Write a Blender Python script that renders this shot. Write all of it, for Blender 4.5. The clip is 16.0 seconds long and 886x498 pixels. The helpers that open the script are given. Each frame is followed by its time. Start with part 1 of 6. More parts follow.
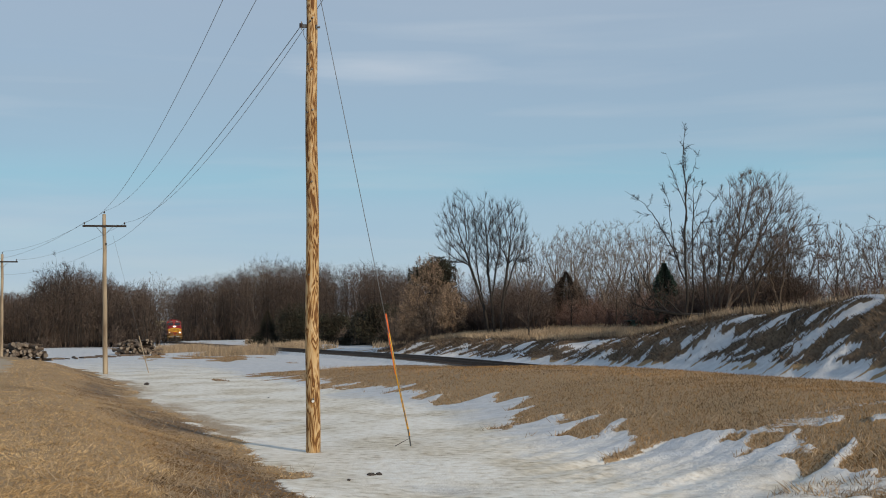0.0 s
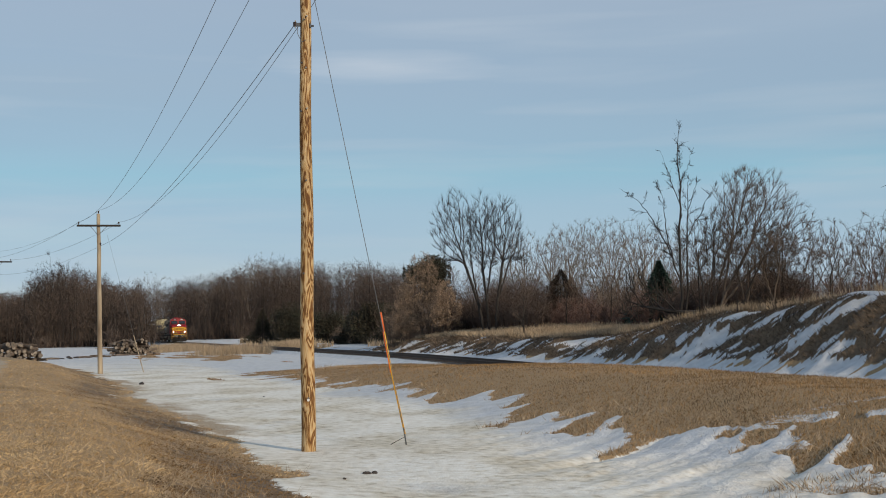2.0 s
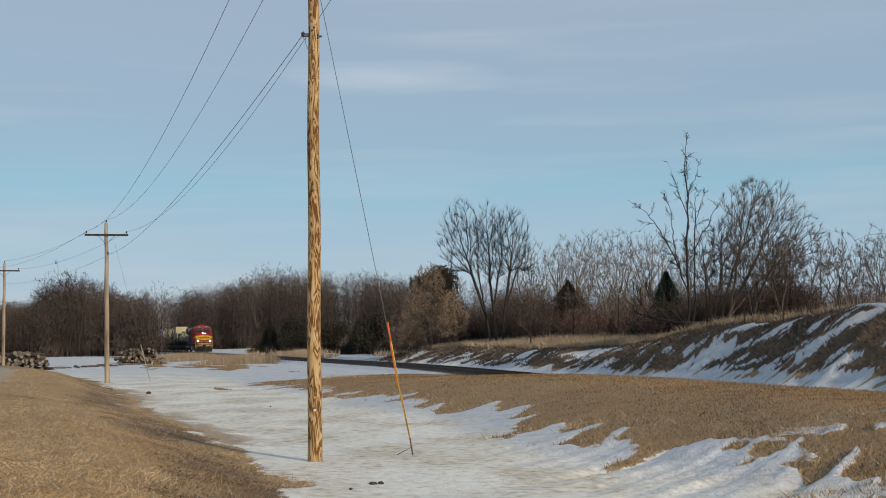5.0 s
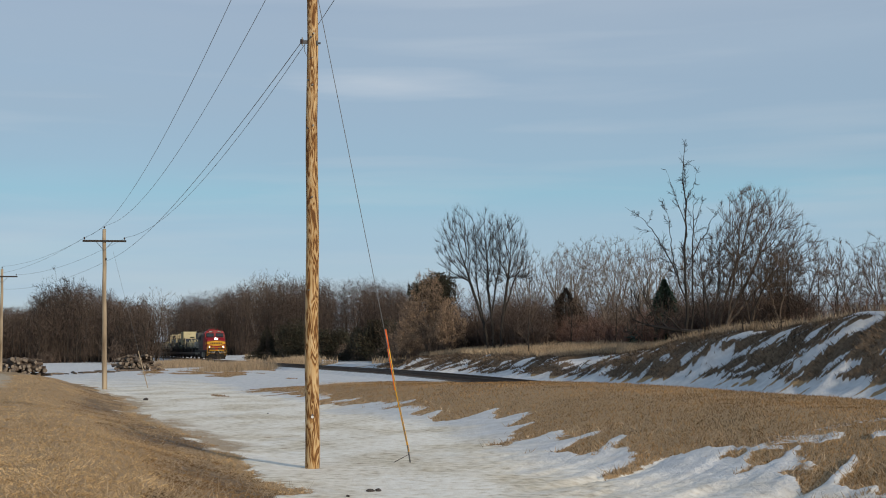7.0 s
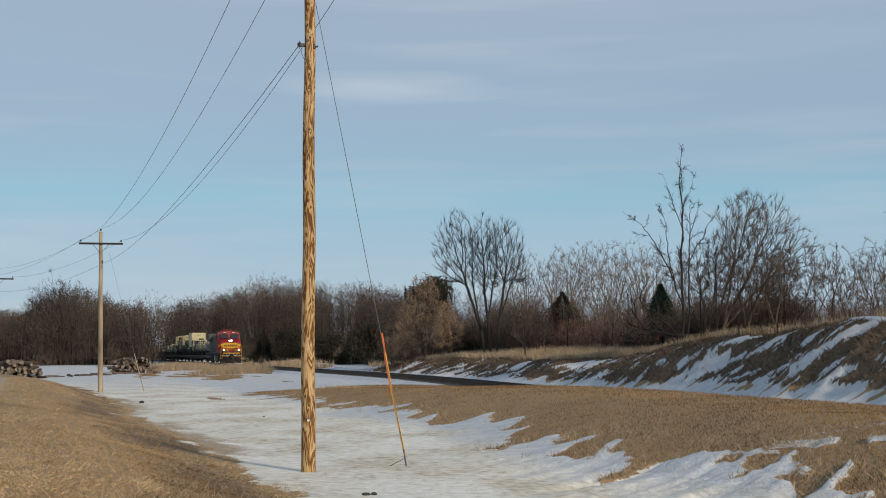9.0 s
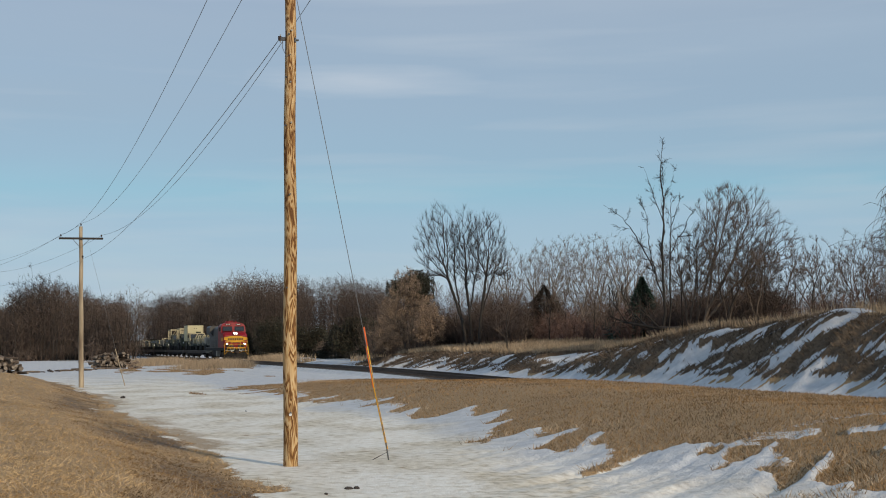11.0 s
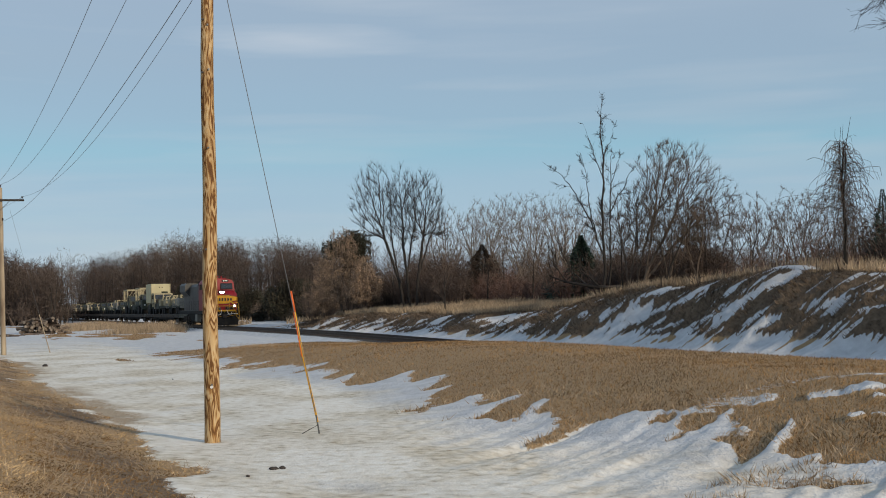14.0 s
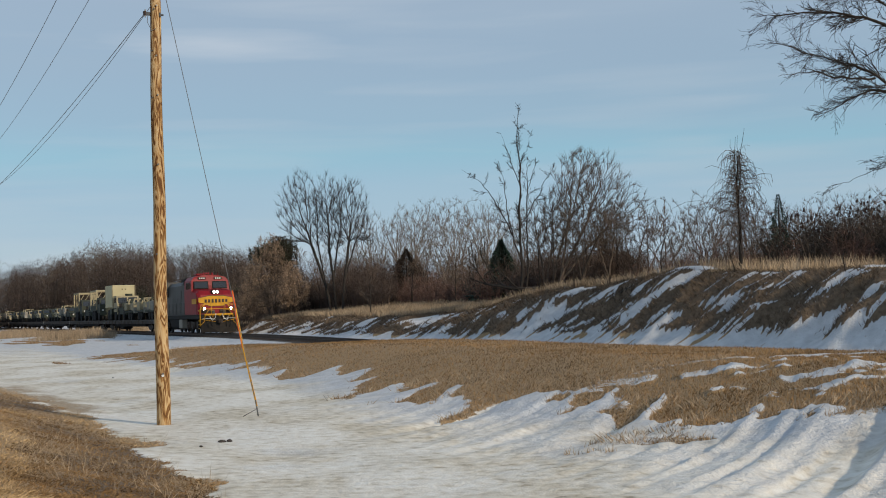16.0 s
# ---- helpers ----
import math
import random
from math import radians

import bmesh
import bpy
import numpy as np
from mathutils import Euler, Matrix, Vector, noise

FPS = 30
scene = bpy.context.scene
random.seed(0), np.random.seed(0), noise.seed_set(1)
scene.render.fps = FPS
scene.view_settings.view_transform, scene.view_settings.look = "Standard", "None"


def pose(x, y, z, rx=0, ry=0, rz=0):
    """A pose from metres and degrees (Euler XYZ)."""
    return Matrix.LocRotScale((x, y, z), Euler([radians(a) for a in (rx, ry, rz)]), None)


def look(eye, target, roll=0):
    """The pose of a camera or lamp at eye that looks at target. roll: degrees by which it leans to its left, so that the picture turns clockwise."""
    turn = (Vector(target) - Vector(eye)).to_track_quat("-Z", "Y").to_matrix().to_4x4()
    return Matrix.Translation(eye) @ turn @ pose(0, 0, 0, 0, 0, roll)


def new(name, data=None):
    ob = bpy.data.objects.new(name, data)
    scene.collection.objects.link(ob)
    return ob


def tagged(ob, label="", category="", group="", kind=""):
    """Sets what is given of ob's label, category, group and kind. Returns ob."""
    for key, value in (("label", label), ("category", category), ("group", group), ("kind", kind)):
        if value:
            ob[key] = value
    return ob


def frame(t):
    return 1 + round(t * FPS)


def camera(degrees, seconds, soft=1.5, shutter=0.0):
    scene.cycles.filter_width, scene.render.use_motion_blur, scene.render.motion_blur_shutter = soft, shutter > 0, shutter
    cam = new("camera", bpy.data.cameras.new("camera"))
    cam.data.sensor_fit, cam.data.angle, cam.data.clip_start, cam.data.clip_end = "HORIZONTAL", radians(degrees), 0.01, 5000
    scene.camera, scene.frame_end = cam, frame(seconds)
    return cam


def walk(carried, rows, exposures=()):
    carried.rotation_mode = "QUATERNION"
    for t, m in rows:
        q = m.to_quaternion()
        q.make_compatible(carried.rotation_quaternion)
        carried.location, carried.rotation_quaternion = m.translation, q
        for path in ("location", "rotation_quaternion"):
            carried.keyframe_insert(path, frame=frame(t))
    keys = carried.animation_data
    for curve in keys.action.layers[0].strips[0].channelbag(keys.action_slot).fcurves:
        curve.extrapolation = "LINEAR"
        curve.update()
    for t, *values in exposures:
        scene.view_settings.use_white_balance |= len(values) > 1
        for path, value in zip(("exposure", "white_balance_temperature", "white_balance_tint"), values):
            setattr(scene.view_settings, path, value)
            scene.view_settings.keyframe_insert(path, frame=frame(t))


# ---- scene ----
# ---------------------------------------------------------------- camera
cam = camera(39.5, 16.0, soft=1.0)
WALK = [
    (0.0, 0.000, 0.000, 2.240, 0.000, 3.860, 0.500),
    (0.5, 0.000, 0.000, 2.240, 0.039, 3.826, 0.533),
    (1.0, 0.000, 0.000, 2.240, -0.086, 3.861, 0.637),
    (1.5, 0.000, 0.000, 2.240, -0.132, 3.876, 0.722),
    (2.0, 0.000, 0.000, 2.240, -0.228, 3.778, 0.745),
    (2.5, 0.000, 0.000, 2.240, -0.205, 3.791, 0.749),
    (3.0, 0.000, 0.000, 2.240, -0.167, 3.774, 0.843),
    (3.5, 0.000, 0.000, 2.240, -0.153, 3.847, 0.697),
    (4.0, 0.000, 0.000, 2.240, -0.016, 3.946, 0.670),
    (6.5, 0.000, 0.000, 2.240, 0.081, 4.611, 0.375),
    (7.0, 0.000, 0.000, 2.240, -0.013, 4.592, 0.372),
    (7.5, 0.000, 0.000, 2.240, -0.071, 4.636, 0.376),
    (8.0, 0.000, 0.000, 2.240, -0.003, 4.639, 0.419),
    (8.5, 0.000, 0.000, 2.240, -0.058, 4.701, 0.248),
    (9.0, 0.000, 0.000, 2.240, -0.181, 4.762, 0.199),
    (11.5, 0.000, 0.000, 2.240, -1.506, 4.185, 0.622),
    (12.0, 0.000, 0.000, 2.240, -2.011, 3.760, 0.840),
    (12.5, 0.000, 0.000, 2.240, -2.037, 3.351, 1.222),
    (13.0, 0.000, 0.000, 2.240, -2.778, 2.922, 1.315),
    (13.5, 0.000, 0.000, 2.240, -3.323, 2.632, 1.259),
    (14.0, 0.110, 1.725, 2.315, -3.885, 2.582, 1.100),
    (14.5, 0.180, 2.593, 2.361, -4.414, 2.627, 1.160),
    (15.0, 0.149, 2.183, 2.335, -5.748, 2.734, 1.175),
    (15.5, -0.001, -0.357, 2.193, -6.320, 2.781, 1.493),
    (16.0, -0.064, -1.425, 2.130, -7.305, 2.726, 1.718),
]
walk(cam, [(t, pose(x, y, z, 90 + pitch, roll, yaw)) for t, x, y, z, yaw, pitch, roll in WALK])

# ---------------------------------------------------------------- light
SUN_AZ, SUN_EL = 140.0, 21.0      # degrees clockwise from +y, above the horizon
world = bpy.data.worlds.new("winter_sky")
scene.world = world
world.use_nodes = True
nt = world.node_tree
nt.nodes.clear()
n_out = nt.nodes.new("ShaderNodeOutputWorld")
n_bg = nt.nodes.new("ShaderNodeBackground")
n_sky = nt.nodes.new("ShaderNodeTexSky")
n_sky.sky_type, n_sky.sun_disc = "NISHITA", False
n_sky.sun_elevation, n_sky.sun_rotation = radians(SUN_EL), radians(SUN_AZ)
n_sky.air_density, n_sky.dust_density, n_sky.ozone_density = 1.0, 0.6, 2.0
n_bg.inputs["Strength"].default_value = 0.1


def wnode(kind, **values):
    n = nt.nodes.new(kind)
    for k, val in values.items():
        n.inputs[k].default_value = val
    return n


# a thin veil of high cloud: long flat streaks across the sky
n_tc = wnode("ShaderNodeTexCoord")
n_map = wnode("ShaderNodeMapping", Scale=(1.3, 1.3, 11.0), Rotation=(0.02, -0.03, 0.4))
n_noise = wnode("ShaderNodeTexNoise", Scale=2.2, Detail=5.0, Roughness=0.5, Distortion=0.3)
n_ramp = wnode("ShaderNodeValToRGB")
n_ramp.color_ramp.elements[0].position, n_ramp.color_ramp.elements[0].color = 0.36, (0.78, 0.78, 0.78, 1)
n_ramp.color_ramp.elements[1].position, n_ramp.color_ramp.elements[1].color = 0.72, (0.97, 0.97, 0.97, 1)
n_mix = wnode("ShaderNodeMixRGB")
n_sep = wnode("ShaderNodeSeparateXYZ")
n_veil = wnode("ShaderNodeValToRGB")
ev = n_veil.color_ramp.elements
ev[0].position, ev[0].color = 0.0, (0.44, 0.53, 0.65, 1)
ev[1].position, ev[1].color = 1.0, (0.29, 0.40, 0.54, 1)
for pos, c in ((0.045, (0.39, 0.52, 0.65)), (0.10, (0.345, 0.51, 0.645)), (0.125, (0.29, 0.51, 0.64)), (0.15, (0.32, 0.475, 0.605)), (0.19, (0.34, 0.462, 0.585)), (0.3, (0.378, 0.462, 0.575))):
    ev.new(pos).color = (*c, 1)
n_gain = wnode("ShaderNodeMixRGB", Fac=1.0, Color2=(10, 10, 10, 1))
n_gain.blend_type = "MULTIPLY"
nt.links.new(n_tc.outputs["Generated"], n_sep.inputs["Vector"])
nt.links.new(n_sep.outputs["Z"], n_veil.inputs["Fac"])
nt.links.new(n_veil.outputs["Color"], n_gain.inputs["Color1"])
# pale wisps in the veil
n_map2 = wnode("ShaderNodeMapping", Scale=(1.6, 1.6, 19.0), Rotation=(0.0, 0.05, 0.0), Location=(0.3, 0.1, 0.0))
n_wisp = wnode("ShaderNodeTexNoise", Scale=2.6, Detail=6.0, Roughness=0.45, Distortion=0.2)
n_wr = wnode("ShaderNodeValToRGB")
n_wr.color_ramp.elements[0].position, n_wr.color_ramp.elements[0].color = 0.52, (0, 0, 0, 1)
n_wr.color_ramp.elements[1].position, n_wr.color_ramp.elements[1].color = 0.8, (0.5, 0.5, 0.5, 1)
n_wm = wnode("ShaderNodeMixRGB", Color2=(5.0, 5.75, 6.55, 1))
nt.links.new(n_tc.outputs["Generated"], n_map2.inputs["Vector"])
nt.links.new(n_map2.outputs["Vector"], n_wisp.inputs["Vector"])
nt.links.new(n_wisp.outputs["Fac"], n_wr.inputs["Fac"])
nt.links.new(n_wr.outputs["Color"], n_wm.inputs["Fac"])
nt.links.new(n_gain.outputs["Color"], n_wm.inputs["Color1"])
n_map3 = wnode("ShaderNodeMapping", Scale=(14.0, 0.0, 95.0), Location=(0.14, 0.0, -20.5))
n_warp = wnode("ShaderNodeTexNoise", Scale=9.0, Detail=4.0)
n_wv = wnode("ShaderNodeVectorMath")
n_wv.operation = "MULTIPLY_ADD"
n_wv.inputs[1].default_value = (0.9, 0.9, 0.9)
n_len = wnode("ShaderNodeVectorMath")
n_len.operation = "LENGTH"
n_st = wnode("ShaderNodeMapRange")
n_st.inputs["From Min"].default_value, n_st.inputs["From Max"].default_value = 1.5, 0.2
n_st.inputs["To Min"].default_value, n_st.inputs["To Max"].default_value = 0.0, 0.85
n_sm = wnode("ShaderNodeMixRGB", Color2=(5.6, 6.2, 6.9, 1))
nt.links.new(n_tc.outputs["Generated"], n_map3.inputs["Vector"])
nt.links.new(n_map2.outputs["Vector"], n_warp.inputs["Vector"])
nt.links.new(n_warp.outputs["Color"], n_wv.inputs[0])
nt.links.new(n_map3.outputs["Vector"], n_wv.inputs[2])
nt.links.new(n_wv.outputs["Vector"], n_len.inputs[0])
nt.links.new(n_len.outputs["Value"], n_st.inputs["Value"])
nt.links.new(n_st.outputs["Result"], n_sm.inputs["Fac"])
nt.links.new(n_wm.outputs["Color"], n_sm.inputs["Color1"])
nt.links.new(n_sm.outputs["Color"], n_mix.inputs["Color2"])
nt.links.new(n_tc.outputs["Generated"], n_map.inputs["Vector"])
nt.links.new(n_map.outputs["Vector"], n_noise.inputs["Vector"])
nt.links.new(n_noise.outputs["Fac"], n_ramp.inputs["Fac"])
nt.links.new(n_ramp.outputs["Color"], n_mix.inputs["Fac"])
nt.links.new(n_sky.outputs["Color"], n_mix.inputs["Color1"])
nt.links.new(n_mix.outputs["Color"], n_bg.inputs["Color"])
nt.links.new(n_bg.outputs["Background"], n_out.inputs["Surface"])

sun_data = bpy.data.lights.new("sun", "SUN")
sun_data.energy, sun_data.angle, sun_data.color = 2.9, radians(3.0), (1.0, 0.84, 0.63)
sun = new("sun", sun_data)
_a, _e = radians(SUN_AZ), radians(SUN_EL)
sun.matrix_world = look((0, 0, 60), Vector((0, 0, 60)) - Vector((math.sin(_a) * math.cos(_e), math.cos(_a) * math.cos(_e), math.sin(_e))))
scene.view_settings.exposure = 0.0

# ---------------------------------------------------------------- materials
MATS = {}


def material(name, colour, rough=0.8, metal=0.0, second=None, scale=8.0, bump=0.0, bump_scale=None, stretch=(1, 1, 1), emit=0.0, rnd=0.0, island=False, spec=0.3, coarse=0.4):
    """Principled material with two scales of noise between colour and second."""
    m = bpy.data.materials.new(name)
    m.use_nodes = True
    t = m.node_tree
    b = t.nodes["Principled BSDF"]
    b.inputs["Roughness"].default_value, b.inputs["Metallic"].default_value = rough, metal
    b.inputs["Specular IOR Level"].default_value = spec
    c1, c2 = (*colour, 1), (*(second or [c * 0.72 for c in colour]), 1)
    tc = t.nodes.new("ShaderNodeTexCoord")
    mp = t.nodes.new("ShaderNodeMapping")
    mp.inputs["Scale"].default_value = stretch
    t.links.new(tc.outputs["Object"], mp.inputs["Vector"])
    fine = t.nodes.new("ShaderNodeTexNoise")
    fine.inputs["Scale"].default_value, fine.inputs["Detail"].default_value = scale, 6
    big = t.nodes.new("ShaderNodeTexNoise")
    big.inputs["Scale"].default_value, big.inputs["Detail"].default_value = scale * 0.12, 3
    for n in (fine, big):
        t.links.new(mp.outputs["Vector"], n.inputs["Vector"])
    mixv = t.nodes.new("ShaderNodeMix")
    mixv.inputs[0].default_value = coarse
    t.links.new(fine.outputs["Fac"], mixv.inputs[2])
    t.links.new(big.outputs["Fac"], mixv.inputs[3])
    ramp = t.nodes.new("ShaderNodeValToRGB")
    ramp.color_ramp.elements[0].position, ramp.color_ramp.elements[0].color = 0.36, c2
    ramp.color_ramp.elements[1].position, ramp.color_ramp.elements[1].color = 0.62, c1
    t.links.new(mixv.outputs[0], ramp.inputs["Fac"])
    col = ramp.outputs["Color"]
    if rnd:
        hsv = t.nodes.new("ShaderNodeHueSaturation")
        mr = t.nodes.new("ShaderNodeMapRange")
        mr.inputs["To Min"].default_value, mr.inputs["To Max"].default_value = 1 - rnd, 1 + rnd
        if island:
            g = t.nodes.new("ShaderNodeNewGeometry")
            t.links.new(g.outputs["Random Per Island"], mr.inputs["Value"])
        else:
            g = t.nodes.new("ShaderNodeObjectInfo")
            t.links.new(g.outputs["Random"], mr.inputs["Value"])
        t.links.new(mr.outputs["Result"], hsv.inputs["Value"])
        t.links.new(col, hsv.inputs["Color"])
        col = hsv.outputs["Color"]
    t.links.new(col, b.inputs["Base Color"])
    if bump:
        bn = t.nodes.new("ShaderNodeBump")
        bn.inputs["Strength"].default_value, bn.inputs["Distance"].default_value = min(1, bump), 0.02
        src = fine
        if bump_scale:
            src = t.nodes.new("ShaderNodeTexNoise")
            src.inputs["Scale"].default_value, src.inputs["Detail"].default_value = bump_scale, 4
            t.links.new(mp.outputs["Vector"], src.inputs["Vector"])
        t.links.new(src.outputs["Fac"], bn.inputs["Height"])
        t.links.new(bn.outputs["Normal"], b.inputs["Normal"])
    if emit:
        b.inputs["Emission Color"].default_value, b.inputs["Emission Strength"].default_value = c1, emit
    MATS[name] = m
    return m


bark = material("grey_bark", (0.043, 0.036, 0.031), 0.9, second=(0.021, 0.018, 0.016), scale=9, stretch=(1, 1, 0.25), bump=0.6)
bark_pale = material("pale_bark", (0.19, 0.155, 0.125), 0.9, second=(0.1, 0.08, 0.064), scale=7, stretch=(1, 1, 0.3), bump=0.5)
bark_warm = material("warm_brown_bark", (0.13, 0.1, 0.078), 0.9, second=(0.065, 0.05, 0.04), scale=7, stretch=(1, 1, 0.3), bump=0.5)
twig_brown = material("brown_twigs", (0.15, 0.11, 0.085), 0.9, second=(0.085, 0.063, 0.05), scale=0.5, rnd=0.35, island=True)
twig_far = material("far_wood_twigs", (0.105, 0.077, 0.061), 0.9, second=(0.068, 0.05, 0.042), scale=0.05, rnd=0.3, island=True)
twig_red = material("reddish_twigs", (0.14, 0.084, 0.066), 0.9, second=(0.085, 0.053, 0.043), scale=0.6, rnd=0.35, island=True)
twig_dark = material("dark_twigs", (0.06, 0.048, 0.04), 0.9, second=(0.03, 0.025, 0.022), scale=0.6, rnd=0.3, island=True)
twig_dusk = material("dusky_brown_twigs", (0.095, 0.067, 0.054), 0.9, second=(0.05, 0.037, 0.031), scale=0.6, rnd=0.35, island=True)
leaf_tan = material("dry_tan_leaves", (0.34, 0.24, 0.165), 0.85, second=(0.2, 0.14, 0.096), scale=1.5, rnd=0.4, island=True)
needle_blue = material("blue_green_needles", (0.035, 0.06, 0.045), 0.8, second=(0.015, 0.03, 0.022), scale=3, rnd=0.4, island=True)
needle_dark = material("dark_cedar_needles", (0.03, 0.036, 0.024), 0.85, second=(0.045, 0.032, 0.02), scale=2, rnd=0.4, island=True)
needle_brown = material("brown_cedar_needles", (0.05, 0.034, 0.024), 0.85, second=(0.026, 0.02, 0.014), scale=2, rnd=0.4, island=True)
straw = material("tall_straw", (0.43, 0.335, 0.23), 0.85, second=(0.27, 0.2, 0.13), scale=0.8, rnd=0.35, island=True)
stubble = material("mown_dry_grass", (0.34, 0.208, 0.095), 0.9, second=(0.115, 0.068, 0.031), scale=0.6, rnd=0.5, island=True)
stubble_l = material("roadside_dry_grass", (0.5, 0.36, 0.2), 0.9, second=(0.32, 0.215, 0.11), scale=0.4, rnd=0.35, island=True)
wet_grass = material("matted_wet_grass", (0.27, 0.165, 0.075), 0.9, second=(0.12, 0.072, 0.034), scale=0.6, rnd=0.35, island=True)
soil_grass = material("dead_slope_grass", (0.175, 0.128, 0.09), 0.9, second=(0.085, 0.063, 0.046), scale=0.7, rnd=0.35, island=True)
seed_head = material("dark_seed_heads", (0.035, 0.02, 0.017), 0.9)
steel_dark = material("galvanised_steel", (0.16, 0.16, 0.16), 0.5, 0.7, scale=20)
wire_mat = material("weathered_wire", (0.17, 0.175, 0.185), 0.6, 0.3)
porcelain = material("brown_porcelain", (0.05, 0.03, 0.022), 0.25)
rail_mat = material("rail_steel", (0.1, 0.065, 0.045), 0.55, 0.5, second=(0.06, 0.035, 0.025), scale=6)
tie_mat = material("creosoted_tie", (0.05, 0.038, 0.03), 0.9, second=(0.028, 0.022, 0.018), scale=10, rnd=0.3, bump=0.4)
log_bark = material("log_bark", (0.17, 0.13, 0.1), 0.95, second=(0.05, 0.036, 0.028), scale=12, rnd=0.4, bump=0.7)
log_end = material("cut_log_end", (0.27, 0.225, 0.18), 0.9, second=(0.1, 0.08, 0.062), scale=14, rnd=0.3)
red_paint = material("red_engine_paint", (0.23, 0.006, 0.012), 0.45, second=(0.16, 0.005, 0.01), scale=2.5, spec=0.25)
yellow_paint = material("yellow_paint", (0.54, 0.285, 0.01), 0.5, second=(0.4, 0.2, 0.01), scale=3, spec=0.25)
silver_paint = material("grey_silver_paint", (0.07, 0.069, 0.066), 0.5, 0.15, second=(0.04, 0.039, 0.036), scale=1.6, stretch=(1, 1, 0.4))
black_paint = material("sooty_black", (0.014, 0.014, 0.015), 0.75, second=(0.026, 0.022, 0.018), scale=4, spec=0.15)
dark_emblem = material("dark_emblem_paint", (0.03, 0.02, 0.015), 0.5)
cab_glass = material("cab_glass", (0.02, 0.024, 0.028), 0.06, spec=0.8)
lamp_glow = material("headlamp_glow", (1.0, 0.86, 0.6), 0.3, emit=35)
white_mark = material("white_plate", (0.75, 0.75, 0.72), 0.5)
tan_paint = material("desert_tan_paint", (0.4, 0.345, 0.22), 0.75, second=(0.25, 0.21, 0.13), scale=2.5)
shelter_paint = material("pale_tan_shelter_paint", (0.5, 0.45, 0.28), 0.75, second=(0.43, 0.38, 0.235), scale=1.2)
pale_canvas = material("pale_canvas_cover", (0.33, 0.31, 0.265), 0.9, second=(0.19, 0.175, 0.145), scale=2, bump=0.4)
green_paint = material("dark_green_paint", (0.045, 0.052, 0.035), 0.7, second=(0.025, 0.03, 0.022), scale=2)
tyre = material("black_tyre", (0.018, 0.018, 0.018), 0.85, scale=12)
deck_wood = material("flatcar_deck", (0.11, 0.085, 0.06), 0.85, second=(0.05, 0.042, 0.034), scale=4)
car_steel = material("rusty_car_steel", (0.06, 0.043, 0.033), 0.75, second=(0.035, 0.028, 0.024), scale=3)
guard_yellow = material("yellow_guy_guard", (0.8, 0.42, 0.02), 0.45)
guard_orange = material("orange_guy_guard", (0.72, 0.13, 0.02), 0.45)
stone_mat = material("dark_stones", (0.06, 0.05, 0.045), 0.9, scale=20, bump=0.5)


def pole_material():
    """Yellow peeled pine with dark wavy figure running along the grain."""
    m = material("peeled_pine_pole", (0.6, 0.455, 0.27), 0.75, second=(0.42, 0.29, 0.145), scale=6, stretch=(1, 1, 0.35), bump=0.3)
    t = m.node_tree
    b = t.nodes["Principled BSDF"]
    base = b.inputs["Base Color"].links[0].from_socket
    tc = t.nodes.new("ShaderNodeTexCoord")
    mp = t.nodes.new("ShaderNodeMapping")
    mp.inputs["Scale"].default_value = (9.0, 9.0, 1.7)
    t.links.new(tc.outputs["Object"], mp.inputs["Vector"])
    nz = t.nodes.new("ShaderNodeTexNoise")
    nz.inputs["Scale"].default_value, nz.inputs["Detail"].default_value, nz.inputs["Distortion"].default_value = 1.0, 2.0, 0.9
    t.links.new(mp.outputs["Vector"], nz.inputs["Vector"])
    wrap = t.nodes.new("ShaderNodeMath")
    wrap.operation, wrap.inputs[1].default_value = "MULTIPLY", 5.0
    fr = t.nodes.new("ShaderNodeMath")
    fr.operation = "FRACT"
    t.links.new(nz.outputs["Fac"], wrap.inputs[0])
    t.links.new(wrap.outputs[0], fr.inputs[0])
    rp = t.nodes.new("ShaderNodeValToRGB")
    e = rp.color_ramp.elements
    e[0].position, e[0].color = 0.0, (0.25, 0.145, 0.07, 1)
    e[1].position, e[1].color = 1.0, (0.2, 0.11, 0.05, 1)
    for pos, c in ((0.17, (0.25, 0.145, 0.07, 1)), (0.3, (0.7, 0.55, 0.38, 1)), (0.5, (1, 1, 1, 1)), (0.7, (0.95, 0.85, 0.7, 1)), (0.88, (0.55, 0.38, 0.22, 1))):
        x = e.new(pos)
        x.color = c
    t.links.new(fr.outputs[0], rp.inputs["Fac"])
    mx = t.nodes.new("ShaderNodeMixRGB")
    mx.blend_type, mx.inputs["Fac"].default_value = "MULTIPLY", 1.0
    t.links.new(base, mx.inputs["Color1"])
    t.links.new(rp.outputs["Color"], mx.inputs["Color2"])
    t.links.new(mx.outputs["Color"], b.inputs["Base Color"])
    return m


pine = pole_material()
old_pole = material("weathered_pole", (0.44, 0.36, 0.255), 0.85, second=(0.15, 0.11, 0.075), scale=3.5, stretch=(1, 1, 0.15), bump=0.3)


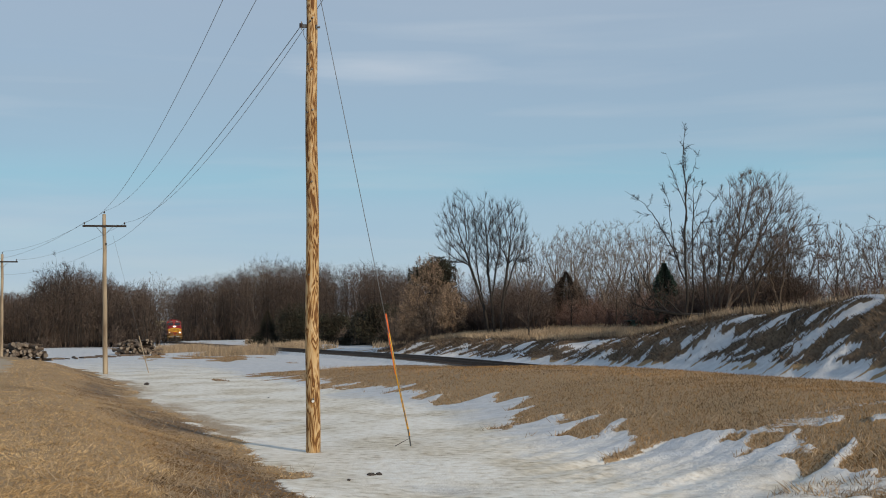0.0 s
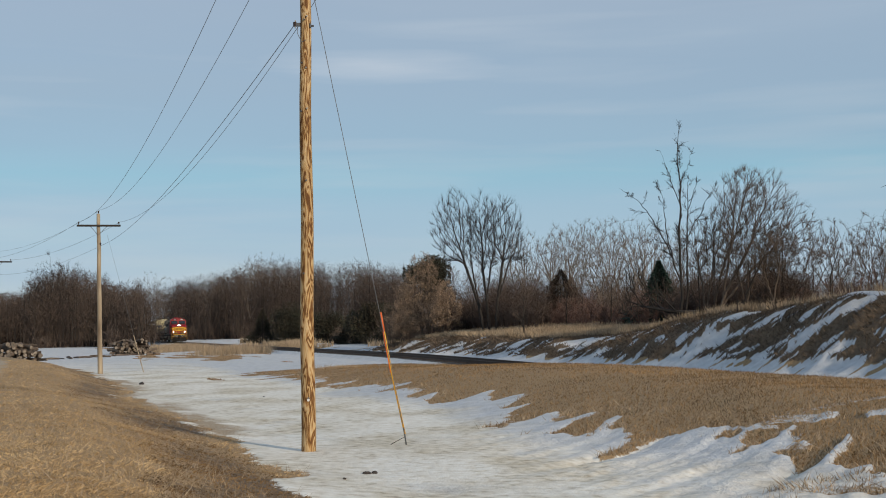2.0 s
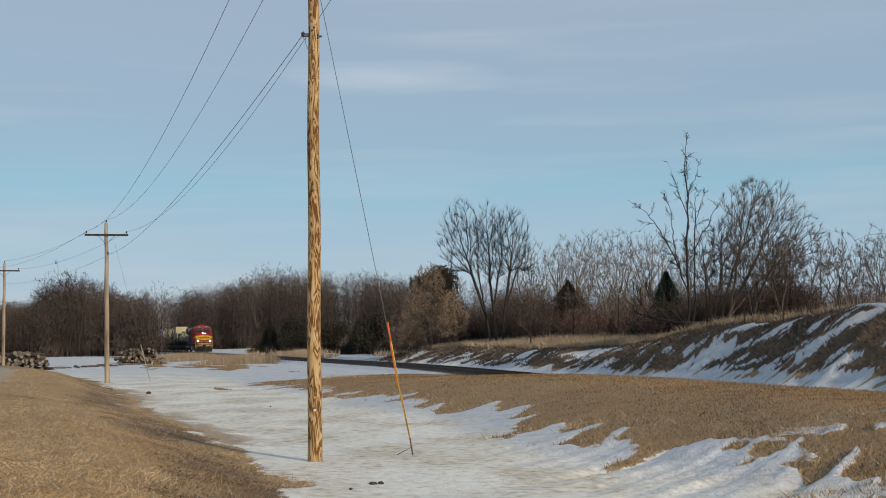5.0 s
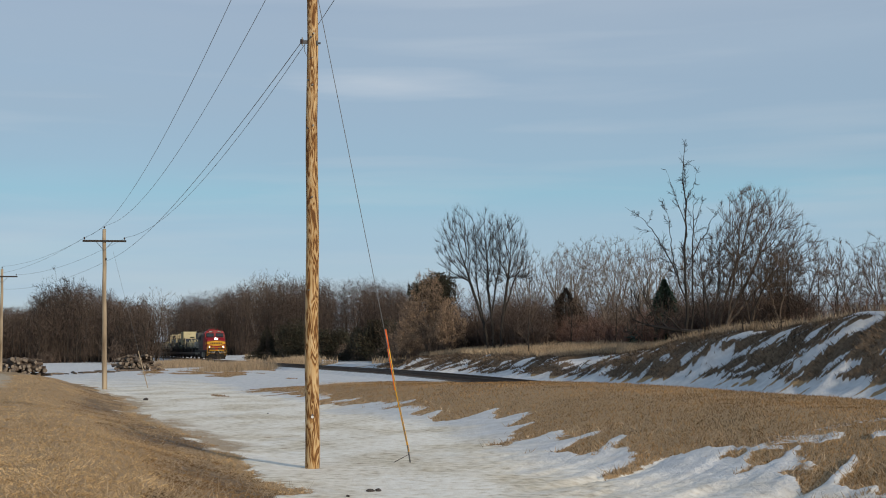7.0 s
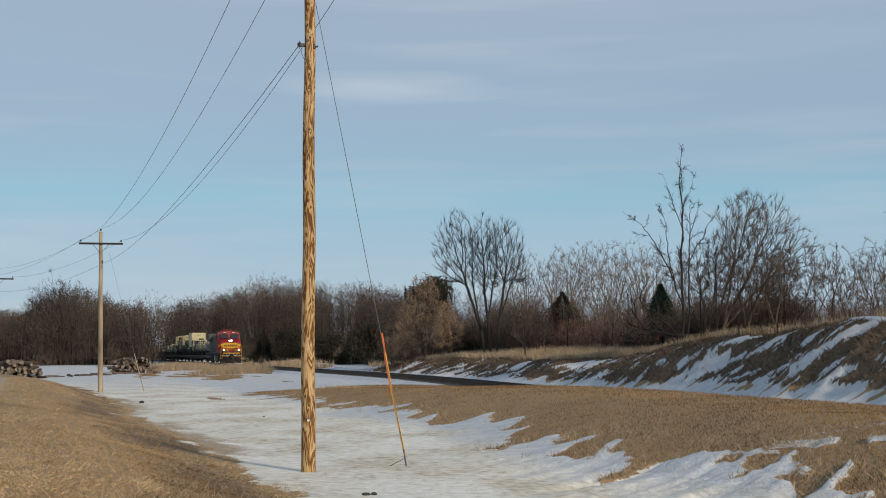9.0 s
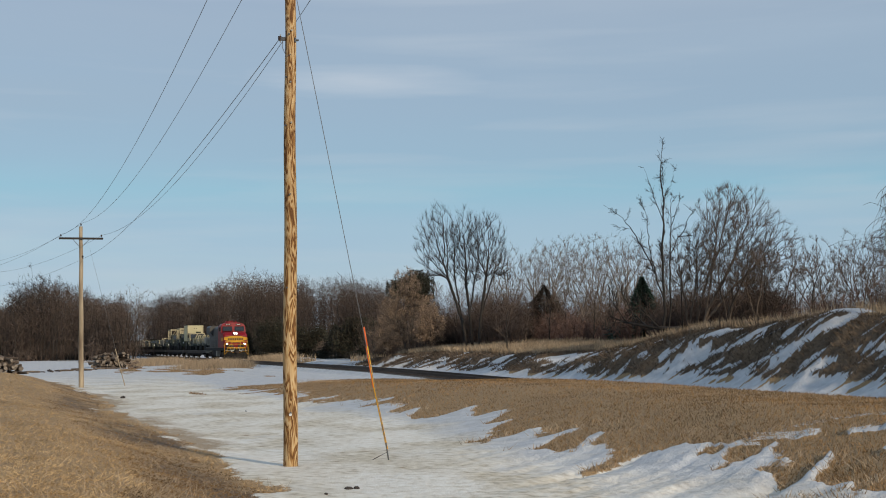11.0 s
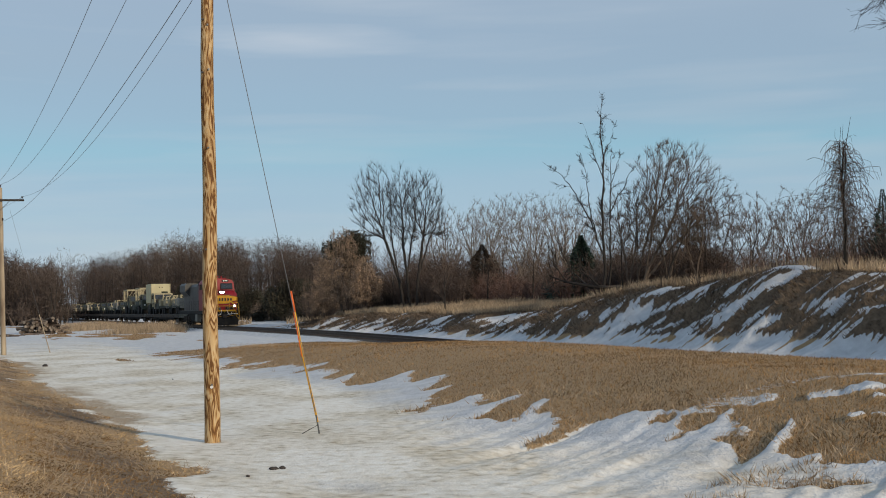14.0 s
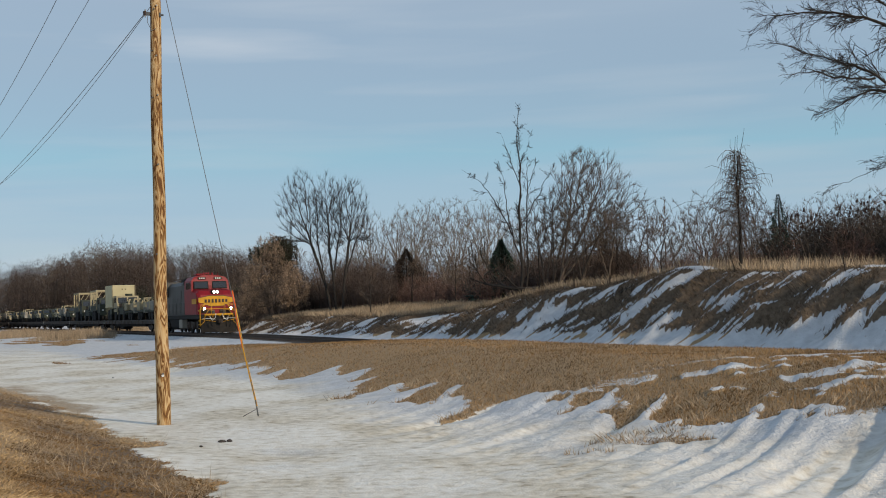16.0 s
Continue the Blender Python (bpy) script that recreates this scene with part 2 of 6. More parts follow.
def ground_material():
    """Snow, dry grass, bare slope, road gravel and ballast, by masks stored on the sheet, broken up by noise."""
    m = bpy.data.materials.new("winter_ground")
    m.use_nodes = True
    t = m.node_tree
    b = t.nodes["Principled BSDF"]
    tc = t.nodes.new("ShaderNodeTexCoord")

    def noise_at(scale, detail=5, stretch=(1, 1, 1)):
        mp = t.nodes.new("ShaderNodeMapping")
        mp.inputs["Scale"].default_value = stretch
        t.links.new(tc.outputs["Object"], mp.inputs["Vector"])
        n = t.nodes.new("ShaderNodeTexNoise")
        n.inputs["Scale"].default_value, n.inputs["Detail"].default_value = scale, detail
        t.links.new(mp.outputs["Vector"], n.inputs["Vector"])
        return n.outputs["Fac"]

    def ramp(fac, stops):
        r = t.nodes.new("ShaderNodeValToRGB")
        e = r.color_ramp.elements
        e[0].position, e[0].color = stops[0][0], (*stops[0][1], 1)
        e[1].position, e[1].color = stops[-1][0], (*stops[-1][1], 1)
        for p, c in stops[1:-1]:
            e.new(p).color = (*c, 1)
        t.links.new(fac, r.inputs["Fac"])
        return r.outputs["Color"]

    def mask(name, fine, amp, width=0.06):
        a = t.nodes.new("ShaderNodeAttribute")
        a.attribute_name = name
        s = t.nodes.new("ShaderNodeMath")
        s.operation, s.inputs[1].default_value, s.inputs[2].default_value = "MULTIPLY_ADD", amp, -amp / 2
        t.links.new(fine, s.inputs[0])
        ad = t.nodes.new("ShaderNodeMath")
        ad.operation = "ADD"
        t.links.new(a.outputs["Fac"], ad.inputs[0])
        t.links.new(s.outputs[0], ad.inputs[1])
        mr = t.nodes.new("ShaderNodeMapRange")
        mr.inputs["From Min"].default_value, mr.inputs["From Max"].default_value = 0.5 - width, 0.5 + width
        t.links.new(ad.outputs[0], mr.inputs["Value"])
        return mr.outputs["Result"]

    def mix(fac, c1, c2):
        x = t.nodes.new("ShaderNodeMixRGB")
        t.links.new(fac, x.inputs["Fac"])
        t.links.new(c1, x.inputs["Color1"])
        t.links.new(c2, x.inputs["Color2"])
        return x.outputs["Color"]

    fine, mid, big = noise_at(9), noise_at(2.2), noise_at(0.35, 4)
    blades = noise_at(30, 4)
    grass = mix(mid, ramp(blades, [(0.3, (0.19, 0.12, 0.06)), (0.7, (0.38, 0.255, 0.135))]), ramp(blades, [(0.3, (0.25, 0.162, 0.082)), (0.7, (0.46, 0.325, 0.18))]))
    soil = ramp(noise_at(5), [(0.3, (0.09, 0.063, 0.04)), (0.7, (0.19, 0.136, 0.09))])
    snow_clean = ramp(mid, [(0.3, (0.48, 0.488, 0.5)), (0.7, (0.635, 0.643, 0.655))])
    crust = noise_at(4.5, 12)
    ice_pale = ramp(crust, [(0.3, (0.57, 0.51, 0.41)), (0.42, (0.74, 0.69, 0.6)), (0.66, (0.84, 0.81, 0.74))])
    ice_brown = ramp(crust, [(0.3, (0.32, 0.255, 0.17)), (0.45, (0.57, 0.5, 0.385)), (0.68, (0.75, 0.69, 0.58))])
    snow_dirty = mix(ramp(noise_at(0.45, 9, (1, 0.6, 1)), [(0.42, (0, 0, 0)), (0.62, (1, 1, 1))]), ice_pale, ice_brown)
    gravel = ramp(noise_at(25), [(0.3, (0.29, 0.22, 0.15)), (0.7, (0.5, 0.4, 0.28))])
    ballast = ramp(noise_at(14), [(0.3, (0.028, 0.024, 0.021)), (0.7, (0.09, 0.075, 0.065))])
    col = mix(mask("soil", fine, 0.5), grass, soil)
    packed = mask("dirt", noise_at(0.9, 6), 1.0, 0.34)
    snow = mix(packed, snow_clean, snow_dirty)
    smask = mask("snow", fine, 0.55)
    col = mix(smask, col, snow)
    col = mix(mask("road", fine, 0.4, 0.15), col, gravel)
    col = mix(mask("ballast", fine, 0.35), col, ballast)
    t.links.new(col, b.inputs["Base Color"])
    b.inputs["Roughness"].default_value = 0.85
    b.inputs["Specular IOR Level"].default_value = 0.25
    bn = t.nodes.new("ShaderNodeBump")
    bn.inputs["Strength"].default_value, bn.inputs["Distance"].default_value = 0.55, 0.07
    # trodden snow is smoother
    flat = t.nodes.new("ShaderNodeMapRange")
    flat.inputs["To Min"].default_value, flat.inputs["To Max"].default_value = 0.8, 0.36
    t.links.new(packed, flat.inputs["Value"])
    t.links.new(flat.outputs["Result"], bn.inputs["Strength"])
    hs = t.nodes.new("ShaderNodeMath")
    hs.operation = "ADD"
    soft = t.nodes.new("ShaderNodeMath")
    soft.operation, soft.inputs[1].default_value = "MULTIPLY", 1.1
    t.links.new(fine, soft.inputs[0])
    grit = t.nodes.new("ShaderNodeMath")
    grit.operation, grit.inputs[1].default_value = "MULTIPLY_ADD", 0.55
    t.links.new(noise_at(26, 5), grit.inputs[0])
    t.links.new(soft.outputs[0], grit.inputs[2])
    t.links.new(grit.outputs[0], hs.inputs[0])
    swell = t.nodes.new("ShaderNodeMath")
    swell.operation, swell.inputs[1].default_value = "MULTIPLY", 0.45
    t.links.new(noise_at(2.0, 9), swell.inputs[0])
    t.links.new(swell.outputs[0], hs.inputs[1])
    t.links.new(hs.outputs[0], bn.inputs["Height"])
    t.links.new(bn.outputs["Normal"], b.inputs["Normal"])
    return m


ground_mat = ground_material()

# ---------------------------------------------------------------- mesh helpers


class Geo:
    """A mesh in the making: plain lists of corners and faces."""

    def __init__(self):
        self.v, self.f = [], []

    def add(self, verts, faces):
        k = len(self.v)
        self.v.extend(tuple(p) for p in verts)
        self.f.extend(tuple(i + k for i in f) for f in faces)
        return self

    def box(self, c, size, bevel=0.03, m=None):
        """A box with chamfered edges."""
        hx, hy, hz = (s / 2 for s in size)
        b = min(bevel, hx * 0.6, hy * 0.6, hz * 0.6)
        pts = []
        for sx in (-1, 1):
            for sy in (-1, 1):
                for sz in (-1, 1):
                    pts += [(sx * hx, sy * (hy - b), sz * (hz - b)), (sx * (hx - b), sy * hy, sz * (hz - b)), (sx * (hx - b), sy * (hy - b), sz * hz)]
        pts = [Vector(p) for p in pts]
        if m is not None:
            pts = [m @ p for p in pts]
        return self.add([p + Vector(c) for p in pts], BOX_FACES)

    def rod(self, p0, p1, r0, r1=None, n=8, caps=True):
        r1 = r0 if r1 is None else r1
        p0, p1 = Vector(p0), Vector(p1)
        q = (p1 - p0).to_track_quat("Z", "Y")
        ring = [Vector((math.cos(2 * math.pi * i / n), math.sin(2 * math.pi * i / n), 0)) for i in range(n)]
        pts = [p0 + q @ (w * r0) for w in ring] + [p1 + q @ (w * r1) for w in ring]
        faces = [(i, (i + 1) % n, n + (i + 1) % n, n + i) for i in range(n)]
        if caps:
            faces += [tuple(range(n - 1, -1, -1)), tuple(range(n, 2 * n))]
        return self.add(pts, faces)

    def tube(self, path, radii, n=6):
        """One skin along a bent path, its rings carried along without twist."""
        path = [Vector(p) for p in path]
        k = len(path)
        pts, faces = [], []
        d = (path[1] - path[0]).normalized()
        side = d.orthogonal().normalized()
        for i, p in enumerate(path):
            d = (path[min(i + 1, k - 1)] - path[max(i - 1, 0)]).normalized()
            side = (side - d * side.dot(d)).normalized()
            other = d.cross(side)
            r = radii[i] if isinstance(radii, (list, tuple)) else radii
            pts += [p + side * (r * math.cos(2 * math.pi * j / n)) + other * (r * math.sin(2 * math.pi * j / n)) for j in range(n)]
        for i in range(k - 1):
            for j in range(n):
                faces.append((i * n + j, i * n + (j + 1) % n, (i + 1) * n + (j + 1) % n, (i + 1) * n + j))
        faces += [tuple(range(n - 1, -1, -1)), tuple(range((k - 1) * n, k * n))]
        return self.add(pts, faces)

    def prism(self, outline, y0, y1):
        """An outline in x and z, drawn out along y."""
        n = len(outline)
        pts = [(x, y0, z) for x, z in outline] + [(x, y1, z) for x, z in outline]
        faces = [(i, (i + 1) % n, n + (i + 1) % n, n + i) for i in range(n)] + [tuple(range(n - 1, -1, -1)), tuple(range(n, 2 * n))]
        return self.add(pts, faces)

    def loft(self, sections):
        """Closed rings of equal length, joined one to the next, with both ends shut."""
        n, k = len(sections[0]), len(sections)
        pts = [p for s in sections for p in s]
        faces = [(i * n + j, i * n + (j + 1) % n, (i + 1) * n + (j + 1) % n, (i + 1) * n + j) for i in range(k - 1) for j in range(n)]
        faces += [tuple(range(n - 1, -1, -1)), tuple(range((k - 1) * n, k * n))]
        return self.add(pts, faces)

    def mesh(self, name, mat, smooth=False):
        me = bpy.data.meshes.new(name)
        me.from_pydata([tuple(p) for p in self.v], [], self.f)
        me.materials.append(mat)
        bm = bmesh.new()
        bm.from_mesh(me)
        bmesh.ops.recalc_face_normals(bm, faces=bm.faces)
        bm.to_mesh(me)
        bm.free()
        if smooth:
            me.polygons.foreach_set("use_smooth", [True] * len(me.polygons))
        return me


def chamfer_faces():
    """The faces of a chamfered cube whose corners are listed as Geo.box lists them."""
    bm = bmesh.new()
    vs = []
    for sx in (-1, 1):
        for sy in (-1, 1):
            for sz in (-1, 1):
                for p in ((sx, sy * 0.8, sz * 0.8), (sx * 0.8, sy, sz * 0.8), (sx * 0.8, sy * 0.8, sz)):
                    vs.append(bm.verts.new(p))
    bm.verts.index_update()
    bmesh.ops.convex_hull(bm, input=vs)
    bmesh.ops.dissolve_limit(bm, angle_limit=0.02, verts=bm.verts, edges=bm.edges)
    out = [tuple(v.index for v in f.verts) for f in bm.faces]
    bm.free()
    return out


BOX_FACES = chamfer_faces()


def part(name, geo, mat, parent=None, label="", smooth=False, at=None):
    ob = new(name, geo if isinstance(geo, bpy.types.Mesh) else geo.mesh(name, mat, smooth))
    if parent is not None:
        ob.parent = parent
    if at is not None:
        ob.matrix_basis = at
    if label:
        ob["label"] = label
    return ob


def thing(name, m, label, category, group="", kind=""):
    e = new(name)
    e.empty_display_size = 0.3
    e.matrix_basis = m
    return tagged(e, label, category, group, kind)


def raw_mesh(name, verts, faces, mat, smooth=False):
    """A mesh straight from arrays; faces all with the same number of corners."""
    verts, faces = np.asarray(verts, dtype=np.float32), np.asarray(faces, dtype=np.int32)
    me = bpy.data.meshes.new(name)
    me.vertices.add(len(verts))
    me.vertices.foreach_set("co", verts.ravel())
    k = faces.shape[1]
    me.loops.add(faces.size)
    me.loops.foreach_set("vertex_index", faces.ravel())
    me.polygons.add(len(faces))
    me.polygons.foreach_set("loop_start", np.arange(0, faces.size, k, dtype=np.int32))
    me.polygons.foreach_set("use_smooth", np.full(len(faces), smooth))
    me.update(calc_edges=True)
    me.materials.append(mat)
    return me


# ---------------------------------------------------------------- the lie of the land
# The railway runs straight: u is metres to the far side of its centre line, s metres along it towards the near end.
TX, TY = 0.2979, -0.9546
RAIL_Z = 0.62


def rail_z(s):
    """Height of the rail tops: the line falls a little towards its near end."""
    return RAIL_Z - 0.3 * sstep(-98, -50, s)


def us(x, y):
    return (x - 25.5) * 0.9546 + y * 0.2979, (x - 25.5) * TX + y * TY


def xy(u, s):
    return 25.5 + u * 0.9546 + s * TX, u * 0.2979 + s * TY


def sstep(a, b, x):
    k = np.clip((np.asarray(x, dtype=float) - a) / (b - a), 0, 1)
    return k * k * (3 - 2 * k)


_rng = np.random.default_rng(7)
_LAT = _rng.random((64, 64, 4))


def vnoise(x, y, ch=0):
    """Smooth value noise, about -1 to 1."""
    x, y = np.asarray(x, dtype=float), np.asarray(y, dtype=float)
    xi, yi = np.floor(x).astype(int), np.floor(y).astype(int)
    fx, fy = x - xi, y - yi
    fx, fy = fx * fx * (3 - 2 * fx), fy * fy * (3 - 2 * fy)
    g = lambda a, c: _LAT[a % 64, c % 64, ch]
    top = g(xi, yi) * (1 - fx) + g(xi + 1, yi) * fx
    bot = g(xi, yi + 1) * (1 - fx) + g(xi + 1, yi + 1) * fx
    return 2 * (top * (1 - fy) + bot * fy) - 1


def fbm(x, y, octaves=4, ch=0):
    return sum(vnoise(x * 2 ** k + 17.3 * k, y * 2 ** k - 9.1 * k, ch) * 0.5 ** k for k in range(octaves)) / 1.6


def bank_top(s):
    """Height of the crest of the cutting's far bank along the line."""
    return np.interp(s, [-140, -128, -118, -104, -90, -76, -69, -62, -52, -44, -36, -20, 10], [0.5, 0.8, 1.5, 1.7, 1.62, 1.8, 2.4, 3.1, 3.5, 3.25, 3.05, 3.3, 3.6])


def land(x, y):
    """Height and the masks snow, dirt, soil, road, ballast at places x, y."""
    x, y = np.asarray(x, dtype=float), np.asarray(y, dtype=float)
    u, s = us(x, y)
    n1, n2 = fbm(x * 0.16, y * 0.16, 4, 0), fbm(x * 0.5, y * 0.5, 4, 1)
    # the road's shoulder, which bends away to the left far off
    bend = sstep(55, 110, y) * 9.0 * sstep(50, 130, y)
    ue = u + bend + 21.6 + 0.7 * n1 - 0.75 * sstep(38, 16, y)
    z = 0.78 * sstep(0.3, -3.7, ue) + 0.1 * sstep(-4, -8, ue)
    ditch = -0.06 + 0.05 * n1
    z = np.where(ue > 0, z + ditch * sstep(0, 1.5, ue), z)
    # grassy rise between ditch and line
    rise_len = sstep(-95, -62, s)
    edge = -13.2 + 1.2 * fbm(s * 0.12, s * 0.03, 3, 2)
    tong = fbm((x * 0.87 - y * 0.5) * 0.9, (x * 0.5 + y * 0.87) * 0.16, 4, 3)
    tong2 = fbm((x * 0.87 - y * 0.5) * 2.4, (x * 0.5 + y * 0.87) * 0.3, 3, 0)
    rise = ((0.5 + 0.42 * sstep(-72, -50, s)) * sstep(edge - 2.2, edge + 5.5, u) * sstep(-2.2, -4.2, u)) * rise_len
    z = z + rise
    z = z + 0.18 * sstep(-14, -4, u) * (1 - rise_len)
    # ballast bed
    bed = sstep(3.0, 1.8, np.abs(u))
    z = z * (1 - bed) + (rail_z(s) - 0.2) * bed
    # far bank
    top = bank_top(s) * (1 + 0.07 * fbm(s * 0.3, u * 0.12, 3, 2))
    wob = 0.8 * fbm(s * 0.22, u * 0.1, 3, 3) + 0.75 * fbm(s * 0.62 + 4, u * 0.2, 3, 0)
    k = sstep(3.6, 9.0, u + wob)
    zb = 0.12 + (top - 0.12) * k
    zb = zb + 0.3 * k * (1 - k) * 4 * fbm(s * 0.5, u * 0.25, 3, 1) * (top / 3)
    zb = zb + 0.014 * np.clip(u - 9, 0, 60) + 0.075 * np.clip(u - 9, 0, 7) * sstep(-60, -76, s) * sstep(-135, -118, s) + 0.12 * n1 * sstep(8, 12, u)
    z = np.where(u > 3.0, zb, z)
    # wheel ruts that swing out of the ditch
    across = x * 0.8 - y * 0.59 + 0.012 * (x * 0.59 + y * 0.8 - 15) ** 2
    rut = 0.75 - 2.2 * np.abs(fbm(across * 1.15, (x + y) * 0.035, 2, 1)) - 1.0 * np.abs(fbm(across * 3.1 + 7, (x + y) * 0.06, 2, 2))
    rut_area = sstep(-36, -25, s) * sstep(-18, -14.5, u) * sstep(-4, -9, u)
    # masks
    snow = sstep(-0.6, 0.7, ue + 0.9 * n2)
    on_rise = sstep(edge - 1.0, edge + 0.6, u + 1.3 * n2 + 0.8 * n1 + 0.7 * fbm(x * 1.6, y * 0.9, 3, 3) - 1.5 * rut * rut_area - 1.6 * tong - 0.9 * tong2) * sstep(-1.0, -2.2, u)
    on_rise = on_rise * sstep(-92, -68, s + 14 * n1)
    patch = sstep(0.16, 0.34, fbm(y * 1.1 + 5, x * 0.3, 3, 2) + 0.4 * fbm(x * 2.2, y * 2.6, 4, 1) + 0.32 * sstep(-32, -18, s) - 0.1) * sstep(-34, -24, s) * sstep(-2.5, -5, u)
    tongue = sstep(0.18, 0.42, fbm(u * 0.2, s * 0.75 + u * 0.45, 3, 0)) * sstep(edge + 2.2, edge + 0.2, u)
    snow = np.where(u > -17, np.clip(1 - on_rise + 0.8 * patch + tongue * 0.7, 0, 1), snow)
    isle = sstep(0.34, 0.44, fbm(y * 1.7 + 31, x * 0.75, 4, 0)) * rut_area * sstep(-26, -19, s) * sstep(14, 16, y) * 0.8
    snow = np.where(u < -3, snow * (1 - isle), snow)
    # nothing but snow where the ruts meet the road
    snow = np.maximum(snow, sstep(18, 14.5, y) * sstep(-20.8, -19.2, u) * (x > 2) * (u < -3))
    # thin grass strips showing far down the ditch
    strip = 0.8 * sstep(0.2, 0.38, fbm(u * 0.28 + 3, s * 0.05, 3, 1)) * sstep(-58, -72, s) * sstep(-20, -16, u) * sstep(-2.0, -4, u)
    snow = np.where(u < -1.5, snow * (1 - 0.85 * strip), snow)
    # slanting strips of snow on the bank
    h = np.clip((z - 0.12) / np.maximum(top - 0.12, 0.3), 0, 1.3)
    hz = np.clip(z - 0.12, 0, 5)
    q, along = s - hz * 0.95 + 0.35 * n2, hz * 1.15 + s * 0.08
    streak = 1.15 * fbm(q * 2.9, along * 1.2, 5, 2) + 0.42 * fbm(q * 0.75 + 9, along * 0.9, 4, 1) + 0.16 * fbm(s * 0.25, hz * 0.6, 3, 0)
    bare = (0.05 + 0.2 * sstep(-78, -62, s)) * sstep(0.22, 0.48, h) + 0.08 * sstep(0.7, 0.95, h) - 0.75 * sstep(0.26, 0.03, h)
    on_bank = np.clip(0.5 + 4.2 * (streak + 0.02 - bare), 0, 1)
    flat_top = np.clip(-0.05 + 1.0 * (n2 + n1), 0, 1) * sstep(20, 12, u)
    far_flat = np.clip(0.72 + 0.8 * n2 + 0.4 * n1, 0, 1)
    is_bank = sstep(-133, -122, s)
    right = np.where(h < 0.97, on_bank, flat_top) * is_bank + far_flat * (1 - is_bank)
    snow = np.where(u > 2.6, right, snow)
    soil = np.where(u > 2.6, sstep(0.06, 0.3, h) * sstep(1.04, 0.93, h) * is_bank, 0.47 * sstep(0.6, -0.5, ue) * sstep(-3.4, -1.2, ue) + 0.24 * n2)
    dirt = np.clip(sstep(-13.2, -15.6, u + 1.2 * n1 - 1.0 * sstep(24, 14, y)) * (0.9 + 0.4 * n2) + 0.1, 0, 1) * sstep(3, 0, u)
    dirt = np.clip(dirt * (1 - 0.45 * rut_area) + 0.35 * rut_area * sstep(0.1, 0.5, -rut) * sstep(2.5, 0, u), 0, 1)
    dirt = dirt * sstep(-130, -60, s) + 0.2 * sstep(-60, -130, s)
    road = sstep(-4.6, -5.3, u + bend + 21.6 + 0.5 * n1 + 0.5 * n2 + 10.0 * sstep(36, 18, y))
    mud = sstep(-0.7, 0.3, ue) * sstep(3.0, 0.9, ue + 1.6 * n2) * sstep(20, 30, y) * sstep(78, 58, y)
    road = np.maximum(road, mud * (0.42 + 0.5 * n2))
    ballast = sstep(2.15, 1.85, np.abs(u))
    snow = snow * (1 - road * 0.95)
    z = z - np.where(u > 3.0, 0.3 * fbm(q * 0.8 + 9, along, 4, 1) * np.clip(4 * k * (1 - k), 0, 1) * is_bank, 0)
    # snow lies a little proud of the grass, and is rutted where wheels turned
    lie = sstep(0.35, 0.65, snow)
    z = z + lie * (0.03 + 0.02 * n2) * (1 - ballast)
    # tufted clods stand out of the snow on the bank
    z = z + np.where(u > 3.0, (0.16 + 0.08 * n2) * (1 - sstep(0.2, 0.8, snow)) * np.clip(4 * k * (1 - k), 0, 1) * is_bank, 0)
    z = z + (0.11 * rut + 0.03 * fbm(across * 5, (x + y) * 1.3, 3, 0)) * lie * rut_area
    z = z + (0.02 * fbm(x * 1.7, y * 1.7, 3, 3) + 0.022 * lie * fbm(x * 0.8, y * 0.6, 4, 2)) * (1 - ballast) * (1 - 0.65 * np.clip(dirt, 0, 1) * lie)
    return z, snow, dirt, soil, road, ballast


def height(x, y):
    return float(land(np.array([x]), np.array([y]))[0][0])


def build_ground():
    """One sheet to the horizon, fine near the camera and coarser outwards."""
    ys = np.concatenate([np.linspace(-1500, -60, 10), np.linspace(-40, 8, 18), np.linspace(9, 34, 300), np.linspace(34.12, 60, 170), np.linspace(60.25, 140, 240), np.linspace(141, 420, 80), np.geomspace(430, 3800, 22)])
    ks = np.concatenate([np.linspace(-8, -1.0, 12), np.linspace(-0.9, -0.5, 12), np.linspace(-0.48, 0.62, 420), np.linspace(0.65, 1.2, 14), np.linspace(1.4, 8, 12)])
    K, Y = np.meshgrid(ks, ys)
    X = K * np.maximum(np.abs(Y), 25.0)
    shape = X.shape
    z, snow, dirt, soil, road, ballast = land(X.ravel(), Y.ravel())
    far = sstep(420, 900, np.hypot(X, Y).ravel())
    z = z * (1 - far)
    verts = np.stack([X.ravel(), Y.ravel(), z], 1)
    r, c = shape
    idx = np.arange(r * c).reshape(r, c)
    faces = np.stack([idx[:-1, :-1], idx[:-1, 1:], idx[1:, 1:], idx[1:, :-1]], -1).reshape(-1, 4)
    me = raw_mesh("ground", verts, faces, ground_mat, True)
    for name, val in (("snow", snow), ("dirt", dirt), ("soil", soil), ("road", road), ("ballast", ballast)):
        a = me.attributes.new(name, "FLOAT", "POINT")
        a.data.foreach_set("value", np.asarray(val, dtype=np.float32))
    return tagged(new("ground", me), "snow and dry grass on rolling winter ground with ditch and cutting", "ground", kind="structure")


build_ground()

# ---------------------------------------------------------------- railway line


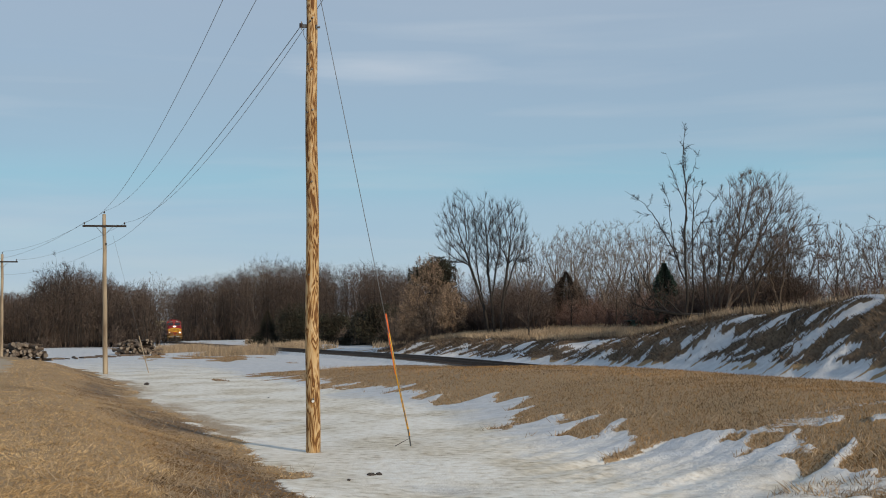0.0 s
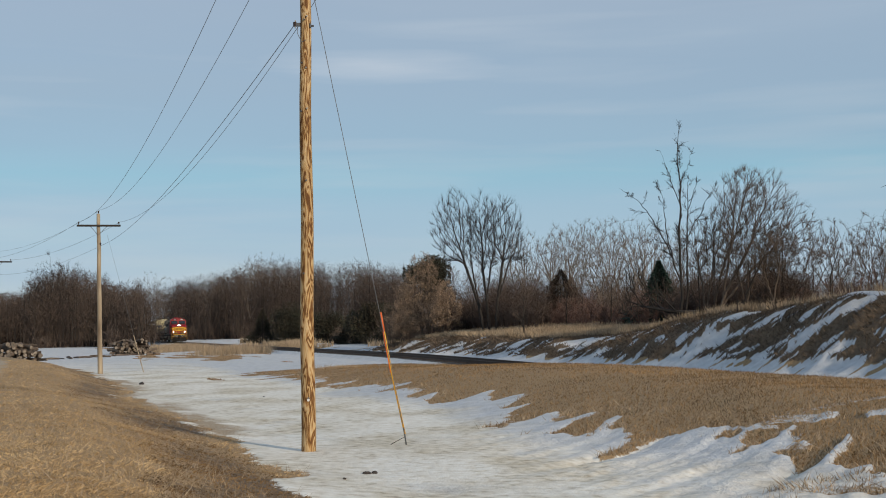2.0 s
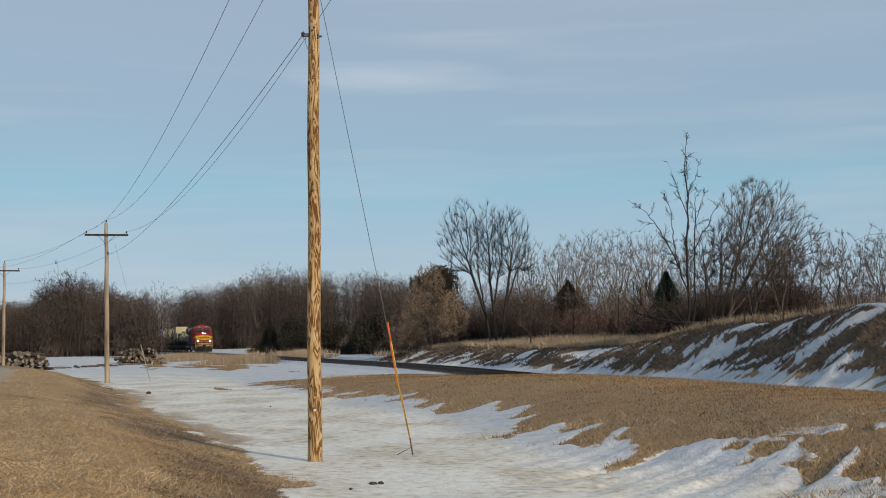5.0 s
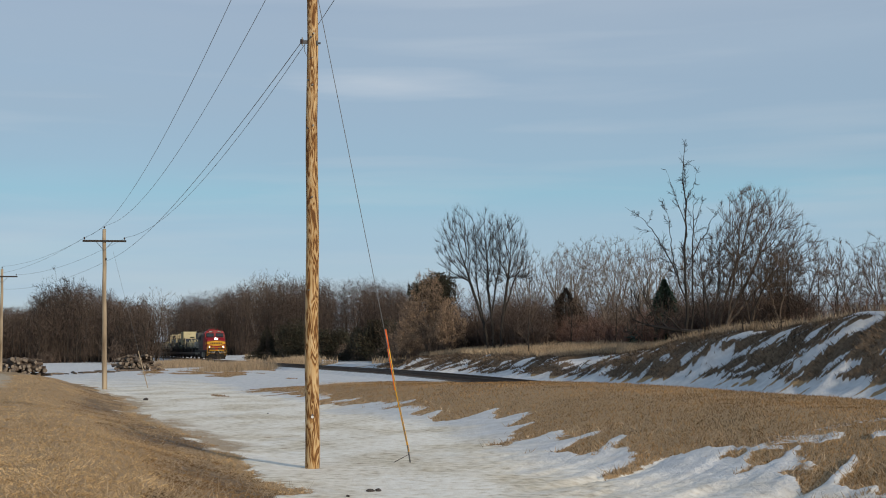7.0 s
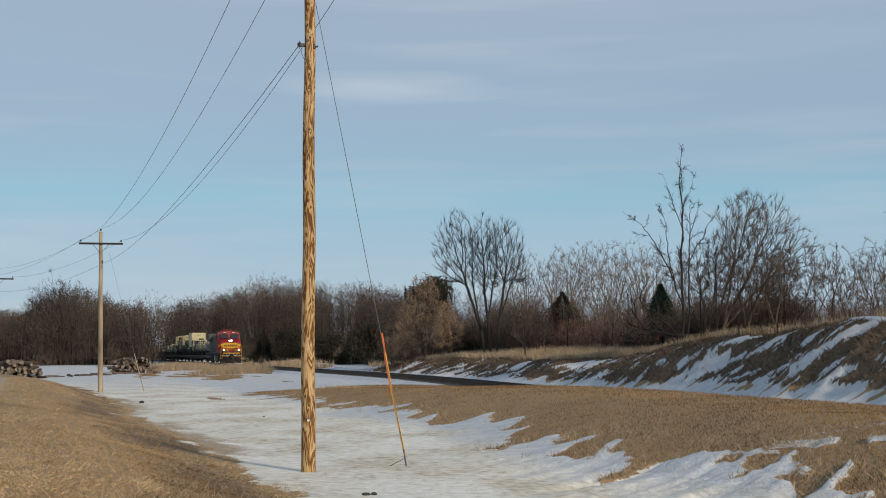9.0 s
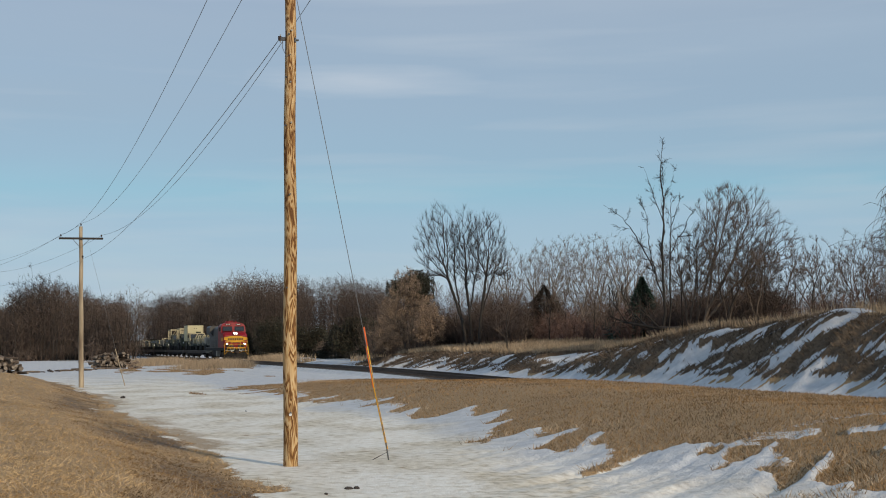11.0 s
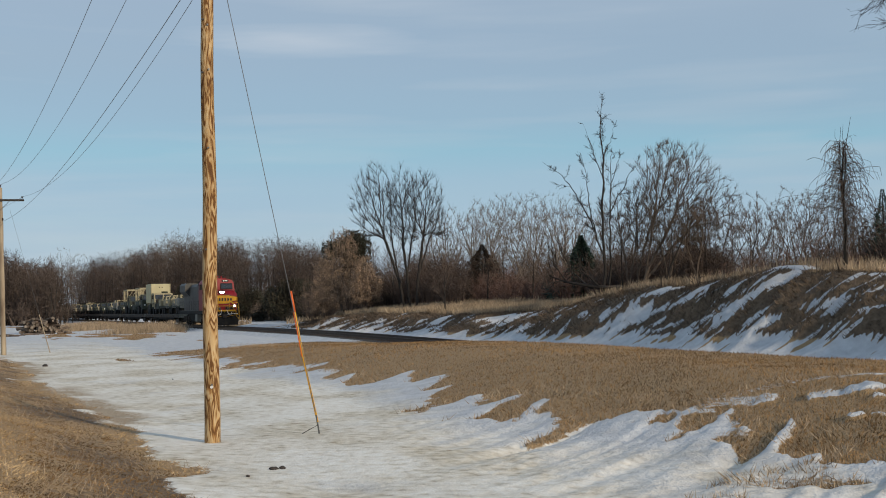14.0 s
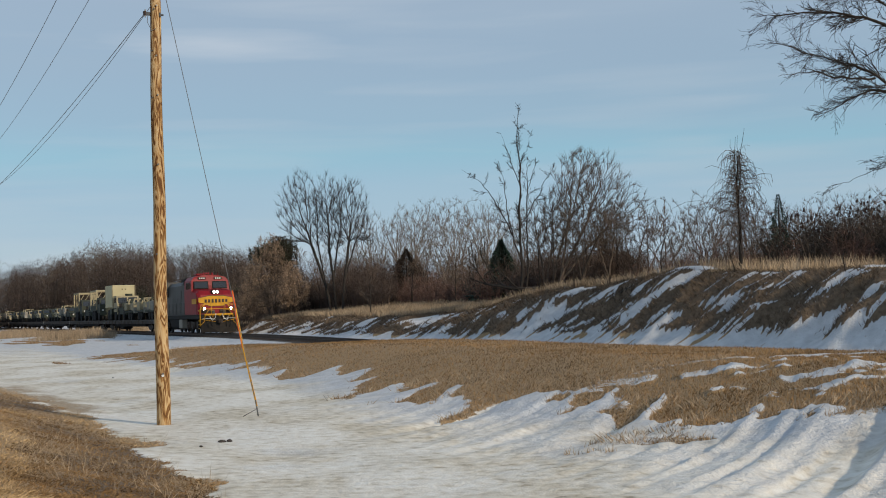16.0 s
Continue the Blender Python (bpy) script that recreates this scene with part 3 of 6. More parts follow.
def build_railway():
    line = thing("railway_track", Matrix(), "steel rails on dark ties and stone ballast", "railway track", kind="structure")
    prof = [(-0.075, 0), (0.075, 0), (0.075, 0.02), (0.015, 0.035), (0.012, 0.125), (0.036, 0.135), (0.036, 0.17), (-0.036, 0.17), (-0.036, 0.135), (-0.012, 0.125), (-0.015, 0.035), (-0.075, 0.02)]
    for side in (-0.755, 0.755):
        secs = []
        for s in (-620, -120, *range(-100, -45, 5), 60):
            secs.append([(*xy(side + a, s), float(rail_z(s)) - 0.17 + b) for a, b in prof])
        part("rail", Geo().loft(secs), rail_mat, line)
    me = Geo().box((0, 0, 0), (2.6, 0.23, 0.16), 0.015).mesh("tie", tie_mat)
    turn = math.degrees(math.atan2(0.2979, 0.9546))
    for i in range(290):
        s = -20 - i * 0.56
        x, y = xy(random.uniform(-0.04, 0.04), s)
        part("tie", me, None, line, at=pose(x, y, float(rail_z(s)) - 0.24, 0, 0, turn + random.uniform(-1, 1)))


# ---------------------------------------------------------------- poles and lines
POLE_A, POLE_B, POLE_C = (-2.51, 23.82), (-19.36, 70.97), (-36.75, 103.0)
ARM_TURN = 19.7


def insulator(pole, at, name="insulator"):
    x, y, z = at
    g = Geo().rod((x, y, z), (x, y, z + 0.1), 0.012)
    for k, r in ((0.06, 0.045), (0.1, 0.055), (0.14, 0.04)):
        g.rod((x, y, z + k), (x, y, z + k + 0.035), r, r * 0.8, 10)
    return part(name, g, porcelain, pole)


def build_pole(at, tall, r0, r1, mat, label, arm_z, lean=(0, 0)):
    x, y = at
    z0 = height(x, y)
    pole = thing("utility_pole", pose(x, y, z0, lean[1], lean[0], 0), label, "utility pole", "utility poles along the road")
    n = 14
    path = [(0.012 * math.sin(i * 1.3), 0.01 * math.cos(i * 1.7), -0.4 + (tall + 0.4) * i / n) for i in range(n + 1)]
    radii = [r0 + (r1 - r0) * i / n for i in range(n + 1)]
    part("shaft", Geo().tube(path, radii, 20), mat, pole, smooth=True)
    turn = Matrix.Rotation(radians(ARM_TURN), 3, "Z")
    g = Geo().box((0, 0, 0), (2.44, 0.09, 0.115), 0.012, turn)
    off = turn @ Vector((0, -r1 - 0.05, 0))
    g.v = [(a + off.x, b + off.y, c + arm_z) for a, b, c in g.v]
    part("crossarm", g, bark, pole)
    for sgn in (-1, 1):
        e = turn @ Vector((sgn * 0.5, -r1 - 0.06, arm_z))
        part("brace", Geo().rod((0, -r1, arm_z - 0.55), e, 0.014), steel_dark, pole)
        e = turn @ Vector((sgn * 1.12, -r1 - 0.05, arm_z + 0.05))
        insulator(pole, e)
    insulator(pole, (0, 0, tall))
    return pole


def bolt(pole, z, ang, r, size=0.018):
    a = radians(ang)
    p = Vector((math.cos(a) * r, math.sin(a) * r, z))
    d = Vector((math.cos(a), math.sin(a), 0))
    part("bolt", Geo().rod(p - d * 0.05, p + d * 0.035, size, n=6), steel_dark, pole)


def build_poles():
    a = build_pole(POLE_A, 10.75, 0.142, 0.098, pine, "new yellow pine utility pole with dark wavy grain", 10.35, (-0.1, 0))
    # neutral bracket with its spool, a bolt through the pole and a washer
    part("bracket", Geo().box((-0.14, -0.03, 8.27), (0.1, 0.05, 0.07), 0.01).rod((-0.19, -0.03, 8.2), (-0.19, -0.03, 8.36), 0.012), steel_dark, a)
    part("spool", Geo().rod((-0.2, -0.03, 8.24), (-0.2, -0.03, 8.32), 0.035, n=10), porcelain, a)
    part("through_bolt", Geo().rod((0.08, -0.03, 8.24), (0.17, -0.04, 8.24), 0.02).box((0.105, -0.05, 8.24), (0.03, 0.08, 0.09), 0.008), steel_dark, a)
    part("ground_wire", Geo().tube([(-0.13, -0.05, 8.3), (-0.15, -0.06, 8.1), (-0.06, -0.13, 7.9), (0.03, -0.12, 7.95)], 0.006), wire_mat, a)
    for z, ang in ((8.42, -70), (8.35, -95), (7.5, -120), (7.4, -80), (6.55, -125), (6.6, -75), (5.2, -85), (3.4, -110), (1.02, -80)):
        bolt(a, z, ang, 0.1 + 0.04 * (1 - z / 10))
    part("tag", Geo().rod((0.02, -0.138, 0.98), (0.02, -0.15, 0.98), 0.028, n=10), white_mark, a, "small pale round tag")
    b = build_pole(POLE_B, 9.2, 0.15, 0.1, old_pole, "weathered wooden utility pole with crossarm", 8.5, (-0.9, 0))
    insulator(b, (0.12, -0.08, 7.35))
    c = build_pole(POLE_C, 9.0, 0.15, 0.1, old_pole, "distant weathered wooden utility pole with crossarm", 8.35, (-0.3, 0))
    return a, b, c


def span(p0, p1, sag, name, r, label):
    p0, p1 = Vector(p0), Vector(p1)
    pts = []
    for i in range(25):
        k = i / 24
        p = p0.lerp(p1, k)
        p.z -= sag * 4 * k * (1 - k)
        pts.append(p)
    ob = part(name, Geo().tube(pts, r, 5), wire_mat)
    return tagged(ob, label, "power line", "overhead wires")


def build_lines():
    c, s = math.cos(radians(ARM_TURN)), math.sin(radians(ARM_TURN))

    def tip(p, side, z):
        return (p[0] + side * c, p[1] + side * s - 0.12, z)

    lab = "thin grey overhead wire sagging between utility poles"
    za, zb, zc = 10.35 + 0.2, 8.75, 8.6
    for side in (-1.12, 1.12):
        span(tip(POLE_A, side + 0.22, za), tip(POLE_B, side, zb), 1.35, "power_line", 0.0072, lab)
        span(tip(POLE_B, side, zb), tip(POLE_C, side, zc), 0.5, "power_line", 0.0072, lab)
    span((*POLE_A, 10.95), (*POLE_B, 9.45), 1.35, "power_line", 0.0072, lab)
    span((*POLE_B, 9.45), (*POLE_C, 9.3), 0.5, "power_line", 0.0072, lab)
    span((POLE_A[0] - 0.2, POLE_A[1], 8.28), (POLE_B[0] + 0.12, POLE_B[1], 7.42), 0.7, "power_line", 0.0075, lab)
    span((POLE_B[0] + 0.12, POLE_B[1], 7.42), (*POLE_C, 7.4), 0.5, "power_line", 0.0072, lab)


def build_guy():
    """Guy wire from the pole to its anchor, with the yellow and orange guard on its foot."""
    zg = height(-0.64, 24.58)
    foot, head = Vector((-0.64, 24.58, zg)), Vector((POLE_A[0] + 0.1, POLE_A[1], 9.1))
    g = thing("guy_wire", pose(*foot), "taut steel guy wire with a yellow and orange plastic guard", "guy wire")
    d = (head - foot)
    n = d.normalized()
    part("wire", Geo().rod(n * 0.2, d, 0.0065, n=6), wire_mat, g)
    part("anchor_rod", Geo().rod((0, 0, -0.1), n * 0.35, 0.016), steel_dark, g)
    # the guard hangs a little slack beside the wire
    tip = Vector((-0.5, 0.0, 2.62))
    a = n * 0.22
    mid = a.lerp(tip, 0.5) + Vector((-0.02, -0.02, 0))
    low = [a, a.lerp(mid, 0.5), mid, mid.lerp(tip, 0.68)]
    part("guard", Geo().tube(low, 0.019, 10), guard_yellow, g, "yellow plastic guard", True)
    part("guard_top", Geo().tube([low[-1], low[-1].lerp(tip, 0.5), tip], 0.021, 10), guard_orange, g, "orange guard end", True)
    part("stripe", Geo().tube([p + Vector((-0.02, -0.01, 0)) for p in low[2:]], 0.009, 6), guard_orange, g, "orange stripe")
    part("twig", Geo().rod((-0.32, -0.1, 0.02), (-0.04, -0.03, 0.16), 0.008, 0.004), bark, g)
    z2 = height(-17.6, 74)
    far = thing("guy_wire", pose(-17.6, 74, z2), "distant guy wire with a pale guard", "guy wire")
    part("wire", Geo().rod((0, 0, 0), (-1.5, -2.6, 8.0 - z2), 0.006, n=5), wire_mat, far)
    part("guard", Geo().rod((0, 0, 0), (-0.42, -0.72, 2.2), 0.028, n=6), old_pole, far)


build_railway()
build_poles()
build_lines()
build_guy()

# ---------------------------------------------------------------- the train
HEAD = math.degrees(math.atan2(TY, TX))
TRAIN = []          # (thing, metres of its origin behind the engine's nose, height above the rail)
WHEELS = []         # (wheel set, its place in its thing, radius)


def wheelset(parent, x, r, mat=black_paint, gauge=0.755):
    g = Geo().rod((0, -gauge - 0.06, 0), (0, -gauge + 0.07, 0), r, r * 0.97, 20).rod((0, gauge - 0.07, 0), (0, gauge + 0.06, 0), r * 0.97, r, 20).rod((0, -gauge, 0), (0, gauge, 0), 0.08, n=8)
    for sy in (-1, 1):
        for k in range(3):
            a = k * 2.094
            g.box((math.cos(a) * r * 0.55, sy * (gauge + 0.065), math.sin(a) * r * 0.55), (0.07, 0.03, 0.07), 0.01)
    w = part("wheelset", g, mat, parent)
    w.matrix_basis = Matrix.Translation((x, 0, r))
    WHEELS.append((w, x, r))
    return w


def shorter(x):
    """The hood behind the cab is drawn at full length and built to the short engine's measure."""
    return x if x > -7.0 else -7.0 + (x + 7.0) * 0.77


def build_engine():
    e = thing("locomotive", Matrix(), "red and yellow diesel locomotive with grey hood and lit headlights", "locomotive")
    # x forward, nose coupler at 0
    part("frame", Geo().box((-11.2, 0, 1.36), (20.8, 3.0, 0.34), 0.03).box((-11.2, 0, 1.12), (20.0, 1.2, 0.2), 0.02), black_paint, e)
    part("walkway", Geo().box((-11.4, -1.42, 1.56), (19.6, 0.14, 0.06), 0.01).box((-11.4, 1.42, 1.56), (19.6, 0.14, 0.06), 0.01), silver_paint, e)
    # plough and pilot
    pil = part("pilot", Geo().loft([[(-0.45, -1.45, 0.95), (-0.45, 1.45, 0.95), (-0.45, 1.45, 1.55), (-0.45, -1.45, 1.55)], [(-0.75, -1.45, 0.9), (-0.75, 1.45, 0.9), (-0.75, 1.45, 1.55), (-0.75, -1.45, 1.55)]]), black_paint, e, "black pilot sheet")
    part("snow_plough", Geo().loft([[(-0.02, 0, 0.1), (-0.3, 0, 0.95), (-0.5, 0, 0.95), (-0.4, 0, 0.1)], [(-0.55, 1.4, 0.12), (-0.55, 1.4, 0.95), (-0.75, 1.4, 0.95), (-0.75, 1.4, 0.12)]]).loft([[(-0.02, 0, 0.1), (-0.3, 0, 0.95), (-0.5, 0, 0.95), (-0.4, 0, 0.1)], [(-0.55, -1.4, 0.12), (-0.55, -1.4, 0.95), (-0.75, -1.4, 0.95), (-0.75, -1.4, 0.12)]]), black_paint, e, "black snow plough")
    part("coupler", Geo().box((-0.15, 0, 0.98), (0.6, 0.28, 0.3), 0.05).box((0.15, 0.08, 0.98), (0.2, 0.2, 0.34), 0.05), car_steel, e)
    for y in (-0.9, -0.6, 0.6, 0.9):
        part("air_hose", Geo().tube([(-0.42, y, 1.25), (-0.25, y, 1.1), (-0.22, y * 0.97, 0.7), (-0.3, y * 0.95, 0.5)], 0.03, 6), tyre, e)
    for sy in (-1, 1):
        for k in range(4):
            part("step", Geo().box((-0.95, sy * 1.3, 0.45 + 0.3 * k), (0.5, 0.34, 0.05), 0.01), yellow_paint, e)
        part("step_side", Geo().box((-0.68, sy * 1.3, 0.98), (0.03, 0.36, 1.1), 0.008).box((-1.23, sy * 1.3, 0.98), (0.03, 0.36, 1.1), 0.008), black_paint, e)
        part("grab_rail", Geo().tube([(-0.5, sy * 1.45, 1.0), (-0.45, sy * 1.47, 1.9), (-0.55, sy * 1.4, 2.3), (-0.6, sy * 0.6, 2.35)], 0.03, 6), yellow_paint, e)
        part("post", Geo().rod((-0.55, sy * 0.55, 1.5), (-0.6, sy * 0.55, 2.4), 0.025), yellow_paint, e)
    for sy in (-1, 1):
        part("corner_rail", Geo().tube([(-0.5, sy * 1.5, 0.6), (-0.48, sy * 1.5, 1.3), (-0.6, sy * 1.5, 1.75), (-1.1, sy * 1.5, 1.9)], 0.022, 6), yellow_paint, e)
        part("uncoupling_lever", Geo().tube([(-0.4, sy * 1.35, 1.2), (-0.36, sy * 0.8, 1.22), (-0.3, sy * 0.3, 1.15)], 0.02, 5), white_mark, e, "pale lever")
        part("jumper_box", Geo().box((-0.42, sy * 0.42, 1.72), (0.14, 0.2, 0.26), 0.02), silver_paint, e)
        part("footboard", Geo().box((-0.62, sy * 1.0, 0.32), (0.25, 0.7, 0.06), 0.015), car_steel, e)
    for sy in (-1, 1):
        part("stair_rail", Geo().tube([(-0.42, sy * 1.48, 0.7), (-0.38, sy * 1.2, 0.95), (-0.36, sy * 1.1, 1.5), (-0.42, sy * 0.8, 1.9), (-0.45, sy * 0.35, 1.85)], 0.022, 6), yellow_paint, e)
        part("end_hose", Geo().tube([(-0.36, sy * 0.25, 1.6), (-0.18, sy * 0.35, 1.25), (-0.2, sy * 0.6, 1.05), (-0.32, sy * 0.75, 1.4)], 0.022, 6), white_mark, e, "pale looped hose")
        part("cut_lever", Geo().rod((-0.3, sy * 0.3, 0.95), (-0.32, sy * 1.42, 1.15), 0.02, n=6), yellow_paint, e)
    part("front_rail", Geo().rod((-0.6, -1.35, 1.98), (-0.6, 1.35, 1.98), 0.028), yellow_paint, e)
    part("anticlimber", Geo().box((-0.5, 0, 1.52), (0.35, 2.3, 0.14), 0.03), yellow_paint, e)
    for k in range(9):
        y = -1.1 + k * 0.275
        part("hanging_hose", Geo().tube([(-0.44, y, 1.5), (-0.36, y + 0.06, 1.32), (-0.38, y + 0.13, 1.48)], 0.022, 5), yellow_paint if k % 3 else tyre, e)
    # nose with a sloped top edge
    def ring(x, w, z0, z1, r):
        return [(x, -w, z0), (x, w, z0), (x, w, z1 - r), (x, w - r, z1), (x, -w + r, z1), (x, -w, z1 - r)]
    nose = part("nose", Geo().loft([ring(-1.26, 1.34, 1.56, 2.85, 0.1), ring(-1.34, 1.44, 1.56, 3.1, 0.2), ring(-1.7, 1.52, 1.56, 3.46, 0.25), ring(-2.95, 1.55, 1.56, 3.6, 0.22)]), red_paint, e, "rounded red nose")
    # yellow band with a rounded emblem across the nose, edged dark
    wing = [(-1.42, 2.86), (-1.0, 2.92), (-0.6, 3.02), (0.6, 3.02), (1.0, 2.92), (1.42, 2.86), (1.42, 2.52), (0.95, 2.42), (0.55, 2.22), (-0.55, 2.22), (-0.95, 2.42), (-1.42, 2.52)]
    part("band_edge", Geo().loft([[(-1.3, y * 1.01, 2.62 + (z - 2.62) * 1.12) for y, z in wing], [(-1.236, y * 1.01, 2.62 + (z - 2.62) * 1.12) for y, z in wing]]), dark_emblem, nose, "dark edge of the band")
    part("band", Geo().loft([[(-1.25, y, z) for y, z in wing], [(-1.222, y, z) for y, z in wing]]), yellow_paint, nose, "yellow winged band")
    emb = Geo()
    ring2 = [(0.62 * math.cos(a), 0.27 * math.sin(a)) for a in [2 * math.pi * i / 28 for i in range(28)]]
    emb.loft([[(-1.23, y, 2.62 + z) for y, z in ring2], [(-1.205, y * 0.96, 2.62 + z * 0.95) for y, z in ring2]])
    part("emblem", emb, yellow_paint, nose, "yellow rounded emblem")
    for k in range(7):
        part("emblem_bar", Geo().box((-1.2, -0.84 + k * 0.28, 2.62), (0.03, 0.17, 0.3 - 0.02 * abs(k - 3)), 0.004), dark_emblem, nose, "plain dark bar on the emblem")
    for sy in (-1, 1):
        part("chevron", Geo().box((-1.25, sy * 1.1, 2.15), (0.05, 0.95, 0.1), 0.02, Matrix.Rotation(radians(-48 * sy), 3, "X")), yellow_paint, nose)
        part("side_band", Geo().box((-2.2, sy * 1.555, 2.6), (1.5, 0.03, 0.4), 0.01), yellow_paint, nose)
        part("lower_panel", Geo().box((-1.245, sy * 0.75, 1.78), (0.04, 0.9, 0.3), 0.02), dark_emblem, nose)
    part("nose_door", Geo().box((-1.3, -0.85, 2.0), (0.05, 0.5, 0.75), 0.02), red_paint, nose)
    # cab
    def cab_ring(xb, xm, xt):
        return [(xb, -1.55, 1.56), (xb, 1.55, 1.56), (xb, 1.57, 3.5), (xm, 1.53, 4.3), (xt, 1.3, 4.6), (xt, 0.5, 4.78), (xt, -0.5, 4.78), (xt, -1.3, 4.6), (xm, -1.53, 4.3), (xb, -1.57, 3.5)]
    cab = part("cab", Geo().loft([cab_ring(-2.9, -3.12, -3.2), cab_ring(-5.5, -5.5, -5.5)]), red_paint, e, "red cab with two windscreens")
    tilt = Matrix.Rotation(math.atan2(0.22, 0.8), 3, "Y").inverted()
    for sy in (-1, 1):
        part("windscreen_frame", Geo().box((-3.01, sy * 0.76, 3.95), (0.05, 1.22, 0.64), 0.03, tilt), black_paint, cab)
        part("windscreen", Geo().box((-2.985, sy * 0.76, 3.95), (0.05, 1.08, 0.52), 0.03, tilt), cab_glass, cab)
        part("number_board", Geo().box((-3.16, sy * 0.66, 4.5), (0.14, 0.66, 0.2), 0.02), black_paint, cab)
        for k in range(3):
            part("number_bar", Geo().box((-3.08, sy * 0.66 - 0.17 + k * 0.17, 4.5), (0.012, 0.09, 0.12), 0.003), white_mark, cab)
        part("side_window", Geo().box((-4.3, sy * 1.55, 3.9), (1.3, 0.05, 0.55), 0.02), cab_glass, cab)
        part("mirror", Geo().box((-3.1, sy * 1.68, 3.85), (0.05, 0.16, 0.4), 0.01), black_paint, cab)
        part("wiper", Geo().rod((-2.93, sy * 0.6, 3.7), (-3.0, sy * 0.9, 4.1), 0.012, n=5), black_paint, cab)
    for k in range(3):
        part("horn", Geo().rod((-3.9, -0.4 + 0.2 * k, 4.92), (-3.5, -0.4 + 0.2 * k, 4.92), 0.04, 0.08).rod((-3.85, -0.4 + 0.2 * k, 4.7), (-3.85, -0.4 + 0.2 * k, 4.92), 0.03), red_paint, cab)
    part("beacon", Geo().rod((-4.3, 0.5, 4.7), (-4.3, 0.5, 5.0), 0.09, 0.07, 12), red_paint, cab)
    part("aerial", Geo().rod((-4.0, 0.9, 4.6), (-4.0, 0.9, 4.95), 0.03, 0.02, 6), red_paint, cab)
    part("roof_unit", Geo().box((-4.6, -0.5, 4.84), (0.9, 0.7, 0.16), 0.04), red_paint, cab)
    # lamps
    part("headlight_housing", Geo().box((-1.5, 0.0, 3.34), (0.4, 0.62, 0.34), 0.05), black_paint, e)
    for y in (-0.13, 0.13):
        part("headlight", Geo().rod((-1.32, y, 3.34), (-1.27, y, 3.34), 0.095, n=16), lamp_glow, e, "lit headlight")
    for y in (-1.08, 1.08):
        part("ditch_light", Geo().rod((-0.72, y, 2.0), (-0.62, y, 2.0), 0.09, n=16), lamp_glow, e, "lit ditch light")
        part("ditch_light_box", Geo().box((-0.85, y, 2.0), (0.22, 0.3, 0.3), 0.04), black_paint, e)
    # long hood
    hood = part("hood", Geo().loft([[(x, -1.0, 1.56), (x, 1.0, 1.56), (x, 1.0, 4.05), (x, 0.75, 4.35), (x, -0.75, 4.35), (x, -1.0, 4.05)] for x in (-5.5, -16.2)]), silver_paint, e, "grey engine hood")
    part("electrical_cabinet", Geo().box((-6.6, 0, 2.95), (2.2, 2.7, 2.7), 0.08), silver_paint, hood)
    part("lettering_bars", Geo().box((-8.0, -1.01, 3.3), (0.3, 0.03, 0.7), 0.01).box((-8.6, -1.01, 3.3), (0.3, 0.03, 0.7), 0.01).box((-9.2, -1.01, 3.3), (0.3, 0.03, 0.7), 0.01).box((-9.8, -1.01, 3.3), (0.3, 0.03, 0.7), 0.01), dark_emblem, hood, "plain dark bars for lettering")
    for k in range(12):
        for sy in (-1, 1):
            part("hood_door", Geo().box((-7.9 - 0.68 * k, sy * 1.005, 2.4), (0.62, 0.03, 1.3), 0.01), silver_paint, hood)
    part("radiator", Geo().loft([[(x, -1.0, 3.1), (x, 1.0, 3.1), (x, 1.5, 3.6), (x, 1.5, 4.3), (x, 1.3, 4.5), (x, -1.3, 4.5), (x, -1.5, 4.3), (x, -1.5, 3.6)] for x in (-16.2, -20.6)]), silver_paint, hood)
    part("rear_hood", Geo().box((-18.6, 0, 2.4), (4.8, 2.0, 1.7), 0.06), silver_paint, hood)
    part("exhaust_stack", Geo().box((-12.4, 0, 4.5), (1.3, 0.8, 0.35), 0.05), black_paint, hood)
    part("blower_housing", Geo().box((-7.2, -0.75, 4.45), (1.3, 0.7, 0.35), 0.05).box((-6.0, -1.25, 4.25), (0.45, 0.45, 0.5), 0.05), black_paint, hood)
    part("roof_walk", Geo().box((-11, 0, 4.38), (8, 0.8, 0.06), 0.01), black_paint, hood)
    for sy in (-1, 1):
        for k in range(9):
            x = -6.2 - 1.75 * k
            part("rail_post", Geo().rod((x, sy * 1.45, 1.56), (x, sy * 1.45, 2.6), 0.018, n=5), silver_paint, e)
        part("hand_rail", Geo().rod((-5.6, sy * 1.45, 2.58), (-20.6, sy * 1.45, 2.58), 0.02, n=5), silver_paint, e)
    part("fuel_tank", Geo().loft([[(x, -1.25, 0.5), (x, -0.95, 0.3), (x, 0.95, 0.3), (x, 1.25, 0.5), (x, 1.4, 1.18), (x, -1.4, 1.18)] for x in (-8.6, -13.6)]), black_paint, e)
    for sy in (-1, 1):
        part("equipment_box", Geo().box((-7.6, sy * 1.25, 0.8), (1.4, 0.5, 0.75), 0.05), pale_canvas, e, "pale equipment box")
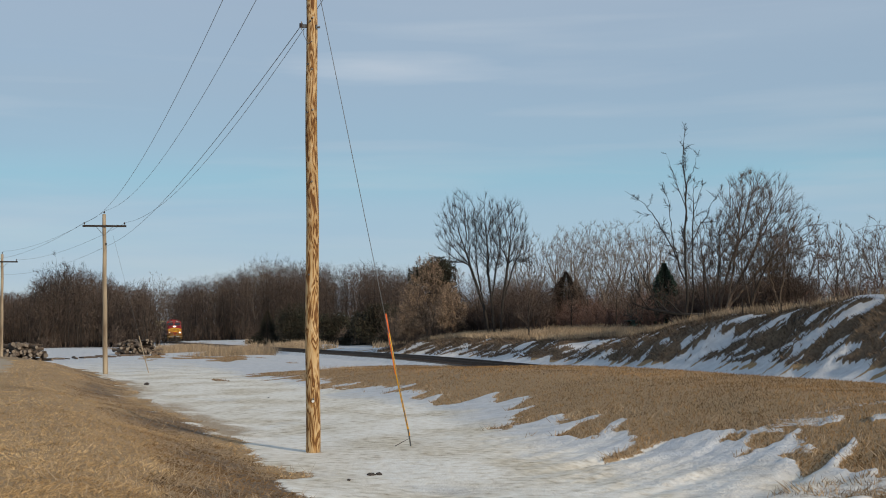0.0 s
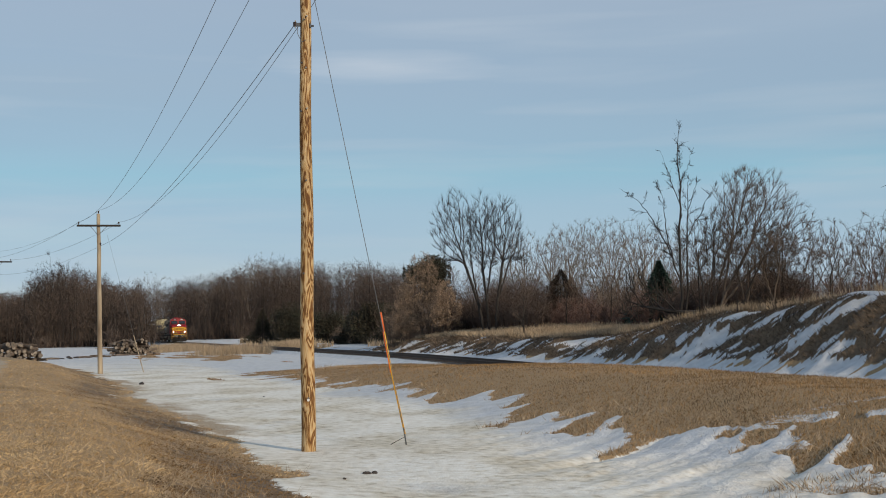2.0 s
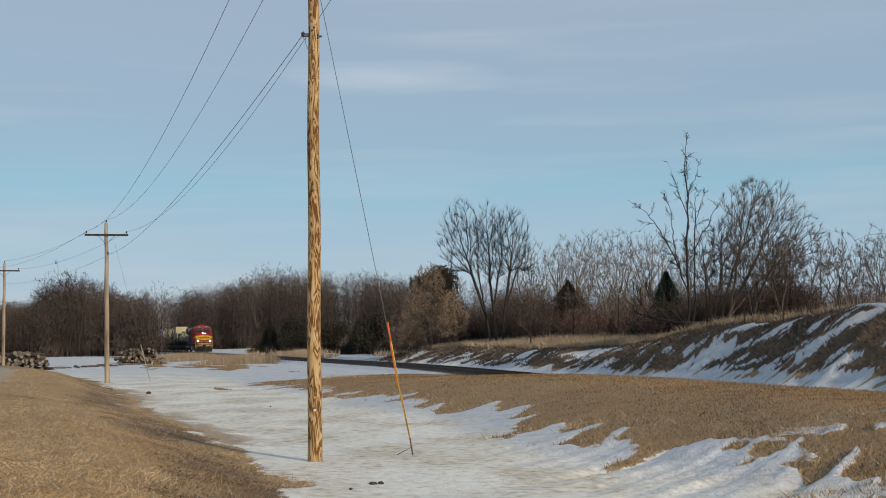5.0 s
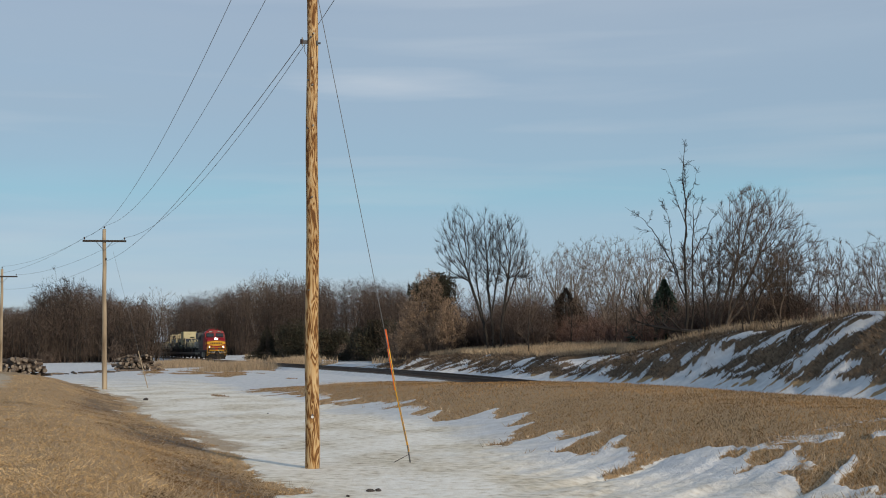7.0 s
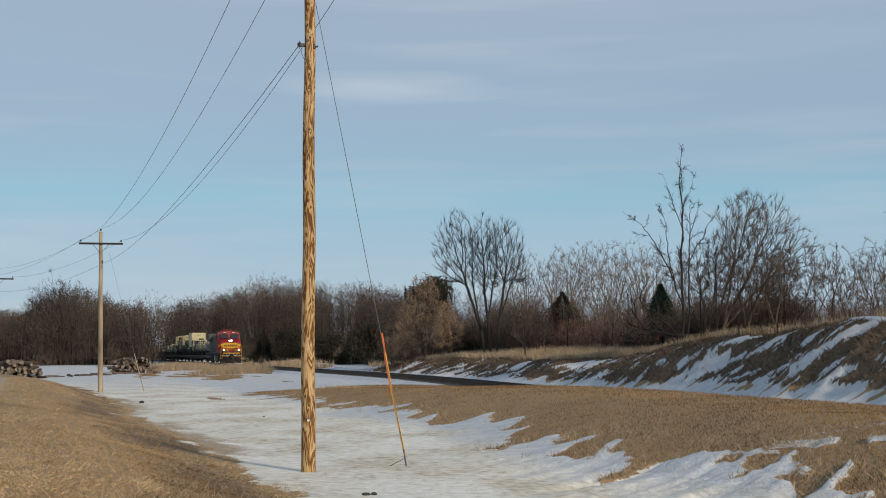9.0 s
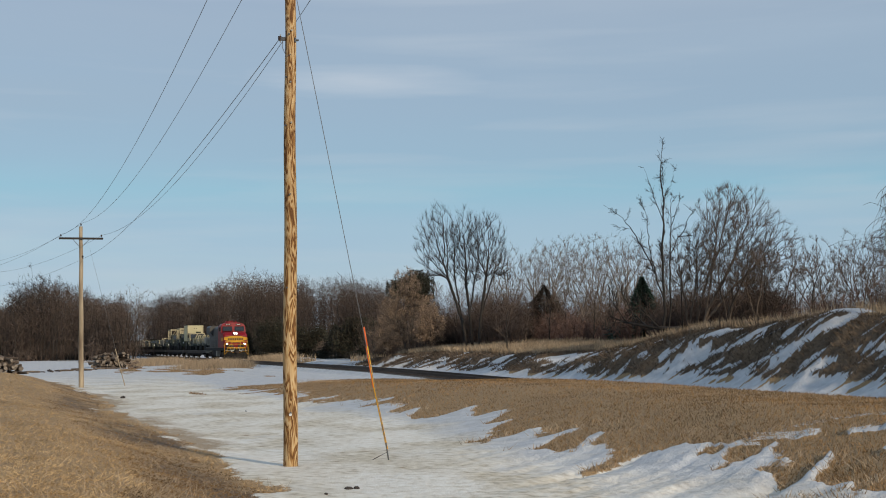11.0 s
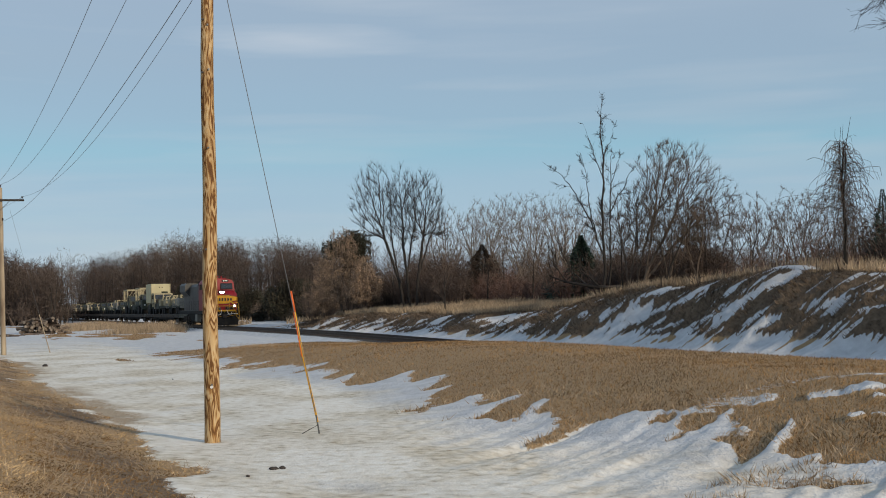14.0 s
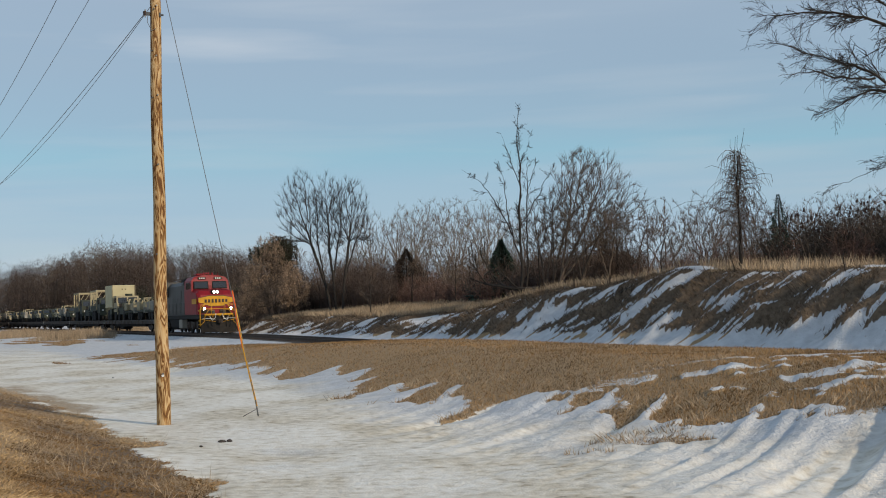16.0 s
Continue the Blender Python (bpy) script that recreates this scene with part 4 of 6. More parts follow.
    for x0 in (-4.3, -17.9):
        for sy in (-1, 1):
            part("truck_frame", Geo().prism([(x0 - 2.5, 0.62), (x0 - 2.3, 0.45), (x0 + 2.3, 0.45), (x0 + 2.5, 0.62), (x0 + 2.3, 0.98), (x0 - 2.3, 0.98)], sy * 1.0 - 0.08, sy * 1.0 + 0.08), car_steel, e)
            for dx in (-1.9, 0, 1.9):
                part("axle_box", Geo().box((x0 + dx, sy * 1.13, 0.53), (0.36, 0.16, 0.36), 0.04), car_steel, e)
                part("spring", Geo().rod((x0 + dx + 0.6, sy * 1.1, 0.45), (x0 + dx + 0.6, sy * 1.1, 0.95), 0.1, n=8), car_steel, e)
        for dx in (-1.9, 0, 1.9):
            wheelset(e, shorter(x0 + dx), 0.53)
    for ob in e.children_recursive:
        if ob.type == "MESH" and not ob.name.startswith("wheelset"):
            for v in ob.data.vertices:
                v.co.x = shorter(v.co.x)
    TRAIN.append((e, 0.0, 0.0))


def build_flatcar(back):
    """A long flatcar, its front coupler at the origin."""
    c = thing("flatcar", Matrix(), "long low rusty flatcar with a plank deck", "railway wagon", "flatcars of the train")
    part("deck", Geo().box((-13.6, 0, 1.12), (26.6, 2.75, 0.09), 0.015), deck_wood, c)
    for sy in (-1, 1):
        part("side_sill", Geo().box((-13.6, sy * 1.34, 0.98), (26.8, 0.1, 0.36), 0.02), car_steel, c)
        part("chock_rail", Geo().box((-13.6, sy * 1.0, 1.19), (26.0, 0.08, 0.06), 0.01), car_steel, c)
    part("centre_sill", Geo().prism([(-2.5, 0.95), (-5.0, 0.55), (-22.2, 0.55), (-24.7, 0.95)], -0.3, 0.3), car_steel, c)
    # solid black block standing in for the shade beneath the car, plus brake gear
    part("underframe", Geo().box((-13.6, 0, 0.72), (17.0, 2.2, 0.36), 0.05).box((-8.2, 0.7, 0.5), (1.6, 0.8, 0.5), 0.08).box((-18.0, -0.7, 0.5), (2.0, 0.8, 0.5), 0.08), black_paint, c, "black underframe block filling in the shade below the deck, with brake gear")
    for k in range(14):
        part("stake_pocket", Geo().box((-1.6 - 1.85 * k, -1.41, 0.99), (0.14, 0.06, 0.26), 0.01), deck_wood, c)
    for x in (-0.25, -26.95):
        part("end_sill", Geo().box((x, 0, 1.0), (0.25, 2.7, 0.4), 0.03), pale_canvas if x > -1 else car_steel, c)
        part("coupler", Geo().box((x + (0.3 if x > -1 else -0.3), 0, 0.85), (0.7, 0.24, 0.26), 0.04), car_steel, c)
    for x0 in (-2.9, -24.3):
        for sy in (-1, 1):
            part("truck_frame", Geo().prism([(x0 - 1.2, 0.5), (x0 - 0.5, 0.22), (x0 + 0.5, 0.22), (x0 + 1.2, 0.5), (x0 + 1.1, 0.68), (x0 - 1.1, 0.68)], sy * 1.0 - 0.06, sy * 1.0 + 0.06), car_steel, c)
        for dx in (-0.88, 0.88):
            wheelset(c, x0 + dx, 0.42, car_steel)
    TRAIN.append((c, back, 0.0))
    return c


def wheels_of(e, places, r, half, w=0.3):
    me = None
    for x, _ in places:
        for sy in (-1, 1):
            g = Geo().rod((0, -w / 2, 0), (0, w / 2, 0), r, n=16).rod((0, -w / 2 - 0.02, 0), (0, w / 2 + 0.02, 0), r * 0.5, n=10)
            t = part("wheel", g, tyre, e)
            t.matrix_basis = Matrix.Translation((x, sy * half, r))


def lorry_cab(e, x, paint, z0=0.9):
    """Boxy cab-over cab; x is its front."""
    cab = part("cab", Geo().prism([(x, z0), (x, z0 + 0.85), (x - 0.18, z0 + 1.7), (x - 1.9, z0 + 1.75), (x - 1.9, z0)], -1.18, 1.18), paint, e)
    for sy in (-1, 1):
        part("windscreen", Geo().box((x - 0.08, sy * 0.55, z0 + 1.25), (0.05, 0.95, 0.6), 0.02, Matrix.Rotation(radians(-12), 3, "Y")), cab_glass, cab)
        part("side_window", Geo().box((x - 0.9, sy * 1.185, z0 + 1.25), (0.9, 0.04, 0.55), 0.02), cab_glass, cab)
        part("mirror", Geo().box((x - 0.05, sy * 1.36, z0 + 1.2), (0.06, 0.16, 0.42), 0.02), black_paint, cab)
        part("headlamp", Geo().rod((x, sy * 0.85, z0 + 0.3), (x + 0.04, sy * 0.85, z0 + 0.3), 0.11, n=10), white_mark, cab)
    part("bumper", Geo().box((x + 0.1, 0, z0 - 0.12), (0.2, 2.35, 0.3), 0.03), paint, e)
    return cab


def build_box_truck(back, paint=tan_paint):
    e = thing("military_truck", Matrix(), "desert tan army truck with tall box body on a flatcar", "truck", "vehicles on the flatcars")
    part("chassis", Geo().box((-3.4, 0, 0.85), (6.6, 0.9, 0.25), 0.03), green_paint, e)
    lorry_cab(e, 0, paint)
    part("shelter", Geo().box((-4.6, 0, 2.62), (4.6, 2.45, 2.45), 0.06), shelter_paint, e, "tall tan box body")
    for sy in (-1, 1):
        for x in (-2.3, -6.9):
            part("corner_post", Geo().box((x, sy * 1.2, 2.62), (0.1, 0.1, 2.48), 0.02), tan_paint, e)
        part("locker", Geo().box((-3.2, sy * 1.1, 0.95), (1.2, 0.4, 0.6), 0.03), green_paint, e)
        part("fender", Geo().box((-1.0, sy * 1.1, 1.28), (1.5, 0.3, 0.12), 0.03), green_paint, e)
    part("grille", Geo().box((0.02, 0, 1.15), (0.05, 1.3, 0.42), 0.02), black_paint, e)
    part("roof_hatch", Geo().rod((-1.0, 0.3, 2.62), (-1.0, 0.3, 2.85), 0.4, n=14), green_paint, e)
    for sy in (-0.35, 0.35):
        part("vent", Geo().box((-2.28, sy * 0.5, 3.4), (0.05, 0.12, 0.1), 0.01), black_paint, e)
    wheels_of(e, [(-1.0, 0), (-4.0, 0), (-5.4, 0)], 0.58, 1.0)
    TRAIN.append((e, back, 1.22))


def build_frame_truck(back, paint=tan_paint):
    e = thing("military_truck", Matrix(), "dark army truck carrying an open tan frame, chained to a flatcar", "truck", "vehicles on the flatcars")
    part("chassis", Geo().box((-3.4, 0, 0.85), (6.6, 0.9, 0.25), 0.03), green_paint, e)
    lorry_cab(e, 0, green_paint)
    part("bed", Geo().box((-4.6, 0, 1.22), (4.4, 2.4, 0.16), 0.02).box((-4.6, 1.18, 1.5), (4.4, 0.06, 0.45), 0.02).box((-4.6, -1.18, 1.5), (4.4, 0.06, 0.45), 0.02), green_paint, e)
    for x in (-2.45, -6.7):
        for sy in (-1.15, 1.15):
            part("post", Geo().box((x, sy, 2.4), (0.16, 0.16, 2.3), 0.02), paint, e)
        part("cross_beam", Geo().box((x, 0, 3.5), (0.16, 2.4, 0.18), 0.02), paint, e)
        part("cross_beam", Geo().box((x, 0, 1.45), (0.14, 2.3, 0.14), 0.02), paint, e)
        part("brace", Geo().rod((x, -1.1, 1.5), (x, 0.1, 3.4), 0.045, n=6), paint, e)
    for sy in (-1.15, 1.15):
        part("long_beam", Geo().box((-4.58, sy, 3.5), (4.2, 0.14, 0.16), 0.02), paint, e)
        part("mid_post", Geo().box((-4.58, sy, 2.4), (0.12, 0.12, 2.2), 0.02), paint, e)
    part("tank", Geo().rod((-3.0, 0.2, 2.0), (-6.2, 0.2, 2.0), 0.62, n=16), green_paint, e)
    part("front_panel", Geo().box((-2.5, 0.72, 2.75), (0.06, 0.75, 1.1), 0.02), paint, e)
    part("pump_box", Geo().box((-2.9, -0.5, 2.0), (0.7, 0.9, 0.8), 0.04), black_paint, e)
    wheels_of(e, [(-1.0, 0), (-4.0, 0), (-5.4, 0)], 0.58, 1.0)
    TRAIN.append((e, back, 1.22))


def build_humvee(back, paint, label):
    e = thing("military_jeep", Matrix(), label, "jeep", "vehicles on the flatcars")
    body = part("body", Geo().prism([(0, 0.62), (0, 1.05), (-1.45, 1.2), (-1.75, 1.82), (-3.5, 1.84), (-3.8, 1.3), (-4.5, 1.25), (-4.5, 0.62)], -1.05, 1.05), paint, e)
    for sy in (-1, 1):
        part("windscreen", Geo().box((-1.58, sy * 0.5, 1.54), (0.05, 0.85, 0.46), 0.02, Matrix.Rotation(radians(-26), 3, "Y")), cab_glass, body)
        for x in (-2.2, -3.05):
            part("side_window", Geo().box((x, sy * 1.055, 1.55), (0.7, 0.04, 0.38), 0.02), cab_glass, body)
        part("headlamp", Geo().rod((0, sy * 0.62, 0.9), (0.04, sy * 0.62, 0.9), 0.1, n=10), white_mark, body)
        part("mirror", Geo().box((-1.55, sy * 1.2, 1.55), (0.05, 0.18, 0.3), 0.01), black_paint, body)
    part("roof_ring", Geo().rod((-2.6, 0, 1.82), (-2.6, 0, 1.98), 0.5, 0.46, 16), green_paint, body)
    for x in (-3.3, -2.0):
        part("roof_bow", Geo().tube([(x, -0.8, 1.84), (x, -0.75, 2.15), (x, 0.75, 2.15), (x, 0.8, 1.84)], 0.035, 5), black_paint, body)
    part("stowage", Geo().box((-4.15, 0, 1.4), (0.7, 1.7, 0.4), 0.08), pale_canvas if paint is green_paint else green_paint, body)
    for sy in (-1, 1):
        for x in (-0.75, -3.75):
            part("wheel_arch", Geo().box((x, sy * 0.98, 1.0), (1.15, 0.2, 0.14), 0.03), black_paint, body)
        part("tie_chain", Geo().rod((0.1, sy * 0.7, 0.55), (0.9, sy * 1.0, 0.02), 0.025, n=5), car_steel, e)
        part("tie_chain", Geo().rod((-4.5, sy * 0.7, 0.6), (-5.2, sy * 1.0, 0.02), 0.025, n=5), car_steel, e)
    part("grille", Geo().box((0.02, 0, 0.85), (0.05, 0.75, 0.3), 0.01), black_paint, body)
    part("bumper", Geo().box((0.1, 0, 0.6), (0.16, 1.9, 0.2), 0.02), paint, e)
    wheels_of(e, [(-0.75, 0), (-3.75, 0)], 0.46, 0.92)
    TRAIN.append((e, back, 1.22))


def build_trailer(back, cover, seed):
    rnd = random.Random(seed)
    e = thing("equipment_trailer", Matrix(), "low army trailer loaded with crates and pipework, chained to a flatcar", "trailer", "vehicles on the flatcars")
    part("bed", Geo().box((-2.2, 0, 0.85), (4.4, 2.3, 0.2), 0.03), green_paint, e)
    for k in range(3):
        part("crate", Geo().box((-0.7 - 1.45 * k, rnd.uniform(-0.2, 0.2), 1.35), (1.25, rnd.uniform(1.7, 2.2), rnd.uniform(0.7, 0.95)), 0.05), cover if k != 1 else tan_paint, e)
    for k in range(3):
        x = -0.8 - 1.4 * k
        part("pipe", Geo().tube([(x, -0.9, 1.7), (x - 0.2, -0.8, 2.1), (x - 0.9, 0.5, 2.15), (x - 1.0, 0.9, 1.7)], 0.09, 6), green_paint if k % 2 else tan_paint, e)
    part("bumper_plate", Geo().box((0.06, 0, 0.95), (0.1, 2.2, 0.55), 0.02), pale_canvas, e)
    wheels_of(e, [(-1.4, 0), (-2.6, 0)], 0.5, 0.9)
    TRAIN.append((e, back, 1.22))


def build_train():
    build_engine()
    jt, jg = "desert tan army jeep chained to a flatcar", "dark green army jeep chained to a flatcar"
    back = 19.2
    for n in range(9):
        build_flatcar(back)
        b = back + 0.9
        if n == 0:
            build_trailer(b, pale_canvas, 1)
            build_trailer(b + 5.2, tan_paint, 2)
            build_trailer(b + 10.4, tan_paint, 3)
            build_humvee(b + 15.1, green_paint, jg)
            build_box_truck(b + 19.4)
        elif n == 1:
            build_frame_truck(b + 2.6)
            build_humvee(b + 10.6, green_paint, jg)
            build_frame_truck(b + 16.4)
        elif n == 2:
            build_humvee(b, green_paint, jg)
            build_trailer(b + 6, pale_canvas, 5)
            build_humvee(b + 12, tan_paint, jt)
            build_humvee(b + 18.5, green_paint, jg)
        else:
            for k in range(4):
                j = (n * 4 + k) % 5
                o = b + 0.3 + 6.4 * k
                if j in (0, 3):
                    build_humvee(o, tan_paint, jt)
                elif j == 1:
                    build_trailer(o, pale_canvas, n * 7 + k)
                else:
                    build_humvee(o, green_paint, jg)
        back += 27.9


build_train()


def nose_at(t):
    """Metres along the line of the engine's nose."""
    y = 267.0 - 10.0 * t - 0.01 * t * t - 0.306 * max(0.0, t - 11.5) ** 2
    return us(25.5 - 0.312 * y, y)[1]


def motions():
    for ob, back, lift in TRAIN:
        rows = []
        for i in range(17):
            s = nose_at(i) - back
            rows.append((float(i), pose(*xy(0.0, s), RAIL_Z + lift, 0, 0, HEAD)))
        walk(ob, rows)
    s0 = nose_at(0)
    for w, x, r in WHEELS:
        rows = []
        for i in range(0, 481, 2):
            t = i / 30
            rows.append((t, Matrix.Translation((x, 0, r)) @ Matrix.Rotation((nose_at(t) - s0) / r, 4, "Y")))
        walk(w, rows)

# ---------------------------------------------------------------- vegetation


def unit(v):
    return v / np.maximum(np.linalg.norm(v, axis=-1, keepdims=True), 1e-9)


def stick_mesh(name, p0, p1, r0, r1, mat, sides=3):
    """Many tapered sticks in one mesh."""
    p0, p1 = np.asarray(p0, float), np.asarray(p1, float)
    r0, r1 = np.asarray(r0, float), np.asarray(r1, float)
    d = unit(p1 - p0)
    ref = np.where(np.abs(d[:, 2:3]) > 0.9, np.array([[1.0, 0, 0]]), np.array([[0, 0, 1.0]]))
    a = unit(np.cross(d, ref))
    b = np.cross(d, a)
    n = len(p0)
    rings = []
    for base, r in ((p0, r0), (p1, r1)):
        for j in range(sides):
            w = 2 * math.pi * j / sides
            rings.append(base + (a * math.cos(w) + b * math.sin(w)) * r[:, None])
    v = np.stack(rings, 1).reshape(-1, 3)
    k = np.arange(n)[:, None] * 2 * sides
    f = np.stack([np.concatenate([k + j, k + (j + 1) % sides, k + sides + (j + 1) % sides, k + sides + j], 1) for j in range(sides)], 1).reshape(-1, 4)
    return raw_mesh(name, v, f, mat)


def sliver_mesh(name, p0, p1, width, mat, rng, bend=None):
    """Many thin pointed blades or twigs: a bent one is a tapering pair of faces, a straight one a single pointed face."""
    p0, p1, width = np.asarray(p0, float), np.asarray(p1, float), np.asarray(width, float)
    d = unit(p1 - p0)
    side = unit(np.cross(d, rng.normal(size=p0.shape)))
    if bend is None:
        h = side * width[:, None] * 0.65
        return raw_mesh(name, np.stack([p0 - h, p0 + h, p1], 1).reshape(-1, 3), np.arange(3 * len(p0)).reshape(-1, 3), mat)
    mid = (p0 + p1) / 2 + bend
    h = side * width[:, None] / 2
    v = np.stack([p0 - h, p0 + h, mid + h * 0.8, p1, mid - h * 0.8], 1).reshape(-1, 3)
    k = np.arange(len(p0))[:, None] * 5
    quads = np.concatenate([k, k + 1, k + 2, k + 4], 1)
    tips = np.concatenate([k + 4, k + 2, k + 3, k + 3], 1)
    me = bpy.data.meshes.new(name)
    me.vertices.add(len(v))
    me.vertices.foreach_set("co", v.astype(np.float32).ravel())
    loops = np.concatenate([quads, tips[:, :3]], 1).ravel().astype(np.int32)
    me.loops.add(len(loops))
    me.loops.foreach_set("vertex_index", loops)
    n = len(p0)
    me.polygons.add(2 * n)
    starts = np.stack([np.arange(n) * 7, np.arange(n) * 7 + 4], 1).ravel().astype(np.int32)
    me.polygons.foreach_set("loop_start", starts)
    me.update(calc_edges=True)
    me.materials.append(mat)
    return me


def grow(rng, tall, lean=(0, 0), spread=0.55, levels=5, kids=(3, 5), ratio=0.62, up=0.25, r0=0.16, bare=0.3, wig=0.12):
    """Sticks of a branching tree from its foot: arrays p0, p1, r0, r1, level."""
    out = []

    def limb(p, d, length, r, lev):
        n = 5 if lev == 0 else (4 if lev < 3 else 3)
        pts = [p]
        dd = d.copy()
        for i in range(n):
            dd = dd + rng.normal(size=3) * wig + np.array([0, 0, up * 0.25 * (lev > 0)])
            dd = dd / np.linalg.norm(dd)
            pts.append(pts[-1] + dd * length / n)
        end = 0.22 if lev < levels - 1 else 0.35
        rr = [r * (1 - (1 - end) * i / n) for i in range(n + 1)]
        for i in range(n):
            out.append((*pts[i], *pts[i + 1], rr[i], rr[i + 1], lev))
        if lev + 1 >= levels:
            return
        m = rng.integers(kids[0], kids[1] + 1) + (3 if lev == 0 else 0)
        for j in range(m):
            k = (bare if lev == 0 else 0.22) + (1 - (bare if lev == 0 else 0.22)) * (j + rng.random() * 0.9) / m
            k = min(k, 0.98)
            i = min(int(k * n), n - 1)
            q = pts[i] + (pts[i + 1] - pts[i]) * (k * n - i)
            ax = pts[i + 1] - pts[i]
            ax = ax / np.linalg.norm(ax)
            side = np.cross(ax, rng.normal(size=3))
            side /= np.linalg.norm(side)
            a = spread * rng.uniform(0.7, 1.25)
            nd = ax * math.cos(a) + side * math.sin(a) + np.array([0, 0, up])
            limb(q, nd / np.linalg.norm(nd), length * ratio * rng.uniform(0.7, 1.15) * (1.15 - 0.5 * k), rr[i] * 0.55, lev + 1)

    d0 = np.array([lean[0], lean[1], 1.0])
    limb(np.zeros(3), d0 / np.linalg.norm(d0), tall, r0, 0)
    return np.array(out)


def tree_parts(root, arr, thick, thin, thin_min=0.007):
    lev = arr[:, 8]
    r0, r1 = np.maximum(arr[:, 6], thin_min), np.maximum(arr[:, 7], thin_min * 0.8)
    a = lev < 2
    part("trunk", stick_mesh("trunk", arr[a, :3], arr[a, 3:6], r0[a], r1[a], thick, 7), None, root)
    part("crown", stick_mesh("crown", arr[~a, :3], arr[~a, 3:6], r0[~a], r1[~a], thin, 3), None, root)


def scaled(arr, top):
    """The same tree, grown to a given height."""
    k = top / arr[:, 5].max()
    arr = arr.copy()
    arr[:, :6] *= k
    return arr


def beside(bearing, u):
    """The place at a bearing (x over y) from the road's edge that lies u metres beyond the line."""
    y = (u + 24.34) / (0.9546 * bearing + 0.2979)
    return bearing * y, y


def on_land(x, y, lift=0.0):
    return pose(x, y, height(x, y) - 0.05 + lift)


def colonise(rng, stems, blobs, n, step, keep=0.7, rise=0.0, tip=0.006, foot_r=0.1, heart=(0, 0, 0), fan=0.8, kill=1.7, reach=9.0, power=2.1):
    """Limbs that branch from the given stems until they fill egg-shaped rooms of air: nodes, parents, ways, radii."""
    pos, par, way = [], [], []
    for path in stems:
        path = np.asarray(path, float)
        last = -1
        for a, b in zip(path[:-1], path[1:]):
            m = max(1, int(round(np.linalg.norm(b - a) / step)))
            for k in range(m + (last == -1)):
                q = a + (b - a) * ((k + (last != -1 and 1)) / m if last != -1 or k else 0)
                pos.append(q + rng.normal(size=3) * 0.02 * (last != -1))
                par.append(last)
                way.append(unit(b - a))
                last = len(pos) - 1
    pos, par, way = np.array(pos), np.array(par), np.array(way)
    blobs = np.asarray(blobs, float)
    share = np.prod(blobs[:, 3:], 1) ** 0.67
    which = rng.choice(len(blobs), n, p=share / share.sum())
    air = blobs[which, :3] + unit(rng.normal(size=(n, 3))) * (rng.random((n, 1)) ** 0.42) * blobs[which, 3:]
    kids = np.zeros(len(pos), int)
    dist = np.linalg.norm(air[:, None] - pos[None], axis=2)
    near, dmin = dist.argmin(1), dist.min(1)
    for _ in range(140):
        act = dmin < reach * step
        if not act.any():
            break
        pull = np.zeros((len(pos), 3))
        np.add.at(pull, near[act], unit(air[act] - pos[near[act]]))
        cand = np.unique(near[act])
        cand = cand[kids[cand] < 3]
        if not len(cand):
            break
        d = unit(unit(pull[cand]) + keep * way[cand] + fan * unit(pos[cand] - np.asarray(heart, float)) + [0, 0, rise] + rng.normal(size=(len(cand), 3)) * 0.12)
        turn = (d * way[cand]).sum(1) > 0.45
        kids[cand[~turn]] += 1
        cand, d = cand[turn], d[turn]
        if not len(cand):
            continue
        fresh = pos[cand] + d * step
        kids[cand] += 1
        base = len(pos)
        pos, par, way = np.concatenate([pos, fresh]), np.concatenate([par, cand]), np.concatenate([way, d])
        kids = np.concatenate([kids, np.zeros(len(cand), int)])
        dn = np.linalg.norm(air[:, None] - fresh[None], axis=2)
        j = dn.argmin(1)
        dj = dn[np.arange(len(air)), j]
        better = dj < dmin
        near, dmin = np.where(better, base + j, near), np.minimum(dmin, dj)
        left = dmin > kill * step * 0.6
        air, near, dmin = air[left], near[left], dmin[left]
        if not len(air):
            break
    flow = np.zeros(len(pos))
    for i in range(len(pos) - 1, -1, -1):
        if flow[i] == 0:
            flow[i] = tip ** power
        if par[i] >= 0:
            flow[par[i]] += flow[i]
    r = flow ** (1 / power)
    r = tip + (r - tip) * (foot_r - tip) / max(1e-6, r.max() - tip)
    return pos, par, way, r


def fine_twigs(rng, pos, way, r, thin, per, length, spread=0.7, rise=0.1, heart=(0, 0, 0)):
    """Start and end of the last fine twigs on all limbs thinner than thin."""
    i = np.repeat(np.nonzero(r < thin)[0], per)
    d = unit(0.5 * way[i] + 0.9 * unit(pos[i] - np.asarray(heart, float)) + rng.normal(size=(len(i), 3)) * spread + [0, 0, rise])
    q = pos[i] - way[i] * rng.random((len(i), 1)) * 0.2
    return q, q + d * (length * rng.uniform(0.35, 1.15, (len(i), 1)))


